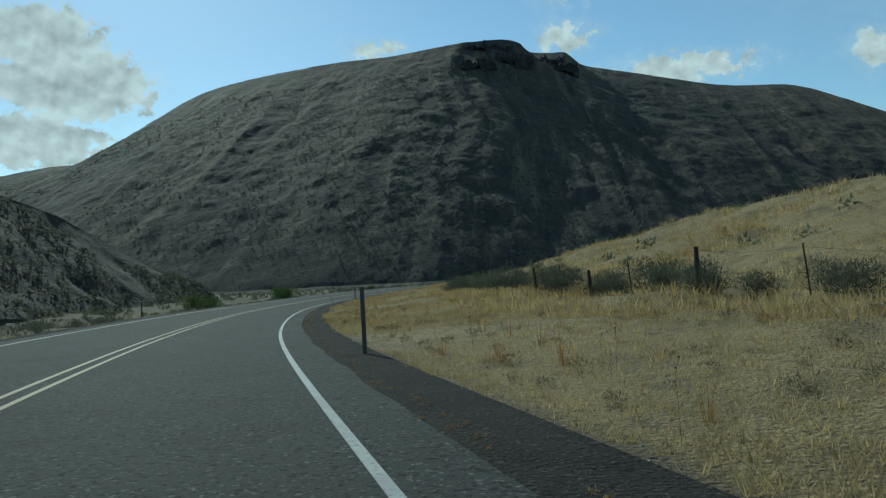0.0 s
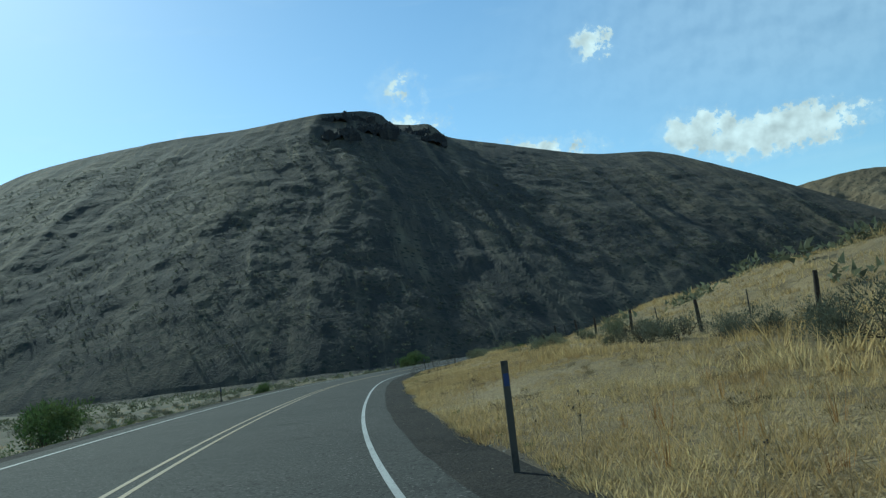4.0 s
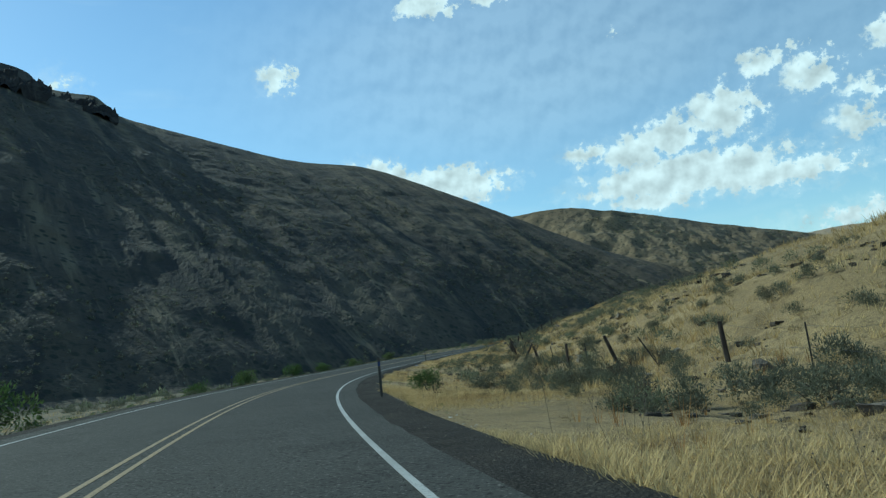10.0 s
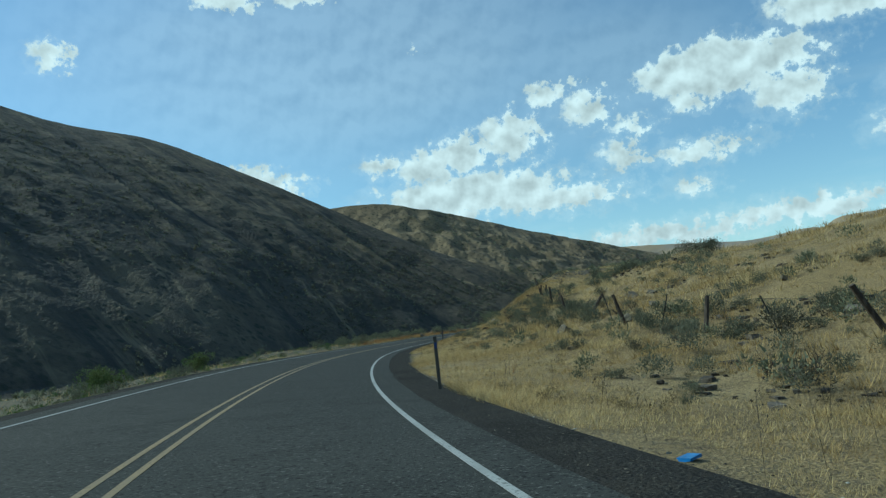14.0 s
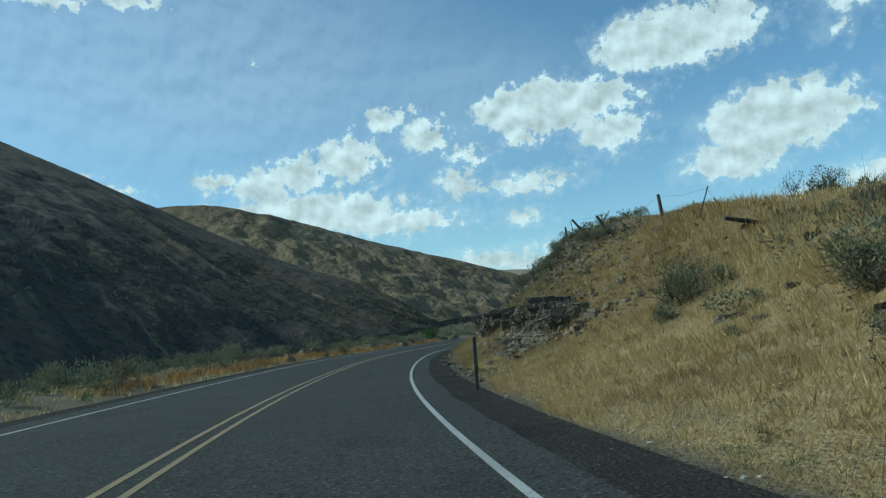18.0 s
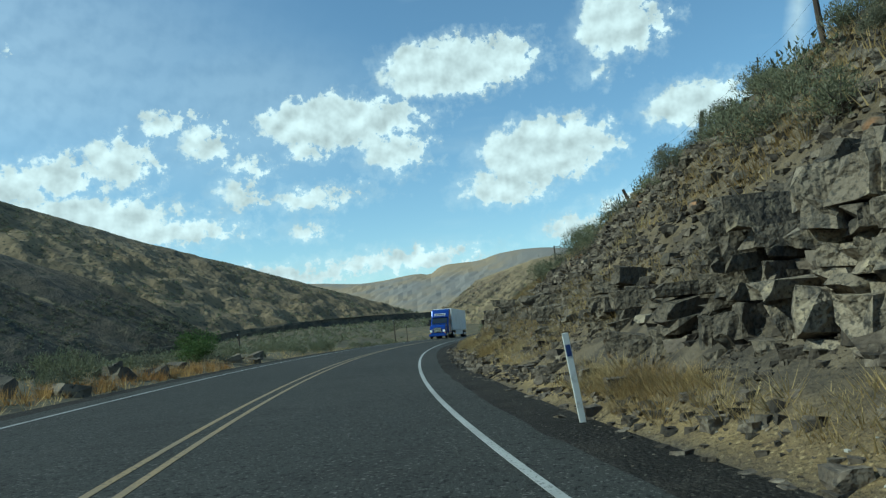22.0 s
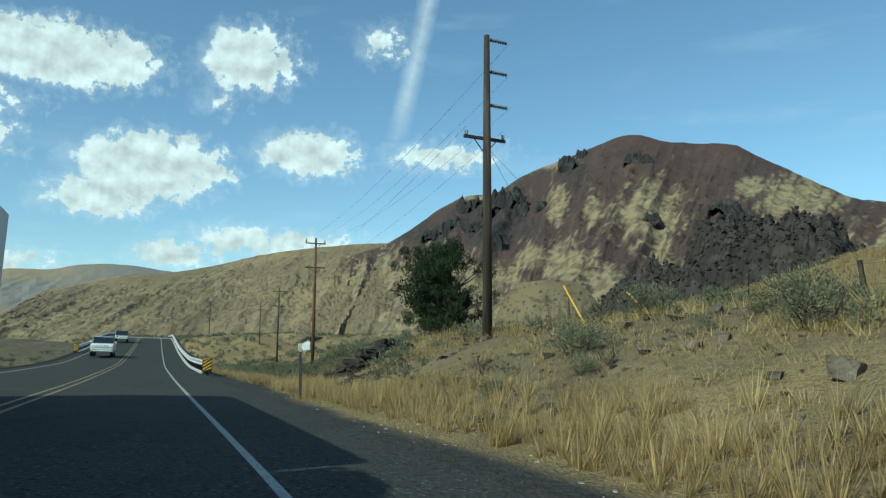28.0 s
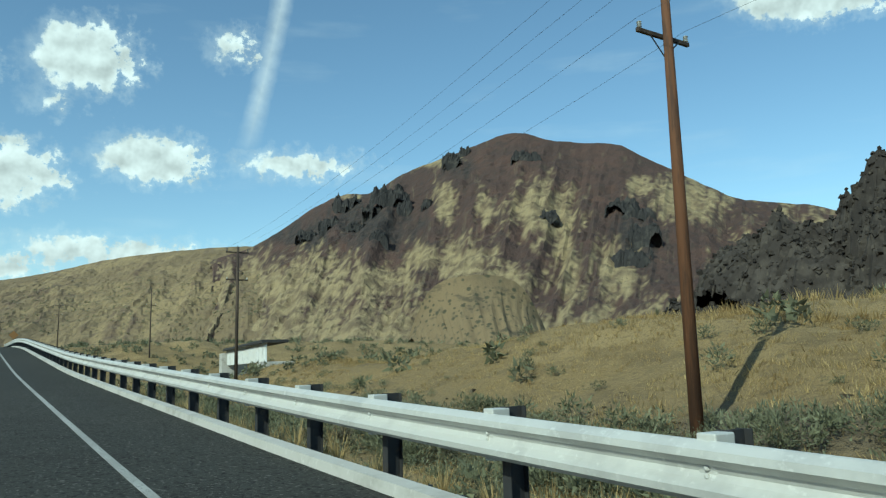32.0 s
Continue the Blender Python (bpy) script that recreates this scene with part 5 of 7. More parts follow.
scatter("sagebrush_cover", [leaf_clump(420, 860 + k, 1.0, 0.8, 0.09, 12, 0.8, 0.2) for k in range(5)], x, y, z - 0.05, rng.uniform(0.45, 1.3, len(x)), M_BRUSH, "grey-green sagebrush beside the far verge")
s, n = strew(4000, -20, 640, 40, 240, 1.2)
x, y, z = ground(s, -n)
scatter("sagebrush_cover", sage_far, x, y, z - 0.05, rng.uniform(0.5, 1.7, len(x)), M_SAGE, "sagebrush over the valley floor")
s, n = strew(1100, 60, 330, 10, 22, 1.0)
x, y, z = ground(s, -n)
scatter("green_weeds", [leaf_clump(110, 240 + k, 1.0, 0.6, 0.14, 8) for k in range(4)], x, y, z - 0.03, rng.uniform(0.25, 0.65, len(x)), M_GREEN, "low green weeds along the far verge")

# stones
stones = [stone_shape(300 + k) for k in range(10)]
rocks = [fractured(330 + k) for k in range(8)]
rocks = [(v * np.array((1, 0.75, 0.55)), f) for v, f in rocks]
s, n = strew(28000, 300, 640, 2.6, 26, 1.2)
keep = rng.uniform(0, 1, len(s)) < rocky(s, n)
x, y, z = ground(s[keep], n[keep])
scatter("rubble", stones, x, y, z, 0.05 + 0.26 * rng.uniform(0, 1, len(x)) ** 4, M_STONE, "broken basalt rubble on the cut slope", tilt=0.3)
s, n = strew(28000, 314, 428, 3.6, 13.0, 1.1)
keep = (rng.uniform(0, 1, len(s)) < rocky(s, n)) & (fbm(s * 0.3, n * 0.4, 2, 37) > -0.55)
x, y, z = ground(s[keep], n[keep])
scatter("rubble", stones, x, y, z + 0.02, 0.05 + 0.20 * rng.uniform(0, 1, len(x)) ** 3, M_STONE, "loose angular scree above the ledges", tilt=0.35)
s, n = strew(4600, 326, 428, 3.2, 12.0)
keep = rng.uniform(0, 1, len(s)) < rocky(s, n)
x, y, z = ground(s[keep], n[keep])
scatter("rubble", rocks, x, y, z + 0.05, 0.10 + 0.28 * rng.uniform(0, 1, len(x)) ** 3, M_BASALT, "larger angular basalt rocks on the scree", tilt=0.3)
# the heap of broken rock where the cut begins
s, n = 320 + 2.2 * rng.normal(0, 1, 480), 4.3 + 0.9 * rng.normal(0, 1, 480)
keep = n > 2.6
x, y, z = ground(s[keep], n[keep])
scatter("rubble", rocks, x, y, z + 0.05, rng.uniform(0.14, 0.42, len(x)), M_BASALT, "heap of angular broken rock at the start of the cut", tilt=0.4)
# loose stones and straw on the apron below the ledges
s, n = strew(32000, 312, 432, 1.7, 4.8)
keep = fbm(s * 0.35, n * 0.6, 3, 39) > -0.25
x, y, z = ground(s[keep], n[keep])
scatter("rubble", stones, x, y, z, 0.025 + 0.13 * rng.uniform(0, 1, len(x)) ** 3, M_STONE, "small stones on the apron below the ledges", tilt=0.3)
s, n = strew(26000, 310, 436, 1.9, 4.4)
keep = fbm(s * 0.25, n * 0.5, 3, 57) > np.where(s < 362, -0.25, 0.15)
x, y, z = ground(s[keep], n[keep])
scatter("dry_grass", tufts, x, y, z - 0.02, 0.5 * rng.uniform(0.5, 1.3, len(x)), M_BLADE, "straw grass on the apron below the ledges", tilt=0.25)
s, n = strew(22000, 312, 432, 3.0, 14.0)
keep = fbm(s * 0.16, n * 0.3, 3, 151) > np.interp(s, (318, 338, 372, 400), (-0.12, 0.18, 0.12, -0.02))
x, y, z = ground(s[keep], n[keep])
scatter("dry_grass", tufts, x, y, z, 0.7 * rng.uniform(0.6, 1.4, len(x)), M_BLADE, "straw grass in patches between the rocks", tilt=0.25)
# thick pale beds of straw at the foot of the ledges: s, n, half lengths
beds = ((343.5, 2.2, 3.6, 0.5), (338.5, 2.4, 1.8, 0.5), (331.0, 2.7, 2.0, 0.8), (326.0, 2.5, 3.0, 0.7), (320.0, 2.6, 3.5, 0.8), (369.0, 2.05, 3.0, 0.35), (361.0, 2.15, 1.6, 0.4), (383.8, 2.3, 1.5, 0.4), (391.0, 2.8, 1.6, 0.7), (394.5, 2.1, 2.2, 0.4), (389.0, 3.8, 1.6, 0.8), (402, 2.3, 3.0, 0.35), (409, 2.6, 3.5, 0.4), (335.4, 6.2, 1.8, 1.1), (329, 5.6, 2.2, 1.2), (397, 5.2, 3.0, 1.3))
s = np.concatenate([a + c * np.clip(rng.normal(0, 0.5, int(190 * c * d)), -1, 1) for a, b, c, d in beds])
n = np.concatenate([b + d * np.clip(rng.normal(0, 0.5, int(190 * c * d)), -1, 1) for a, b, c, d in beds])
keep = n > grass_edge(s)
x, y, z = ground(s[keep], n[keep])
scatter("bunch_grass", [tuft(760 + k, 26, 0.46, 0.26, 1.1, 0.010) for k in range(6)], x, y, z - 0.02, rng.uniform(0.3, 0.62, len(x)), M_BLADE, "thick pale straw grass at the foot of the ledges", tilt=0.2)
s, n = strew(520, 505, 590, 3.6, 13.0)
x, y, z = ground(s, n)
scatter("sagebrush_cover", [leaf_clump(210, 290 + k, 1.0, 0.8, 0.12, 10, 0.8, 0.2) for k in range(4)], x, y, z - 0.04, rng.uniform(0.25, 0.8, len(x)), M_SAGE, "low grey sagebrush on the flat behind the guardrail")
s, n = strew(900, 508, 640, 8.5, 16.0)
x, y, z = ground(s, n)
scatter("sagebrush_cover", [leaf_clump(120, 294 + k, 1.0, 0.8, 0.16, 10, 0.8, 0.2) for k in range(4)], x, y, z - 0.04, rng.uniform(0.4, 1.1, len(x)), M_SAGE, "dense grey sagebrush at the foot of the rail bank")
s, n = strew(2200, 590, 830, 5.0, 120.0, 1.3)
x, y, z = ground(s, n)
scatter("sagebrush_cover", sage_far, x, y, z - 0.05, rng.uniform(0.6, 1.6, len(x)), M_SAGE, "sagebrush over the flat beyond the bridge")
s, n = strew(16000, 424, 506, 4.0, 24.0)
keep = fbm(s * 0.14, n * 0.2, 3, 171) > -0.05
x, y, z = ground(s[keep], n[keep])
scatter("dry_grass", tufts, x, y, z - 0.02, 0.6 * rng.uniform(0.6, 1.4, len(x)), M_BLADE, "straw grass between the stones of the bank", tilt=0.25)
s, n = strew(1700, 412, 478, 4.0, 16.0)
x, y, z = ground(s, n)
scatter("rubble", rocks, x, y, z, 0.05 + 0.22 * rng.uniform(0, 1, len(x)) ** 3, M_STONE, "brown flat rocks on the dry bank", tilt=0.3)
# the row of fallen stones between gravel and grass
s = rng.uniform(312, 440, 5200)
n = grass_edge(s) + 0.08 + 0.2 * vnoise(s * 0.15, 0 * s, 44) + 0.26 * rng.normal(0, 1, 5200)
n = np.maximum(n, 1.2)
x, y, z = ground(s, np.maximum(n, 1.5))
x, y, _ = on_road(s, n)
scatter("rubble", stones, x, y, z, 0.03 + 0.16 * rng.uniform(0, 1, len(x)) ** 3, M_STONE, "fallen dark stones along the foot of the cut", tilt=0.3)
s = np.r_[rng.uniform(316, 395, 330), rng.uniform(395, 440, 90)]
n = grass_edge(s) + 0.2 + 0.22 * rng.normal(0, 1, len(s)) + 0.2 * vnoise(s * 0.15, 0 * s, 44)
n = np.maximum(n, 1.5)
x, y, z = ground(s, n)
scatter("rubble", rocks, x, y, z + 0.03, 0.09 + 0.27 * rng.uniform(0, 1, len(s)) ** 2.5, M_STONE, "larger fallen rocks along the shoulder", tilt=0.3)
s, n = strew(5200, 170, 312, 5.5, 24)
keep = fbm(s * 0.1, n * 0.15, 2, 33) > 0.08
x, y, z = ground(s[keep], n[keep])
scatter("rubble", rocks, x, y, z, 0.07 + 0.36 * rng.uniform(0, 1, len(x)) ** 3, M_STONE, "dark stones scattered on the grass slope", tilt=0.3)
s, n = strew(12000, -20, 640, 0.75, 2.6, 0.8)
x, y, z = on_road(s, n)
z = np.where(n > 1.5, ground(s, np.maximum(n, 1.5))[2], z - 0.012)
scatter("gravel", stones[:4], x, y, z, rng.uniform(0.008, 0.026, len(x)), M_STONE, "loose gravel on the shoulder")
s = rng.uniform(-20, 640, 2600)
n = grass_edge(s) + 0.3 * rng.normal(0, 1, 2600)
keep = n > 1.5
x, y, z = ground(s[keep], n[keep])
scatter("gravel", stones[4:], x, y, z, rng.uniform(0.015, 0.05, len(x)), M_PALE_STONE, "pale chips and bits of litter along the gravel edge")

# tall dead stalks with seed heads, weeds at the gravel edge
def stalk(seed):
    """A thin dead stem with side shoots and round seed heads: verts and triangles."""
    r = np.random.default_rng(seed)
    v, f = [], []

    def stick(a, b, w):
        d = np.array((w, 0, 0)), np.array((-0.5 * w, 0.87 * w, 0)), np.array((-0.5 * w, -0.87 * w, 0))
        i = len(v)
        v.extend([a + q for q in d] + [b + 0.6 * q for q in d])
        for k in range(3):
            j = (k + 1) % 3
            f.extend([(i + k, i + j, i + 3 + j), (i + k, i + 3 + j, i + 3 + k)])

    def head(p, w):
        i = len(v)
        v.extend([p + w * np.array(q) for q in ((1, 0, 0), (-0.5, 0.87, 0), (-0.5, -0.87, 0), (0, 0, 0.9), (0, 0, -0.7))])
        f.extend([(i, i + 1, i + 3), (i + 1, i + 2, i + 3), (i + 2, i, i + 3), (i + 1, i, i + 4), (i + 2, i + 1, i + 4), (i, i + 2, i + 4)])
    bend = r.normal(0, 0.10, 2)
    tip = np.array((bend[0], bend[1], 1.0))
    stick(np.zeros(3), tip * 0.6, 0.0045)
    stick(tip * 0.6, tip, 0.0035)
    head(tip, 0.022)
    for _ in range(int(r.integers(3, 8))):
        a = tip * r.uniform(0.45, 0.92)
        b = a + np.array((r.normal(0, 0.13), r.normal(0, 0.13), r.uniform(0.08, 0.24)))
        stick(a, b, 0.0026)
        head(b, r.uniform(0.014, 0.024))
    return np.array(v), np.array(f)


s = np.r_[100 + 30 * rng.uniform(0, 1, 90), rng.uniform(108, 122, 60), rng.uniform(140, 300, 200), rng.uniform(-5, 90, 60)]
n = 2.0 + 3.2 * rng.uniform(0, 1, len(s)) ** 1.3
x, y, z = ground(s, n)
scatter("dead_weed_stalks", [stalk(700 + k) for k in range(8)], x, y, z - 0.02, rng.uniform(0.35, 0.9, len(s)), M_TWIG, "tall dead weed stalks with round seed heads", tilt=0.12)
s = np.r_[rng.uniform(100, 135, 70), rng.uniform(-10, 300, 130)]
n = grass_edge(s) + 0.15 + 0.3 * rng.normal(0, 1, len(s)) + 0.3 * (s < 130) * (s > 100)
keep = n > 1.5
x, y, z = ground(s[keep], n[keep])
scatter("green_weeds", [leaf_clump(120, 720 + k, 1.0, 0.7, 0.12, 8, 0.8, 0.16) for k in range(4)], x, y, z - 0.01, rng.uniform(0.06, 0.20, len(x)), M_GREEN, "low green weeds along the gravel edge")
s = rng.uniform(-15, 60, 240)
n = 0.85 + 0.12 * rng.normal(0, 1, 240)
x, y, z = on_road(s, np.clip(n, 0.7, 1.5))
scatter("green_weeds", [leaf_clump(50, 730 + k, 1.0, 0.4, 0.25, 6, 0.4, 0.16) for k in range(3)], x, y, z - 0.012, rng.uniform(0.03, 0.075, 240), M_RUST_GRASS, "small yellowed weeds growing in the shoulder gravel")
s = rng.uniform(318, 400, 900)
n = -10.0 - 1.5 * rng.uniform(0, 1, 900)
x, y, z = ground(s, n)
scatter("dry_weeds", [tuft(740 + k, 14, 0.5, 0.2, 0.5, 0.012) for k in range(4)], x, y, z - 0.02, rng.uniform(0.5, 1.1, 900), M_RUST_GRASS, "rust-coloured dry weeds on the far verge")

# scrub on the hills, sampled from their surfaces
def hill_scrub(ob, count, lo, hi, size, mat, label, v0, v1, cols):
    co = np.empty(len(ob.data.vertices) * 3, np.float32)
    ob.data.vertices.foreach_get("co", co)
    co = co.reshape(-1, cols, 3)
    i = rng.uniform(0, len(co) - 1.01, count)
    j = v0 + (v1 - v0) * rng.uniform(0, 1, count)
    a, b = i.astype(int), j.astype(int)
    fi, fj = (i - a)[:, None], (j - b)[:, None]
    p = (co[a, b] * (1 - fi) + co[a + 1, b] * fi) * (1 - fj) + (co[a, b + 1] * (1 - fi) + co[a + 1, b + 1] * fi) * fj
    keep = fbm(p[:, 0] * 0.02, p[:, 1] * 0.02, 3, 17) > -0.25
    p = p[keep]
    lumps = [leaf_clump(10, 400 + k, 1.0, 0.7, 0.45, 5, thin=0.35) for k in range(4)]
    scatter("hill_scrub", lumps, p[:, 0], p[:, 1], p[:, 2] - 0.1, rng.uniform(lo, hi, len(p)) * size, mat, label)


hill_scrub(MOUNTAIN, 19000, 0.5, 1.4, 1.15, M_BRUSH, "sparse dark scrub over the mountain side", 1, 140, MOUNTAIN_COLS)
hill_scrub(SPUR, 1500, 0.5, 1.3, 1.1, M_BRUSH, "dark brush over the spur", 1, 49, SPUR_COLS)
hill_scrub(TAN_HILL, 6000, 0.6, 1.5, 1.3, M_SAGE, "dark scrub dotted over the brown hill", 1, 78, TAN_COLS)
hill_scrub(BENCH_SLOPE, 3600, 0.5, 1.3, 1.2, M_SAGE, "sagebrush over the slope below the river terrace", 1, 40, BENCH_COLS)
hill_scrub(TERRACE, 5000, 0.6, 1.5, 1.6, M_SAGE, "dark scrub dotted over the tan hill", 1, 60, TERRACE_COLS)

# ---- rock cut beside the road ----
BLOCKS = [fractured(500 + k, 0.35) for k in range(14)]
BLOCK_MESH = []
for v, f in BLOCKS:
    me = mesh_from("rock_block", v, f)
    me.materials.append(M_LEDGE)
    BLOCK_MESH.append(me)
cut = tagged(new("rock_cut"), "dark jointed basalt face of the road cut", "rock face")


def ledge(s0, s1, n_low, low, high, wide, seed, lean=0.16):
    """Upright jointed columns broken by shared bedding joints: rows of s, n, z, width, depth, height."""
    r = np.random.default_rng(seed)
    rows, s = [], s0
    beds = np.cumsum(r.uniform(0.12, 0.44, 30))
    while s < s1:
        w = 0.8 * wide * r.uniform(0.4, 1.25)
        mid = (s - s0) / (s1 - s0)
        env = min(1, 5 * mid, 5 * (1 - mid))
        foot_z = low + 0.35 * float(vnoise(s * 0.21, seed, 4))
        top = foot_z + (high - low) * env * (0.72 + 0.45 * float(vnoise(s * 0.35, seed + 2.5, 8)) + r.uniform(-0.12, 0.18))
        n = n_low + 0.55 * float(vnoise(s * 0.28, seed + 5.5, 11)) + float(r.choice((0, 0, 0.16, 0.34, 0.75)))
        z = foot_z - 0.9
        for bed in beds + foot_z - 0.9 + r.normal(0, 0.05):
            if z >= top or r.uniform() < 0.08:
                break
            h = min(bed - z, 0.75)
            if r.uniform() > 0.03:
                rows.append((s + r.normal(0, 0.04), n + lean * (z - foot_z) + 0.5 + abs(r.normal(0, 0.12)), z + h / 2, w * 1.04, 1.0, h * 1.03))
            z = bed
        s += w
    return rows


placed = []
for k, row in enumerate(((317, 331, 4.6, 1.4, 2.1, 0.24), (326, 341, 3.9, 1.3, 2.2, 0.26), (337, 351, 3.0, 0.6, 1.7, 0.25), (348, 357, 2.9, 0.4, 1.7, 0.28), (354, 373, 2.5, 0.4, 2.0, 0.36), (358, 371, 3.6, 2.0, 2.8, 0.30),
                         (370, 381, 2.8, 0.4, 2.0, 0.30), (376, 389, 3.2, 0.7, 2.2, 0.28), (386, 400, 2.8, 0.4, 1.7, 0.26), (395, 406, 3.2, 0.6, 1.5, 0.25), (401, 411, 3.3, 0.5, 1.1, 0.24))):
    placed += ledge(*row, 810 + k)
nearest = set(np.argsort([abs(p[0] - 364) for p in placed])[:295].tolist())
loose_v, loose_f, base = [], [], 0
for k, (s, n, z, w, d, h) in enumerate(placed):
    x, y, z0 = (float(q) for q in on_road(s, n))
    m = Matrix.Translation((x, y, z0 + z)) @ Matrix.Rotation(radians(heading(s) + rng.normal(0, 20)) + math.pi / 2, 4, "Z") @ Matrix.Rotation(rng.normal(0, 0.10), 4, "X") @ Matrix.Rotation(rng.normal(0, 0.10), 4, "Y") @ Matrix.Diagonal((w, d, h, 1))
    pick = int(rng.integers(len(BLOCKS)))
    if k in nearest:
        ob = new("rock_block", BLOCK_MESH[pick])
        ob.parent, ob.matrix_world = cut, m
    else:
        v, f = BLOCKS[pick]
        loose_f.append(f + base)
        loose_v.append(np.column_stack([v, np.ones(len(v))]) @ np.array(m).T[:, :3])
        base += len(v)
thing("joined_rock", mesh_from("joined_rock", np.vstack(loose_v), np.vstack(loose_f)), M_LEDGE, "", "", "", "stuff", cut)

boulder_shapes = [(q[0] * np.array((1, 0.8, 0.6)), q[1]) for q in (fractured(600 + k, 0.4) for k in range(6))]
BOULDERS = []
for v, f in boulder_shapes:
    me = mesh_from("boulder", v, f)
    me.materials.append(M_BASALT)
    BOULDERS.append(me)


def boulder(s, n, size, label, group):
    x, y, z = (float(q) for q in ground(s, n))
    ob = tagged(new("boulder", BOULDERS[int(rng.integers(6))]), label, "rock", group)
    ob.matrix_world = Matrix.Translation((x, y, z + 0.1 * size)) @ Euler((rng.normal(0, 0.25), rng.normal(0, 0.25), rng.uniform(0, 6))).to_matrix().to_4x4() @ Matrix.Scale(size, 4)
    return ob


for k in range(34):
    boulder(rng.uniform(175, 305), rng.uniform(7, 18), rng.uniform(0.25, 0.65), "dark lichened rock lying in dry grass", "rocks on the grass slope")
for k in range(42):
    boulder(rng.uniform(335, 412), -rng.uniform(10.2, 14), rng.uniform(0.35, 1.1), "dark lava rock on the berm across the road", "rocks on the far berm")
for k in range(50):
    boulder(rng.uniform(318, 430), rng.uniform(5.5, 11), rng.uniform(0.22, 0.6), "angular basalt rock above the cut", "rocks on the rock slope")
for k in range(18):
    boulder(rng.uniform(400, 475), rng.uniform(6, 14), rng.uniform(0.22, 0.5), "flat brown basalt rock on the bank", "rocks on the bank")

# low outcrops below the juniper
OUTCROP_MESH = [shared("rock_block", q, M_CRAG) for q in BLOCKS]


def outcrop(s, n, along, across, tall, label, seed):
    r = np.random.default_rng(seed)
    top = tagged(new("rock_outcrop"), label, "rock", "outcrops below the juniper")
    for k in range(120):
        a, b = r.uniform(-0.5, 0.5), r.uniform(-0.5, 0.5)
        x, y, z = (float(q) for q in ground(s + a * along, n + b * across))
        lift = tall * max(0.0, 1 - (2 * a) ** 4) * (1 - (2 * b) ** 4) * r.uniform(0.0, 0.7)
        ob = new("rock_block", OUTCROP_MESH[int(r.integers(len(OUTCROP_MESH)))])
        ob.parent = top
        tip = Euler((r.normal(0, 0.13), r.normal(0, 0.13), radians(heading(s)) + r.normal(0, 0.5))).to_matrix().to_4x4()
        ob.matrix_world = Matrix.Translation((x, y, z + lift - 0.12)) @ tip @ Matrix.Diagonal((r.uniform(0.3, 0.85), r.uniform(0.3, 0.75), r.uniform(0.12, 0.30), 1))
    return top


outcrop(493.0, 8.3, 2.4, 3.4, 1.0, "low dark layered basalt outcrop below the juniper", 41)
outcrop(486.4, 6.1, 1.8, 1.7, 0.35, "low brown layered rock ledge in dry grass", 42)


# ---- basalt crags on the hills ----
def crag(x, y, z, wide, deep, tall, yaw, label, seed, cell=0.7, mat=None, slope=0.0, rubble=0):
    """A rugged crag: steep sides, a stepped top and many small broken faces."""
    r = np.random.default_rng(seed)
    nu, nv = int(wide / cell) + 2, int(deep / cell) + 2
    u, v = np.meshgrid(np.linspace(-0.5, 0.5, nu), np.linspace(-0.5, 0.5, nv), indexing="ij")
    px, py = u * wide, v * deep
    # an uneven plan, so that the outline is no ellipse
    warp = 1 + 0.22 * fbm(px / (0.3 * wide), py / (0.3 * wide), 3, seed)
    env = np.clip(1 - (np.abs(2 * u) * warp) ** 4, 0, 1) ** 0.55 * np.clip(1 - (np.abs(2 * v) * warp) ** 4, 0, 1) ** 0.55
    big = fbm(px / (7 * cell), py / (7 * cell), 3, seed + 1)
    step = np.round(1.6 * fbm(px / (3.2 * cell), py / (3.2 * cell), 2, seed + 2) * 3) / 3
    h = tall * env * (0.90 + 0.10 * big) + cell * (1.5 * step + 0.9 * r.uniform(-1, 1, u.shape)) * (env > 0.02) - 0.35 * tall * (env <= 0.02) + slope * py
    px = px + r.uniform(-0.42, 0.42, u.shape) * cell
    py = py + r.uniform(-0.42, 0.42, u.shape) * cell
    c, q = math.cos(yaw), math.sin(yaw)
    pts = np.stack([px * c - py * q + x, px * q + py * c + y, z + h], -1).reshape(-1, 3)
    f = grid_faces(nu, nv)
    f = np.vstack([f[:, [0, 1, 2]], f[:, [0, 2, 3]]])
    if rubble:
        # broken rock all over the crag
        k = r.choice(np.flatnonzero((env > 0.05).ravel()), rubble)
        vs, fs = [pts], [f]
        base = len(pts)
        size = (0.35 + 0.8 * r.uniform(0, 1, rubble) ** 3) * (0.7 if cell < 1 else 1.0)
        for j in range(rubble):
            v0, f0 = stones[j % len(stones)]
            turn = np.array(Euler((r.normal(0, 0.5), r.normal(0, 0.5), r.uniform(0, 6))).to_matrix())
            vs.append((v0 * size[j] * np.array((1, 1, 1.5))) @ turn.T + pts[k[j]])
            fs.append(f0 + base)
            base += len(v0)
        pts, f = np.vstack(vs), np.vstack(fs)
    return thing("basalt_crag", mesh_from("basalt_crag", pts, f), mat or M_PATCH_CLIFF, label, "rock", "basalt crags")


crag(350, 207, 1, 38, 30, 28, radians(39), "tall dark knob of broken basalt above the grass", 3, 0.65, M_CRAG, 0.0, 8000)
crag(370, 217, 1, 28, 22, 20, radians(10), "dark broken basalt shoulder of the knob", 4, 0.65, M_CRAG, 0.0, 3400)
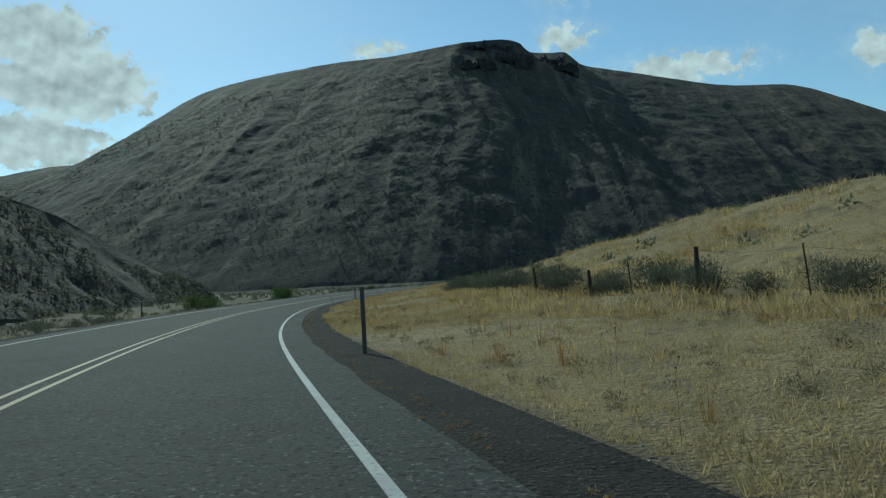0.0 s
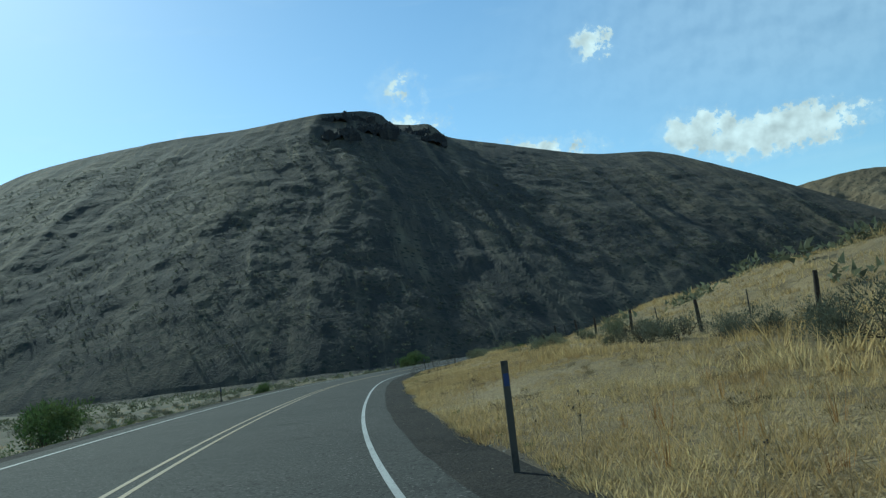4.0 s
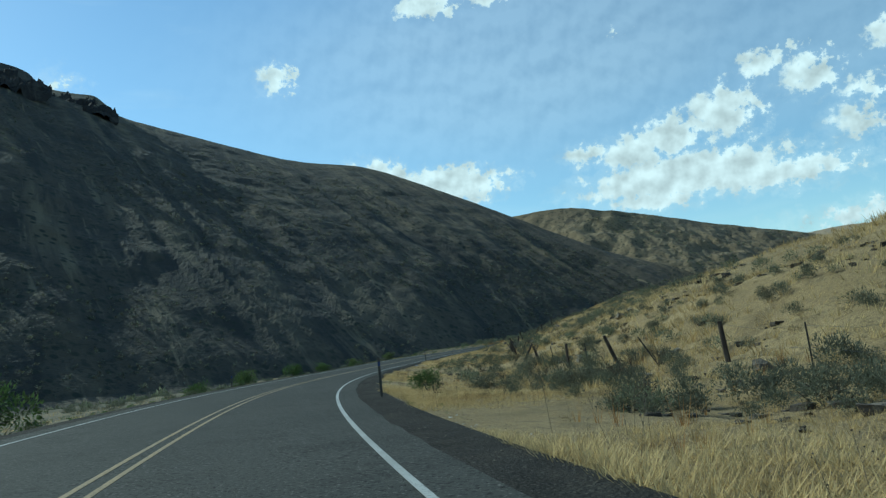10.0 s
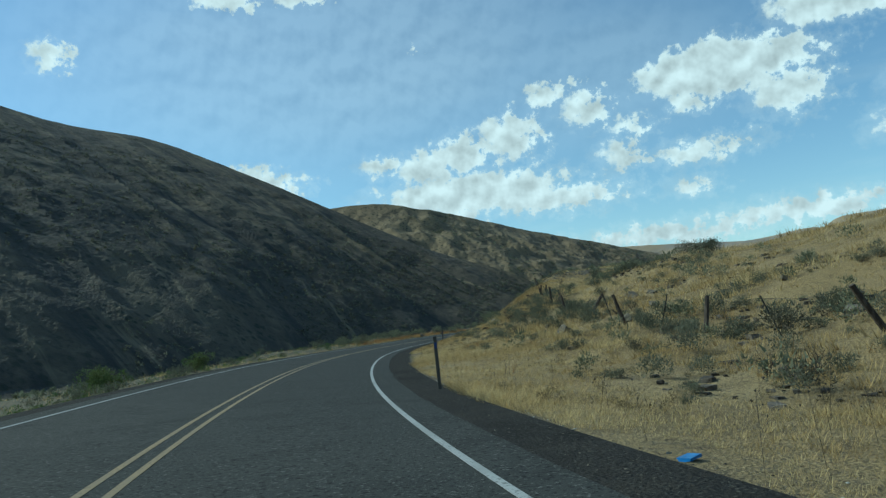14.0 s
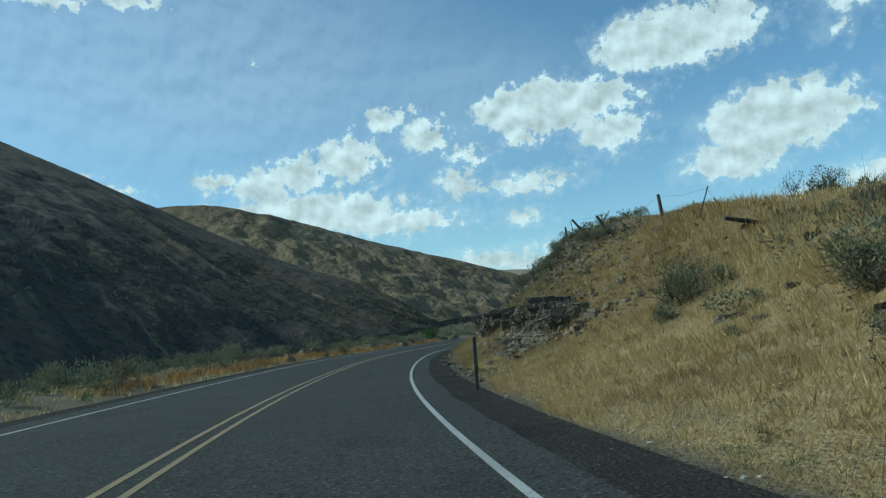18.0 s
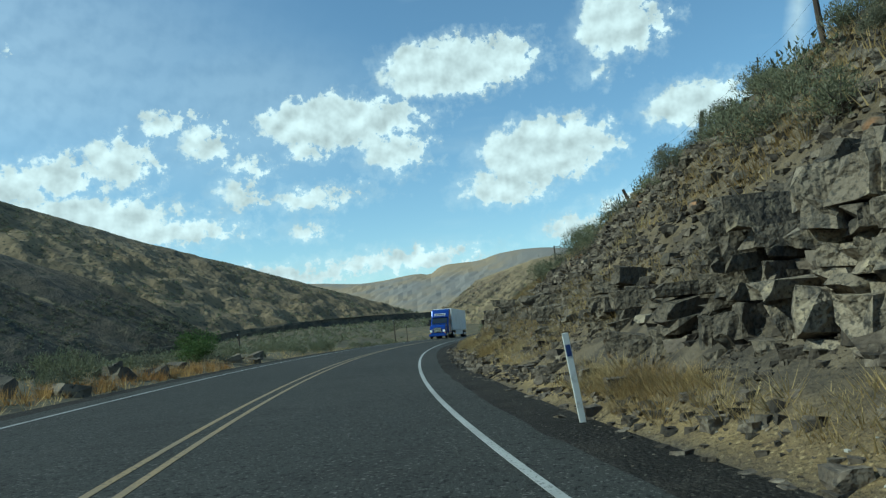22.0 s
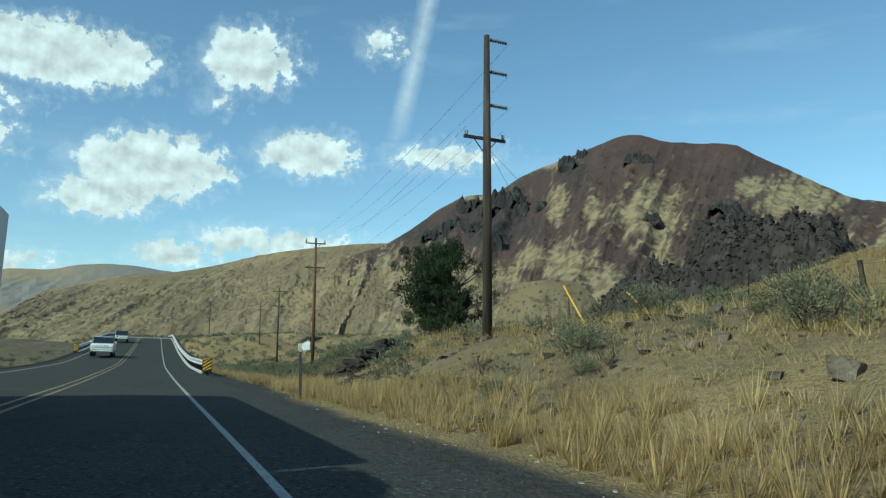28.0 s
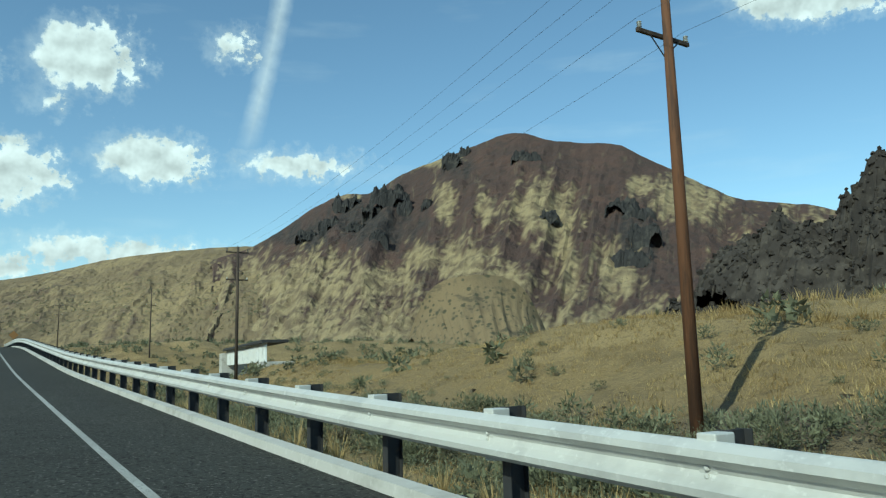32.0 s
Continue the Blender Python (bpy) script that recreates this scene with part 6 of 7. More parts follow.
crag(384, 215, 1, 26, 20, 13, radians(-5), "dark broken basalt slope below the knob", 5, 0.65, M_CRAG, 0.0, 3400)
crag(372, 228, 1, 24, 14, 8, radians(25), "low dark broken basalt below the knob", 6, 0.65, M_CRAG, 0.0, 3000)


def crags_on(ob, eye, rows, seed, label="black basalt cliff on the red mountain side"):
    """Crags standing on a hill where it is seen from eye at degrees, elevation; then width and height in metres."""
    co = np.empty(len(ob.data.vertices) * 3, np.float32)
    ob.data.vertices.foreach_get("co", co)
    co = co.reshape(-1, 3) - np.array(eye)
    az = np.degrees(np.arctan2(-co[:, 0], co[:, 1]))
    el = np.degrees(np.arctan2(co[:, 2], np.hypot(co[:, 0], co[:, 1])))
    for k, (a, e, wide, tall) in enumerate(rows):
        i = int(np.argmin((az - a) ** 2 + (el - e) ** 2))
        x, y, z = co[i] + np.array(eye)
        crag(x, y, z - 0.3 * tall, wide, wide * 0.5, tall * 0.9, radians(a), label, seed + k, 1.5, None, 0.5, 160)


crags_on(RED_HILL, EYE_D, ((-112.2, 11.9, 34, 22), (-114.2, 11.4, 26, 20), (-115.4, 12.2, 44, 34), (-116.6, 11.6, 22, 20), (-111.0, 10.6, 26, 12), (-112.9, 10.3, 24, 12), (-109.4, 9.7, 30, 10), (-114.6, 9.6, 18, 12), (-120.3, 14.9, 22, 24), (-121.3, 15.7, 14, 16), (-125.9, 15.3, 34, 11), (-127.4, 10.6, 18, 14),
                           (-132.6, 10.9, 30, 18), (-133.7, 10.4, 26, 16), (-134.1, 8.6, 24, 22), (-133.0, 7.0, 30, 18), (-118.4, 12.0, 16, 10)), 20)


crags_on(MOUNTAIN, EYE_A, ((-1.0, 16.3, 26, 4), (-3.0, 16.1, 20, 4.5), (-6.5, 14.9, 26, 4), (-3.6, 15.2, 40, 9), (-1.2, 15.0, 30, 8), (-7.6, 14.2, 26, 7)), 60, "dark rock ledge on the mountain crest")


# ---- juniper ----
def juniper(x, y, z, tall):
    r = np.random.default_rng(11)
    tree = tagged(new("juniper_tree"), "dark green juniper with an uneven crown on a rock ledge", "tree")
    tree.location = (x, y, z)
    bm = bmesh.new()
    tube(bm, [(0, 0, -0.3), (0.05, 0.03, 0.6), (-0.05, 0.1, 1.4), (0.02, 0.0, tall * 0.8)], [0.24, 0.2, 0.15, 0.05], 8)
    part("trunk", bm, M_BARK, tree)
    vs, fs, count = [], [], 0
    ends = []
    for k in range(30):
        az, h0 = r.uniform(0, 6.28), r.uniform(0.4, tall * 0.75)
        reach = 1.55 * (0.55 + 0.45 * math.sin(math.pi * min(1, (h0 + 0.4) / tall))) * r.uniform(1.0, 2.1) * (1 - 0.45 * h0 / tall)
        end = np.array((math.cos(az) * reach, math.sin(az) * reach, h0 + reach * r.uniform(0.35, 0.9)))
        ends.append(((0, 0, h0), end))
    bm = bmesh.new()
    for a, b in ends:
        mid = (np.array(a) + b) / 2 + r.normal(0, 0.08, 3)
        tube(bm, [a, mid, b], [0.07, 0.045, 0.015], 5)
    tube(bm, [(0, 0, 0.8), (0.9, -1.3, 0.9), (1.2, -2.0, 0.75)], [0.07, 0.05, 0.02], 5)
    part("limbs", bm, M_BARK, tree)
    tops = [e for _, e in ends] + [np.array((r.normal(0, 1.1 - 0.6 * h0), r.normal(0, 1.1 - 0.6 * h0), tall * h0)) for h0 in r.uniform(0.14, 0.95, 105)] + [np.array((0.2 * k - 0.4, 0.3 * k - 0.6, tall - 0.3 * k)) for k in range(4)]
    for e in tops:
        v, f = leaf_clump(330, int(r.integers(1e6)), 1.0, 1.0, 0.10, 7, 1.2, 0.24)
        sc = r.uniform(0.65, 1.15)
        vs.append((v - np.array((0, 0, 0.5))) * sc * np.array((1, 1, 1.25)) + e)
        fs.append(f + count)
        count += len(v)
    crown = thing("crown", mesh_from("crown", np.vstack(vs), np.vstack(fs)), M_JUNIPER, parent=tree)
    return tree


x, y, z = (float(q) for q in ground(496.3, 12.8))
juniper(x, y, z, 5.0)


# ---- roadside markers, fences ----
def marker(s, n, material_, label, tall=1.15, lean=0.0):
    x, y, z = (float(q) for q in on_road(s, n)) if 0 < n < 1.5 else (float(q) for q in ground(s, n))
    post = tagged(new("delineator_post"), label, "road marker", "delineator posts")
    post.matrix_world = Matrix.Translation((x, y, z)) @ Matrix.Rotation(radians(heading(s)), 4, "Z") @ Matrix.Rotation(lean, 4, "Y")
    bm = bmesh.new()
    box(bm, (-0.04, -0.012, -0.3), (0.04, 0.012, tall), 0.006)
    part("stake", bm, material_, post)
    bm = bmesh.new()
    box(bm, (-0.03, -0.017, tall - 0.28), (0.03, -0.0125, tall - 0.14))
    part("reflector", bm, M_REFLECT, post, "small dark blue reflector")
    return post


for s, lean in ((13.7, 0.0), (72.6, 0.02), (137.1, -0.03)):
    marker(s, 1.35, M_BROWN_MARKER, "slim grey-brown roadside delineator post in gravel", 1.2, lean)
for s, lean in ((185.0, 0.0), (243.5, -0.02), (309.5, 0.02)):
    marker(s, 1.35, M_BROWN_MARKER, "slim grey-brown roadside delineator post in gravel", 1.2, lean)
marker(368.8, 1.3, M_MARKER, "leaning white delineator post beside the rock cut", 1.05, -0.10)
marker(481.1, 2.95, M_BROWN_MARKER, "slim dark delineator post with a blue reflector", 1.3, -0.03)
for s in (46, 110, 169, 214):
    marker(s, -9.2, M_BROWN_MARKER, "slim brown delineator post across the road", 1.2, 0.02)


def fence_post(x, y, z, tall, round_, lean, yaw):
    bm = bmesh.new()
    if round_:
        tube(bm, [(0, 0, -0.4), (0, 0, tall * 0.5), (0.01, 0, tall)], [0.085, 0.08, 0.07], 7)
    else:
        box(bm, (-0.022, -0.004, -0.4), (0.022, 0.004, tall))
        box(bm, (-0.004, -0.004, -0.4), (0.004, 0.03, tall))
    me = bm_mesh("fence_post", bm)
    me.materials.append(M_OLD_WOOD if round_ else M_DARK_STEEL)
    label = "weathered dark wooden fence post" if round_ else "thin dark steel fence post"
    if abs(lean) > 0.25:
        label = "leaning " + label
    ob = tagged(new("fence_post", me), label + " on the slope", "fence post", "old fence along the road")
    ob.matrix_world = Matrix.Translation((x, y, z)) @ Matrix.Rotation(yaw, 4, "Z") @ Matrix.Rotation(lean, 4, "Y")
    return ob.matrix_world @ Vector((0, 0, tall * 0.93)), ob.matrix_world @ Vector((0, 0, tall * 0.5))


def fence(s_list, n_of, lean_of, seed):
    r = np.random.default_rng(seed)
    tops = []
    for k, s in enumerate(s_list):
        n = n_of(s) + r.normal(0, 0.15)
        x, y, z = (float(q) for q in ground(s, n))
        tops.append(fence_post(x, y, z, r.uniform(1.15, 1.4), k % 2 == 0, lean_of(s) * r.normal(0, 1) - lean_of(s) * 0.5, radians(heading(s))))
    for row in (0, 1):
        bm = bmesh.new()
        for a, b in zip(tops, tops[1:]):
            if (a[row] - b[row]).length > 9:
                continue
            m = (a[row] + b[row]) / 2 - Vector((0, 0, 0.12))
            tube(bm, [a[row], m, b[row]], 0.004, 3, False)
        me = bm_mesh("fence_wire", bm)
        me.materials.append(M_WIRE)
        tagged(new("fence_wire", me), "slack rusty barbed wire between the fence posts", "fence wire", "old fence along the road")


FENCE_N = ((0, 12.2), (60, 12.8), (100, 13.5), (125, 14.2), (160, 11.8), (200, 11.0), (255, 11.2), (300, 12.6), (318, 11.5), (345, 10.8), (375, 10.8), (395, 10.8), (415, 11.5), (445, 15.8), (475, 17.0))
fence(np.r_[np.arange(2, 168, 4.6), np.arange(170, 312, 4.2)], lambda s: float(np.interp(s, *zip(*FENCE_N))), lambda s: 0.06 if s < 140 else 0.35, 5)
fence(np.arange(316, 480, 4.4), lambda s: float(np.interp(s, *zip(*FENCE_N))), lambda s: 0.45 if s < 400 else 0.12, 6)
fence(np.arange(40, 130, 5.5), lambda s: 52.0 + 0.05 * s, lambda s: 0.06, 8)
fence(np.arange(215, 300, 5.5), lambda s: 50.0, lambda s: 0.06, 9)


# ---- utility poles and wires ----
def insulator(bm, p, tall=0.3, r=0.07):
    for k in range(4):
        z0 = p[2] + tall * k / 4
        tube(bm, [(p[0], p[1], z0), (p[0], p[1], z0 + tall / 8), (p[0], p[1], z0 + tall / 4)], [r * 0.5, r, r * 0.5], 8)


def pole(x, y, z, tall, yaw, wood, label, arms, side_arms=(), thick=0.15):
    """arms: (height below the top, half length, number of insulators)."""
    top = tagged(new("utility_pole"), label, "utility pole", "utility poles")
    top.matrix_world = Matrix.Translation((x, y, z)) @ Matrix.Rotation(yaw, 4, "Z")
    bm = bmesh.new()
    tube(bm, [(0, 0, -1), (0, 0, tall * 0.5), (0, 0, tall)], [thick * 1.15, thick, thick * 0.68], 12)
    part("shaft", bm, wood, top, smooth=True)
    hooks = []
    for below, half, count in arms:
        h = tall - below
        bm = bmesh.new()
        box(bm, (-half, thick * 0.7, h - 0.06), (half, thick * 0.7 + 0.1, h + 0.06), 0.01)
        arm = part("crossarm", bm, M_POLE_DARK, top, "dark wooden crossarm")
        for sgn in (-1, 1):
            bm = bmesh.new()
            tube(bm, [(sgn * half * 0.55, thick * 0.8, h - 0.05), (0, thick * 0.9, h - 0.6)], 0.02, 5)
            part("brace", bm, M_DARK_STEEL, top)
        for k in range(count):
            px = -half + 0.1 + (2 * half - 0.2) * k / max(1, count - 1)
            bm = bmesh.new()
            insulator(bm, (px, thick * 0.7 + 0.05, h + 0.06 + (0.25 if count == 3 and k == 1 else 0)), 0.34 if count == 3 else 0.2, 0.075)
            part("insulator", bm, M_INSUL if count == 3 else M_GLASS_WHITE, arm)
            hooks.append(top.matrix_world @ Vector((px, thick * 0.7 + 0.05, h + 0.4)))
    for below in side_arms:
        h = tall - below
        bm = bmesh.new()
        for k in range(7):
            tube(bm, [(0.15 + 0.11 * k, 0, h), (0.2 + 0.11 * k, 0, h), (0.25 + 0.11 * k, 0, h)], [0.03, 0.085, 0.03], 8)
        part("insulator", bm, M_INSUL, top, "dark string insulator")
        hooks.append(top.matrix_world @ Vector((1.0, 0, h)))
    return hooks


ACROSS = radians(5)
ax, ay, az_ = 260.87, 302.25, 1.6
hook_a = pole(ax, ay, az_ + 0.2, 12.2, ACROSS + radians(-88), M_POLE_DARK, "tall dark wooden utility pole with stacked insulators", ((4.1, 0.9, 2),), (0.15, 1.45, 2.8), 0.17)
hook_c = pole(315.1, 299.85, 0.3, 14.0, ACROSS + radians(-92), M_POLE, "brown wooden utility pole with two crossarms", ((0.5, 1.1, 3), (3.1, 1.05, 2)), (), 0.16)
hook_d = pole(372.0, 296.9, 0.6, 13.4, ACROSS + radians(-92), M_POLE_DARK, "dark wooden utility pole with two crossarms", ((0.5, 1.1, 3), (3.1, 1.05, 2)))
hook_e = pole(540, 303.2, 8.6, 14.3, ACROSS + radians(-92), M_POLE_DARK, "dark wooden utility pole with two crossarms", ((0.5, 1.1, 3), (3.1, 1.05, 2)))
hook_f = pole(640, 318, 9.5, 15.0, ACROSS + radians(-80), M_POLE_DARK, "far dark wooden utility pole", ((0.5, 1.1, 3), (3.1, 1.05, 2)))
hook_g = pole(760, 350, 12.0, 15.0, ACROSS + radians(-80), M_POLE_DARK, "far dark wooden utility pole", ((0.5, 1.1, 3),))
hook_h = pole(447, 293, 1.0, 17.0, ACROSS + radians(-92), M_POLE_DARK, "slim dark wooden utility pole", ((3.1, 0.9, 2),), (), 0.12)
pole(271, 333.0, -1.6, 6.6, 0.3, M_POLE_DARK, "short dark wooden pole on the valley side", ((0.4, 0.25, 2),), (), 0.11)
pole(330, 346.0, -1.5, 6.6, 0.3, M_POLE_DARK, "short dark wooden pole on the valley side", ((0.4, 0.25, 2),), (), 0.11)
pole(220, 338.0, -1.9, 5.2, 0.3, M_POLE_DARK, "short dark wooden pole on the valley side", ((0.4, 0.25, 2),), (), 0.10)


def wires(a, b, sag, r=0.005):
    for p, q in zip(a, b):
        bm = bmesh.new()
        pts = [p.lerp(q, t) - Vector((0, 0, sag * 4 * t * (1 - t))) for t in np.linspace(0, 1, 13)]
        tube(bm, pts, r, 4, False)
        me = bm_mesh("power_line", bm)
        me.materials.append(M_WIRE)
        tagged(new("power_line", me), "thin dark power line between utility poles", "power line", "power lines")


wires([hook_a[2], hook_a[3], hook_a[4]], hook_c[:3], 0.9)
wires(hook_a[:2], hook_c[3:], 0.8, 0.005)
wires(hook_c, hook_d, 0.9)
wires(hook_d, hook_e, 0.9)
wires(hook_e, hook_f, 0.9)


# ---- guy wires of the tall pole ----
def guy(ax_, ay_, top_z):
    x0, y0, z0 = ax_, ay_, 1.9
    wire = tagged(new("guy_wire"), "steel guy wire with a yellow plastic guard beside the tall pole", "guy wire", "guy wires")
    a, b = Vector((x0, y0, z0)), Vector((ax, ay, top_z))
    d = (b - a).normalized()
    bm = bmesh.new()
    tube(bm, [a - d * 0.3, b], 0.008, 5)
    part("strand", bm, M_WIRE, wire)
    bm = bmesh.new()
    tube(bm, [a + d * 0.25, a + d * 1.4, a + d * 2.5], 0.028, 8)
    part("guard", bm, M_SIGN_YELLOW, wire, "yellow plastic guard tube")


guy(255.0, 301.1, 9.5)
guy(254.4, 298.6, 9.5)

# ---- guardrails ----
W_BEAM = [(0.0, -0.155), (0.02, -0.150), (0.075, -0.115), (0.08, -0.075), (0.02, -0.035), (0.0, 0.0), (0.02, 0.035), (0.08, 0.075), (0.075, 0.115), (0.02, 0.150), (0.0, 0.155)]


def guardrail(s0, s1, n_face, sign, label, end_panel):
    """A rail whose face lies at n_face; sign: 1 where the posts stand to the right of it."""
    rail = tagged(new("guardrail"), label, "guardrail", "guardrails by the bridge")
    ss = np.arange(s0, s1 + 0.01, 0.95)
    lo = 0.60

    def sweep(name, profile, mat, caption=""):
        prof = np.array(profile)
        n = n_face - sign * prof[:, 0]
        x, y, _ = on_road(ss[:, None], n[None])
        base = on_road(ss, n_face)[2]
        me = mesh_from(name, np.stack([x, y, base[:, None] + prof[None, :, 1]], -1).reshape(-1, 3), grid_faces(len(ss), len(prof)), False)
        return thing(name, me, mat, caption, parent=rail)
    front = [(d, h + lo) for d, h in W_BEAM]
    back_ = [(d - 0.006, h + lo) for d, h in W_BEAM[::-1]]
    sweep("beam", front + back_ + front[:1], M_STEEL, "galvanised steel beam")
    sweep("kerb", [(0.14, -0.05), (0.12, 0.10), (-0.05, 0.11), (-0.06, -0.1)], M_CONCRETE, "pale concrete kerb under the rail")
    for k, s in enumerate(np.arange(s0 + 0.6, s1 - 0.3, 1.905)):
        x, y, z = (float(q) for q in on_road(s, n_face + sign * 0.22))
        m = Matrix.Translation((x, y, z)) @ Matrix.Rotation(radians(heading(s)), 4, "Z")
        ob = new("post", POST_MESH)
        ob.parent, ob.matrix_world = rail, m
        x, y, z = (float(q) for q in on_road(s, n_face + sign * 0.07))
        ob = new("block", SPACER_MESH)
        ob.parent = rail
        ob.matrix_world = Matrix.Translation((x, y, z + lo)) @ Matrix.Rotation(radians(heading(s)), 4, "Z")
        for dh in (-0.05, 0.05):
            x, y, z = (float(q) for q in on_road(s, n_face - sign * 0.012))
            ob = new("bolt", BOLT_MESH)
            ob.parent, ob.matrix_world = rail, Matrix.Translation((x, y, z + lo + dh * 0.4))
    if end_panel:
        x, y, z = (float(q) for q in on_road(s0 - 0.25, n_face + sign * 0.12))
        m = Matrix.Translation((x, y, z)) @ Matrix.Rotation(radians(heading(s0)), 4, "Z")
        bm = bmesh.new()
        box(bm, (-0.26, 0.0, 0.12), (0.26, 0.10, 0.92), 0.01)
        plate = part("end_panel", bm, M_BLACK, rail, "black and yellow striped end panel")
        plate.matrix_world = m
        for k in range(5):
            bm = bmesh.new()
            z0 = 0.02 + k * 0.19
            quad = [Vector((-0.24, -0.006, z0)), Vector((0.24, -0.006, z0 + 0.30)), Vector((0.24, -0.006, z0 + 0.40)), Vector((-0.24, -0.006, z0 + 0.10))]
            quad = [Vector((q.x, q.y, min(max(q.z, 0.15), 0.89))) for q in quad]
            back = [q + Vector((0, 0.004, 0)) for q in quad]
            vv = [bm.verts.new(q) for q in quad + back]
            for f in ((0, 1, 2, 3), (7, 6, 5, 4), (0, 4, 5, 1), (1, 5, 6, 2), (2, 6, 7, 3), (3, 7, 4, 0)):
                bm.faces.new([vv[j] for j in f])
            stripe = part("stripe", bm, M_SIGN_YELLOW, plate)
        bm = bmesh.new()
        tube(bm, [(-0.05, 0.15, 0.75), (-0.05, 0.6, 0.75), (-0.05, 0.75, 0.6), (-0.05, 0.6, 0.45), (-0.05, 0.15, 0.45)], 0.03, 6)
        hoop = part("end_loop", bm, M_STEEL, rail)
        hoop.matrix_world = m
    return rail


bm = bmesh.new()
box(bm, (-0.075, -0.004, -0.5), (0.075, 0.004, 0.80))
box(bm, (-0.079, -0.05, -0.5), (-0.071, 0.05, 0.80))
box(bm, (0.071, -0.05, -0.5), (0.079, 0.05, 0.80))
POST_MESH = bm_mesh("post", bm)
POST_MESH.materials.append(M_DARK_STEEL)
bm = bmesh.new()
box(bm, (-0.075, -0.06, -0.17), (0.075, 0.06, 0.19), 0.008)
SPACER_MESH = bm_mesh("block", bm)
SPACER_MESH.materials.append(M_STEEL)
bm = bmesh.new()
bmesh.ops.create_icosphere(bm, subdivisions=1, radius=0.018)
BOLT_MESH = bm_mesh("bolt", bm)
BOLT_MESH.materials.append(M_STEEL)
guardrail(505.0, 634, 1.86, 1, "pale galvanised guardrail on dark posts beside the road", True)
guardrail(548, 634, FAR_EDGE - 1.0, -1, "galvanised guardrail across the road", True)


# ---- the railway bridge behind the guardrail, signs ----
def rail_bridge(x, y, z, yaw, length):
    bridge = tagged(new("railway_bridge"), "white steel girder railway bridge on concrete abutments", "bridge")
    bridge.matrix_world = Matrix.Translation((x, y, z)) @ Matrix.Rotation(yaw, 4, "Z")
    bm = bmesh.new()
    box(bm, (-length / 2, -0.1, 0), (length / 2, 0.1, 2.3))
    part("girder", bm, M_GIRDER, bridge)
    for k in range(int(length / 0.9) + 1):
        bm = bmesh.new()
        box(bm, (-length / 2 + k * 0.9 - 0.05, -0.22, 0.02), (-length / 2 + k * 0.9 + 0.05, -0.1, 2.28))
        part("stiffener", bm, M_GIRDER, bridge)
    bm = bmesh.new()
    box(bm, (-length / 2 - 0.6, -0.7, 2.3), (length / 2 + 0.6, 2.6, 2.65), 0.03)
    part("deck", bm, M_DARK_STEEL, bridge)
    for sgn in (-1, 1):
        bm = bmesh.new()
        cx = sgn * (length / 2 + 0.9)
        box(bm, (cx - 1.4, -1.0, -7.0), (cx + 1.4, 3.0, 0.0 if sgn > 0 else 1.9), 0.05)
        part("abutment", bm, M_CONCRETE, bridge, "stained concrete abutment")
    return bridge


rail_bridge(408, 286.4, 3.5, radians(174), 32.0)


def road_sign(x, y, z, yaw):
    sign_ = tagged(new("road_sign"), "diamond warning sign with a plate below on a post", "road sign")
    sign_.matrix_world = Matrix.Translation((x, y, z)) @ Matrix.Rotation(yaw, 4, "Z")
    bm = bmesh.new()
    box(bm, (-0.05, -0.05, -0.5), (0.05, 0.05, 4.6))
    part("post", bm, M_OLD_WOOD, sign_)
    bm = bmesh.new()
    box(bm, (-0.4, -0.07, -0.4), (0.4, -0.055, 0.4), 0.004)
    bmesh.ops.rotate(bm, verts=bm.verts, cent=(0, 0, 0), matrix=Matrix.Rotation(math.pi / 4, 3, "Y"))
    bmesh.ops.translate(bm, verts=bm.verts, vec=(0, 0, 4.1))
    part("plate", bm, M_ORANGE, sign_)
    bm = bmesh.new()
    box(bm, (-0.28, -0.07, 2.9), (0.28, -0.055, 3.4), 0.004)
    part("plate", bm, M_ORANGE, sign_)


x, y, z = (float(q) for q in ground(640, 3.2))
road_sign(x, y, z, radians(heading(640)))


# ---- vehicles ----
def profile(bm, points, half, bevel=0.04):
    """A solid from a side outline (y, z) spanning -half to half in x, with rounded edges."""
    left = [bm.verts.new((-half, y, z)) for y, z in points]
    right = [bm.verts.new((half, y, z)) for y, z in points]
    n = len(points)
    faces = [bm.faces.new(left[::-1]), bm.faces.new(right)]
    for k in range(n):
        faces.append(bm.faces.new((left[k], left[(k + 1) % n], right[(k + 1) % n], right[k])))
    bmesh.ops.recalc_face_normals(bm, faces=faces)
    if bevel:
        bmesh.ops.bevel(bm, geom=list({e for f in faces for e in f.edges}), offset=bevel, segments=2, affect="EDGES", profile=0.6)
    return bm


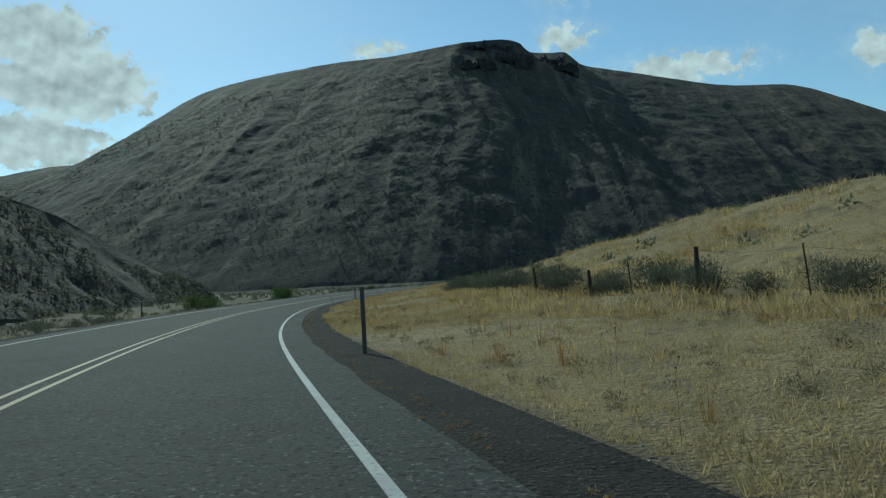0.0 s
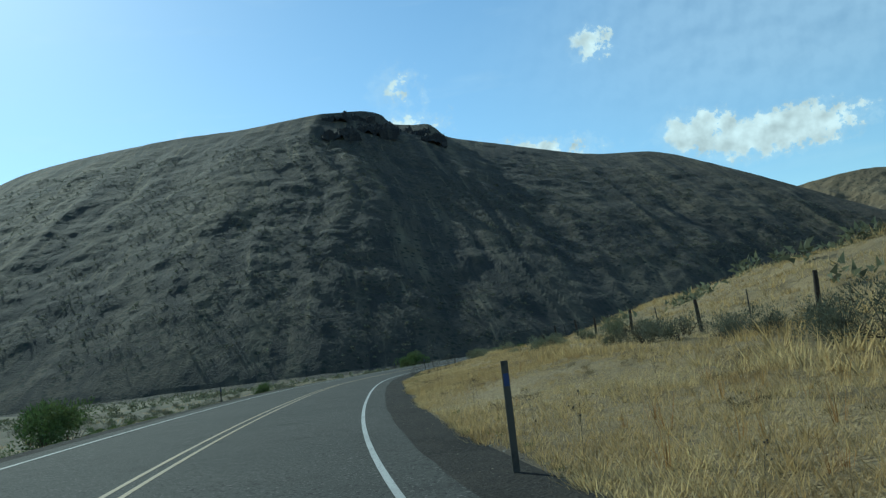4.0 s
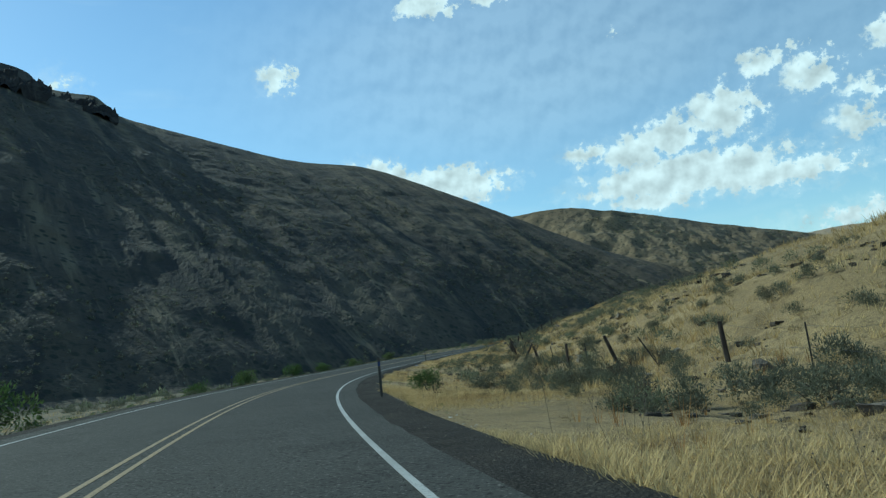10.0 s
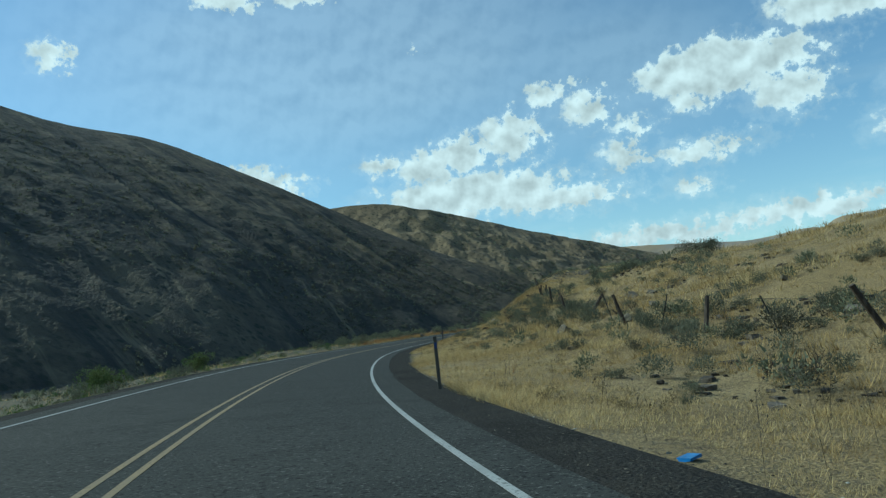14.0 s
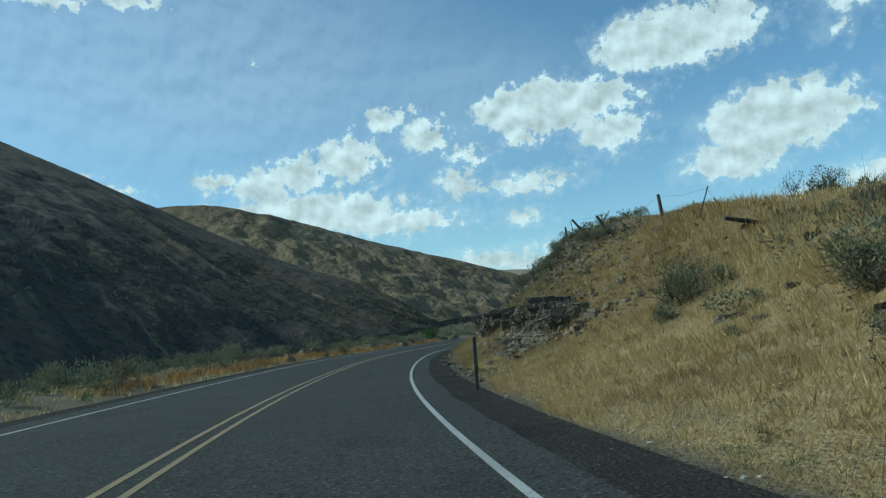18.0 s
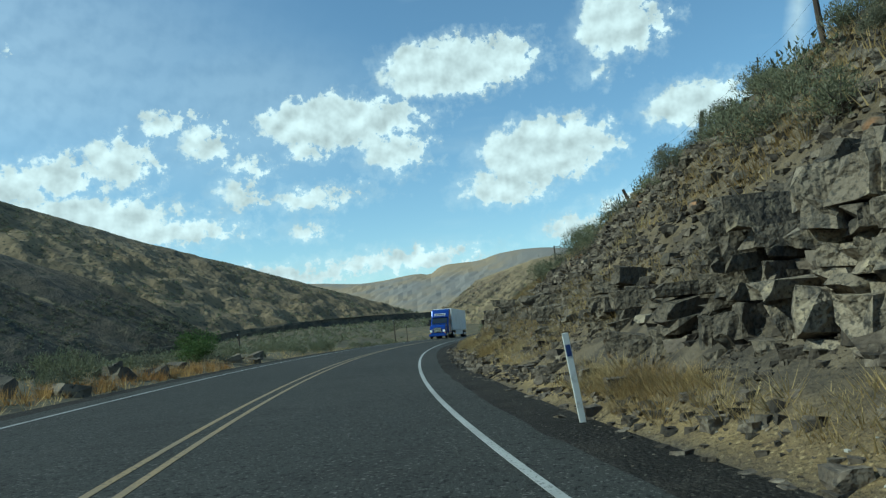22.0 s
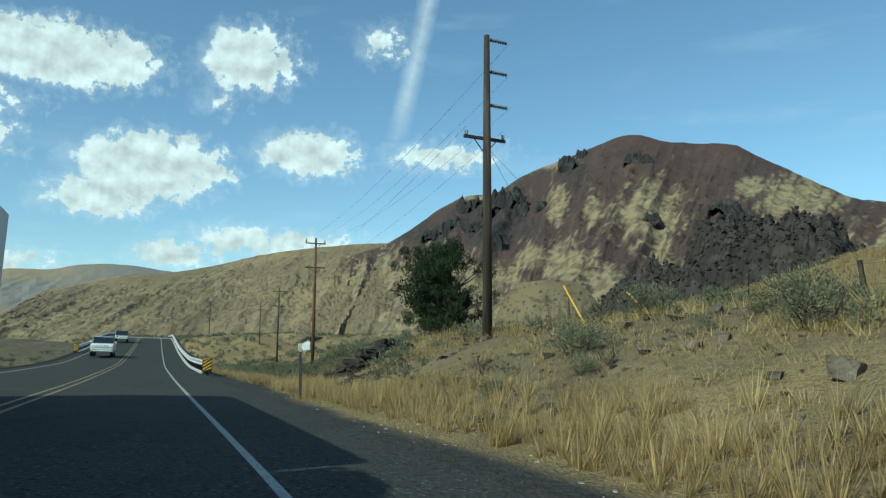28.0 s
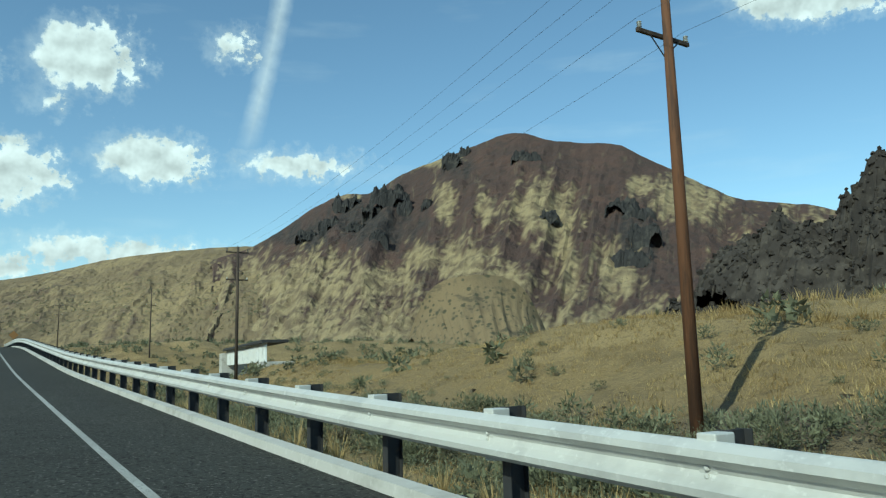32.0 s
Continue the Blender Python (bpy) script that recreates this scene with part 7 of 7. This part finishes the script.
def wheel(parent, x, y, r, wide):
    bm = bmesh.new()
    bmesh.ops.create_cone(bm, cap_ends=True, segments=24, radius1=r, radius2=r, depth=wide)
    bmesh.ops.rotate(bm, verts=bm.verts, cent=(0, 0, 0), matrix=Matrix.Rotation(math.pi / 2, 3, "Y"))
    bmesh.ops.bevel(bm, geom=[e for e in bm.edges if len(e.link_faces) == 2 and max(len(f.verts) for f in e.link_faces) > 8], offset=r * 0.12, segments=2, affect="EDGES")
    bmesh.ops.translate(bm, verts=bm.verts, vec=(x, y, r))
    tyre = part("tyre", bm, M_TYRE, parent)
    bm = bmesh.new()
    bmesh.ops.create_cone(bm, cap_ends=True, segments=16, radius1=r * 0.56, radius2=r * 0.45, depth=0.06)
    bmesh.ops.rotate(bm, verts=bm.verts, cent=(0, 0, 0), matrix=Matrix.Rotation(math.copysign(math.pi / 2, x), 3, "Y"))
    bmesh.ops.translate(bm, verts=bm.verts, vec=(x + math.copysign(wide / 2, x), y, r))
    part("rim", bm, M_CHROME, tyre)


def plate_box(name, lo, hi, mat, parent, bevel=0.01, label=""):
    bm = bmesh.new()
    box(bm, lo, hi, bevel)
    return part(name, bm, mat, parent, label)


def put(ob, s, n, turn=180):
    x, y, z = (float(q) for q in on_road(s, n))
    ob.matrix_world = Matrix.Translation((x, y, z)) @ Matrix.Rotation(radians(heading(s) + turn), 4, "Z") @ Matrix.Rotation(math.atan(BANK) * (-1 if turn else 1), 4, "Y")


def truck():
    t = tagged(new("semi_truck"), "blue semi truck with a white box trailer on the road", "truck")
    # the nose points to +y
    bm = bmesh.new()
    profile(bm, [(8.0, 0.45), (10.0, 0.45), (10.05, 1.35), (9.7, 1.75), (8.45, 1.95), (8.0, 2.0)], 1.05, 0.09)
    part("hood", bm, M_BLUE, t)
    bm = bmesh.new()
    profile(bm, [(5.6, 0.7), (8.1, 0.7), (8.1, 1.95), (7.45, 2.85), (7.1, 3.75), (6.5, 3.95), (5.6, 3.95)], 1.2, 0.1)
    cab = part("cab", bm, M_BLUE, t)
    bm = bmesh.new()
    vv = [bm.verts.new(q) for q in ((-1.02, 8.1, 2.02), (1.02, 8.1, 2.02), (0.98, 7.58, 2.76), (-0.98, 7.58, 2.76), (-1.02, 8.06, 2.0), (1.02, 8.06, 2.0), (0.98, 7.54, 2.74), (-0.98, 7.54, 2.74))]
    for f in ((0, 1, 2, 3), (7, 6, 5, 4), (0, 4, 5, 1), (1, 5, 6, 2), (2, 6, 7, 3), (3, 7, 4, 0)):
        bm.faces.new([vv[j] for j in f])
    bmesh.ops.translate(bm, verts=bm.verts, vec=(0, 0.03, 0.02))
    part("windscreen", bm, M_WINDOW, cab)
    for sgn in (-1, 1):
        plate_box("side_window", (sgn * 1.21 - 0.01, 6.7, 2.05), (sgn * 1.21 + 0.01, 7.5, 2.7), M_WINDOW, cab)
        plate_box("mirror", (sgn * 1.42 - 0.1, 7.75, 1.8), (sgn * 1.42 + 0.1, 7.9, 2.6), M_BLACK, cab, 0.03)
        plate_box("headlight", (sgn * 0.86 - 0.16, 9.9, 0.85), (sgn * 0.86 + 0.16, 10.06, 1.15), M_LAMP_GLASS, t, 0.03)
        plate_box("marker_light", (sgn * 0.98 - 0.06, 9.95, 0.68), (sgn * 0.98 + 0.06, 10.06, 0.8), M_AMBER, t, 0.02)
        bm = bmesh.new()
        tube(bm, [(sgn * 1.05, 5.45, 1.0), (sgn * 1.05, 5.45, 3.9)], 0.07, 10)
        part("exhaust_stack", bm, M_CHROME, t)
        plate_box("fuel_tank", (sgn * 0.75 - 0.35, 5.0, 0.45), (sgn * 0.75 + 0.35, 6.6, 1.05), M_CHROME, t, 0.15)
        wheel(t, sgn * 1.0, 9.1, 0.5, 0.3)
        for y in (4.2, 2.9, -6.3, -7.6):
            wheel(t, sgn * 0.95, y, 0.5, 0.55)
    plate_box("visor", (-1.05, 7.35, 2.82), (1.05, 7.72, 2.98), M_BLUE, cab, 0.03)
    plate_box("name_board", (-0.75, 7.33, 3.05), (0.75, 7.38, 3.35), M_TRAILER, cab, 0.01, "pale board with lettering above the windscreen")
    for k in range(5):
        plate_box("lettering_bar", (-0.62 + k * 0.26, 7.38, 3.11), (-0.44 + k * 0.26, 7.387, 3.29), M_DARK_STEEL, cab, 0.0)
    plate_box("grille", (-0.52, 10.02, 0.78), (0.52, 10.08, 1.45), M_DARK_STEEL, t, 0.03)
    for k in range(6):
        plate_box("grille_bar", (-0.48, 10.08, 0.84 + k * 0.1), (0.48, 10.095, 0.88 + k * 0.1), M_CHROME, t, 0.0)
    plate_box("bumper", (-1.15, 9.7, 0.3), (1.15, 10.15, 0.66), M_BLUE, t, 0.06)
    plate_box("chassis", (-0.45, -7.9, 0.75), (0.45, 8.2, 1.0), M_DARK_STEEL, t)
    plate_box("trailer_box", (-1.28, -8.4, 1.15), (1.28, 5.2, 4.05), M_TRAILER, t, 0.04, "white box trailer")
    plate_box("trailer_rail", (-1.3, -8.4, 1.05), (1.3, 5.2, 1.17), M_STEEL, t, 0.01)
    for sgn in (-1, 1):
        plate_box("side_skirt", (sgn * 1.2 - 0.02, -4.8, 0.45), (sgn * 1.2 + 0.02, 2.0, 1.05), M_TRAILER, t)
    return t


put(truck(), 470.2, -5.45)


def car(name, label, paint, outline, glass, half, wheels, r, lamp_z, front):
    c = tagged(new(name), label, "car", "cars on the road")
    bm = bmesh.new()
    profile(bm, outline, half, 0.09)
    body = part("body", bm, paint, c)
    bm = bmesh.new()
    profile(bm, glass, half - 0.1, 0.08)
    part("cabin", bm, M_WINDOW, c, "dark cabin glass")
    roof_lo, roof_hi = min(y for y, z in glass if z > glass[2][1] - 0.1), max(y for y, z in glass if z > glass[2][1] - 0.1)
    plate_box("roof", (-half + 0.16, roof_lo, glass[2][1] - 0.03), (half - 0.16, roof_hi, glass[2][1] + 0.03), paint, c, 0.03)
    for sgn in (-1, 1):
        plate_box("headlight", (sgn * (half - 0.2) - 0.15, front - 0.1, lamp_z), (sgn * (half - 0.2) + 0.15, front + 0.02, lamp_z + 0.18), M_LAMP_GLASS, c, 0.03)
        plate_box("mirror", (sgn * (half + 0.1) - 0.1, glass[1][0] - 0.5, glass[1][1] + 0.05), (sgn * (half + 0.1) + 0.1, glass[1][0] - 0.38, glass[1][1] + 0.22), paint, c, 0.03)
        for y in wheels:
            wheel(c, sgn * (half - 0.12), y, r, 0.24)
    plate_box("grille", (-half + 0.42, front - 0.05, lamp_z - 0.02), (half - 0.42, front + 0.03, lamp_z + 0.2), M_CHROME, c, 0.02)
    plate_box("bumper", (-half + 0.05, front - 0.12, 0.45), (half - 0.05, front + 0.1, 0.68), M_CHROME, c, 0.04)
    plate_box("number_plate", (-0.16, front + 0.1, 0.5), (0.16, front + 0.11, 0.63), M_MARKER, c, 0.0)
    return c


pickup = car("pickup_truck", "white pickup truck on the road", M_CAR_WHITE,
             [(-2.8, 0.55), (2.75, 0.5), (2.8, 1.05), (2.6, 1.2), (1.2, 1.28), (-2.8, 1.28)],
             [(-0.9, 1.25), (1.35, 1.25), (0.5, 1.88), (-0.7, 1.88)], 0.98, (1.85, -1.75), 0.40, 0.88, 2.78)
put(pickup, 540, -5.45)
suv = car("car", "dark green car on the road", M_CAR_DARK,
          [(-2.2, 0.5), (2.2, 0.45), (2.25, 0.9), (2.05, 1.02), (1.0, 1.1), (-2.2, 1.12)],
          [(-2.1, 1.08), (1.05, 1.08), (0.35, 1.62), (-1.9, 1.62)], 0.9, (1.4, -1.35), 0.34, 0.72, 2.23)
put(suv, 580, -5.45)

# small litter by the road
x, y, z = (float(q) for q in ground(445.5, 2.75))
bag = thing("crumpled_paper", mesh_from("crumpled_paper", *stone_shape(901)), M_TRAILER, "crumpled white paper on the gravel shoulder", "litter")
bag.matrix_world = Matrix.Translation((x, y, z + 0.05)) @ Matrix.Scale(0.26, 4)
x, y, z = (float(q) for q in ground(232.6, 1.9))
can = thing("crushed_bag", mesh_from("crushed_bag", *stone_shape(902)), M_BAG, "small blue plastic bag on the gravel edge", "litter")
can.matrix_world = Matrix.Translation((x, y, z + 0.03)) @ Matrix.Diagonal((0.26, 0.17, 0.06, 1))
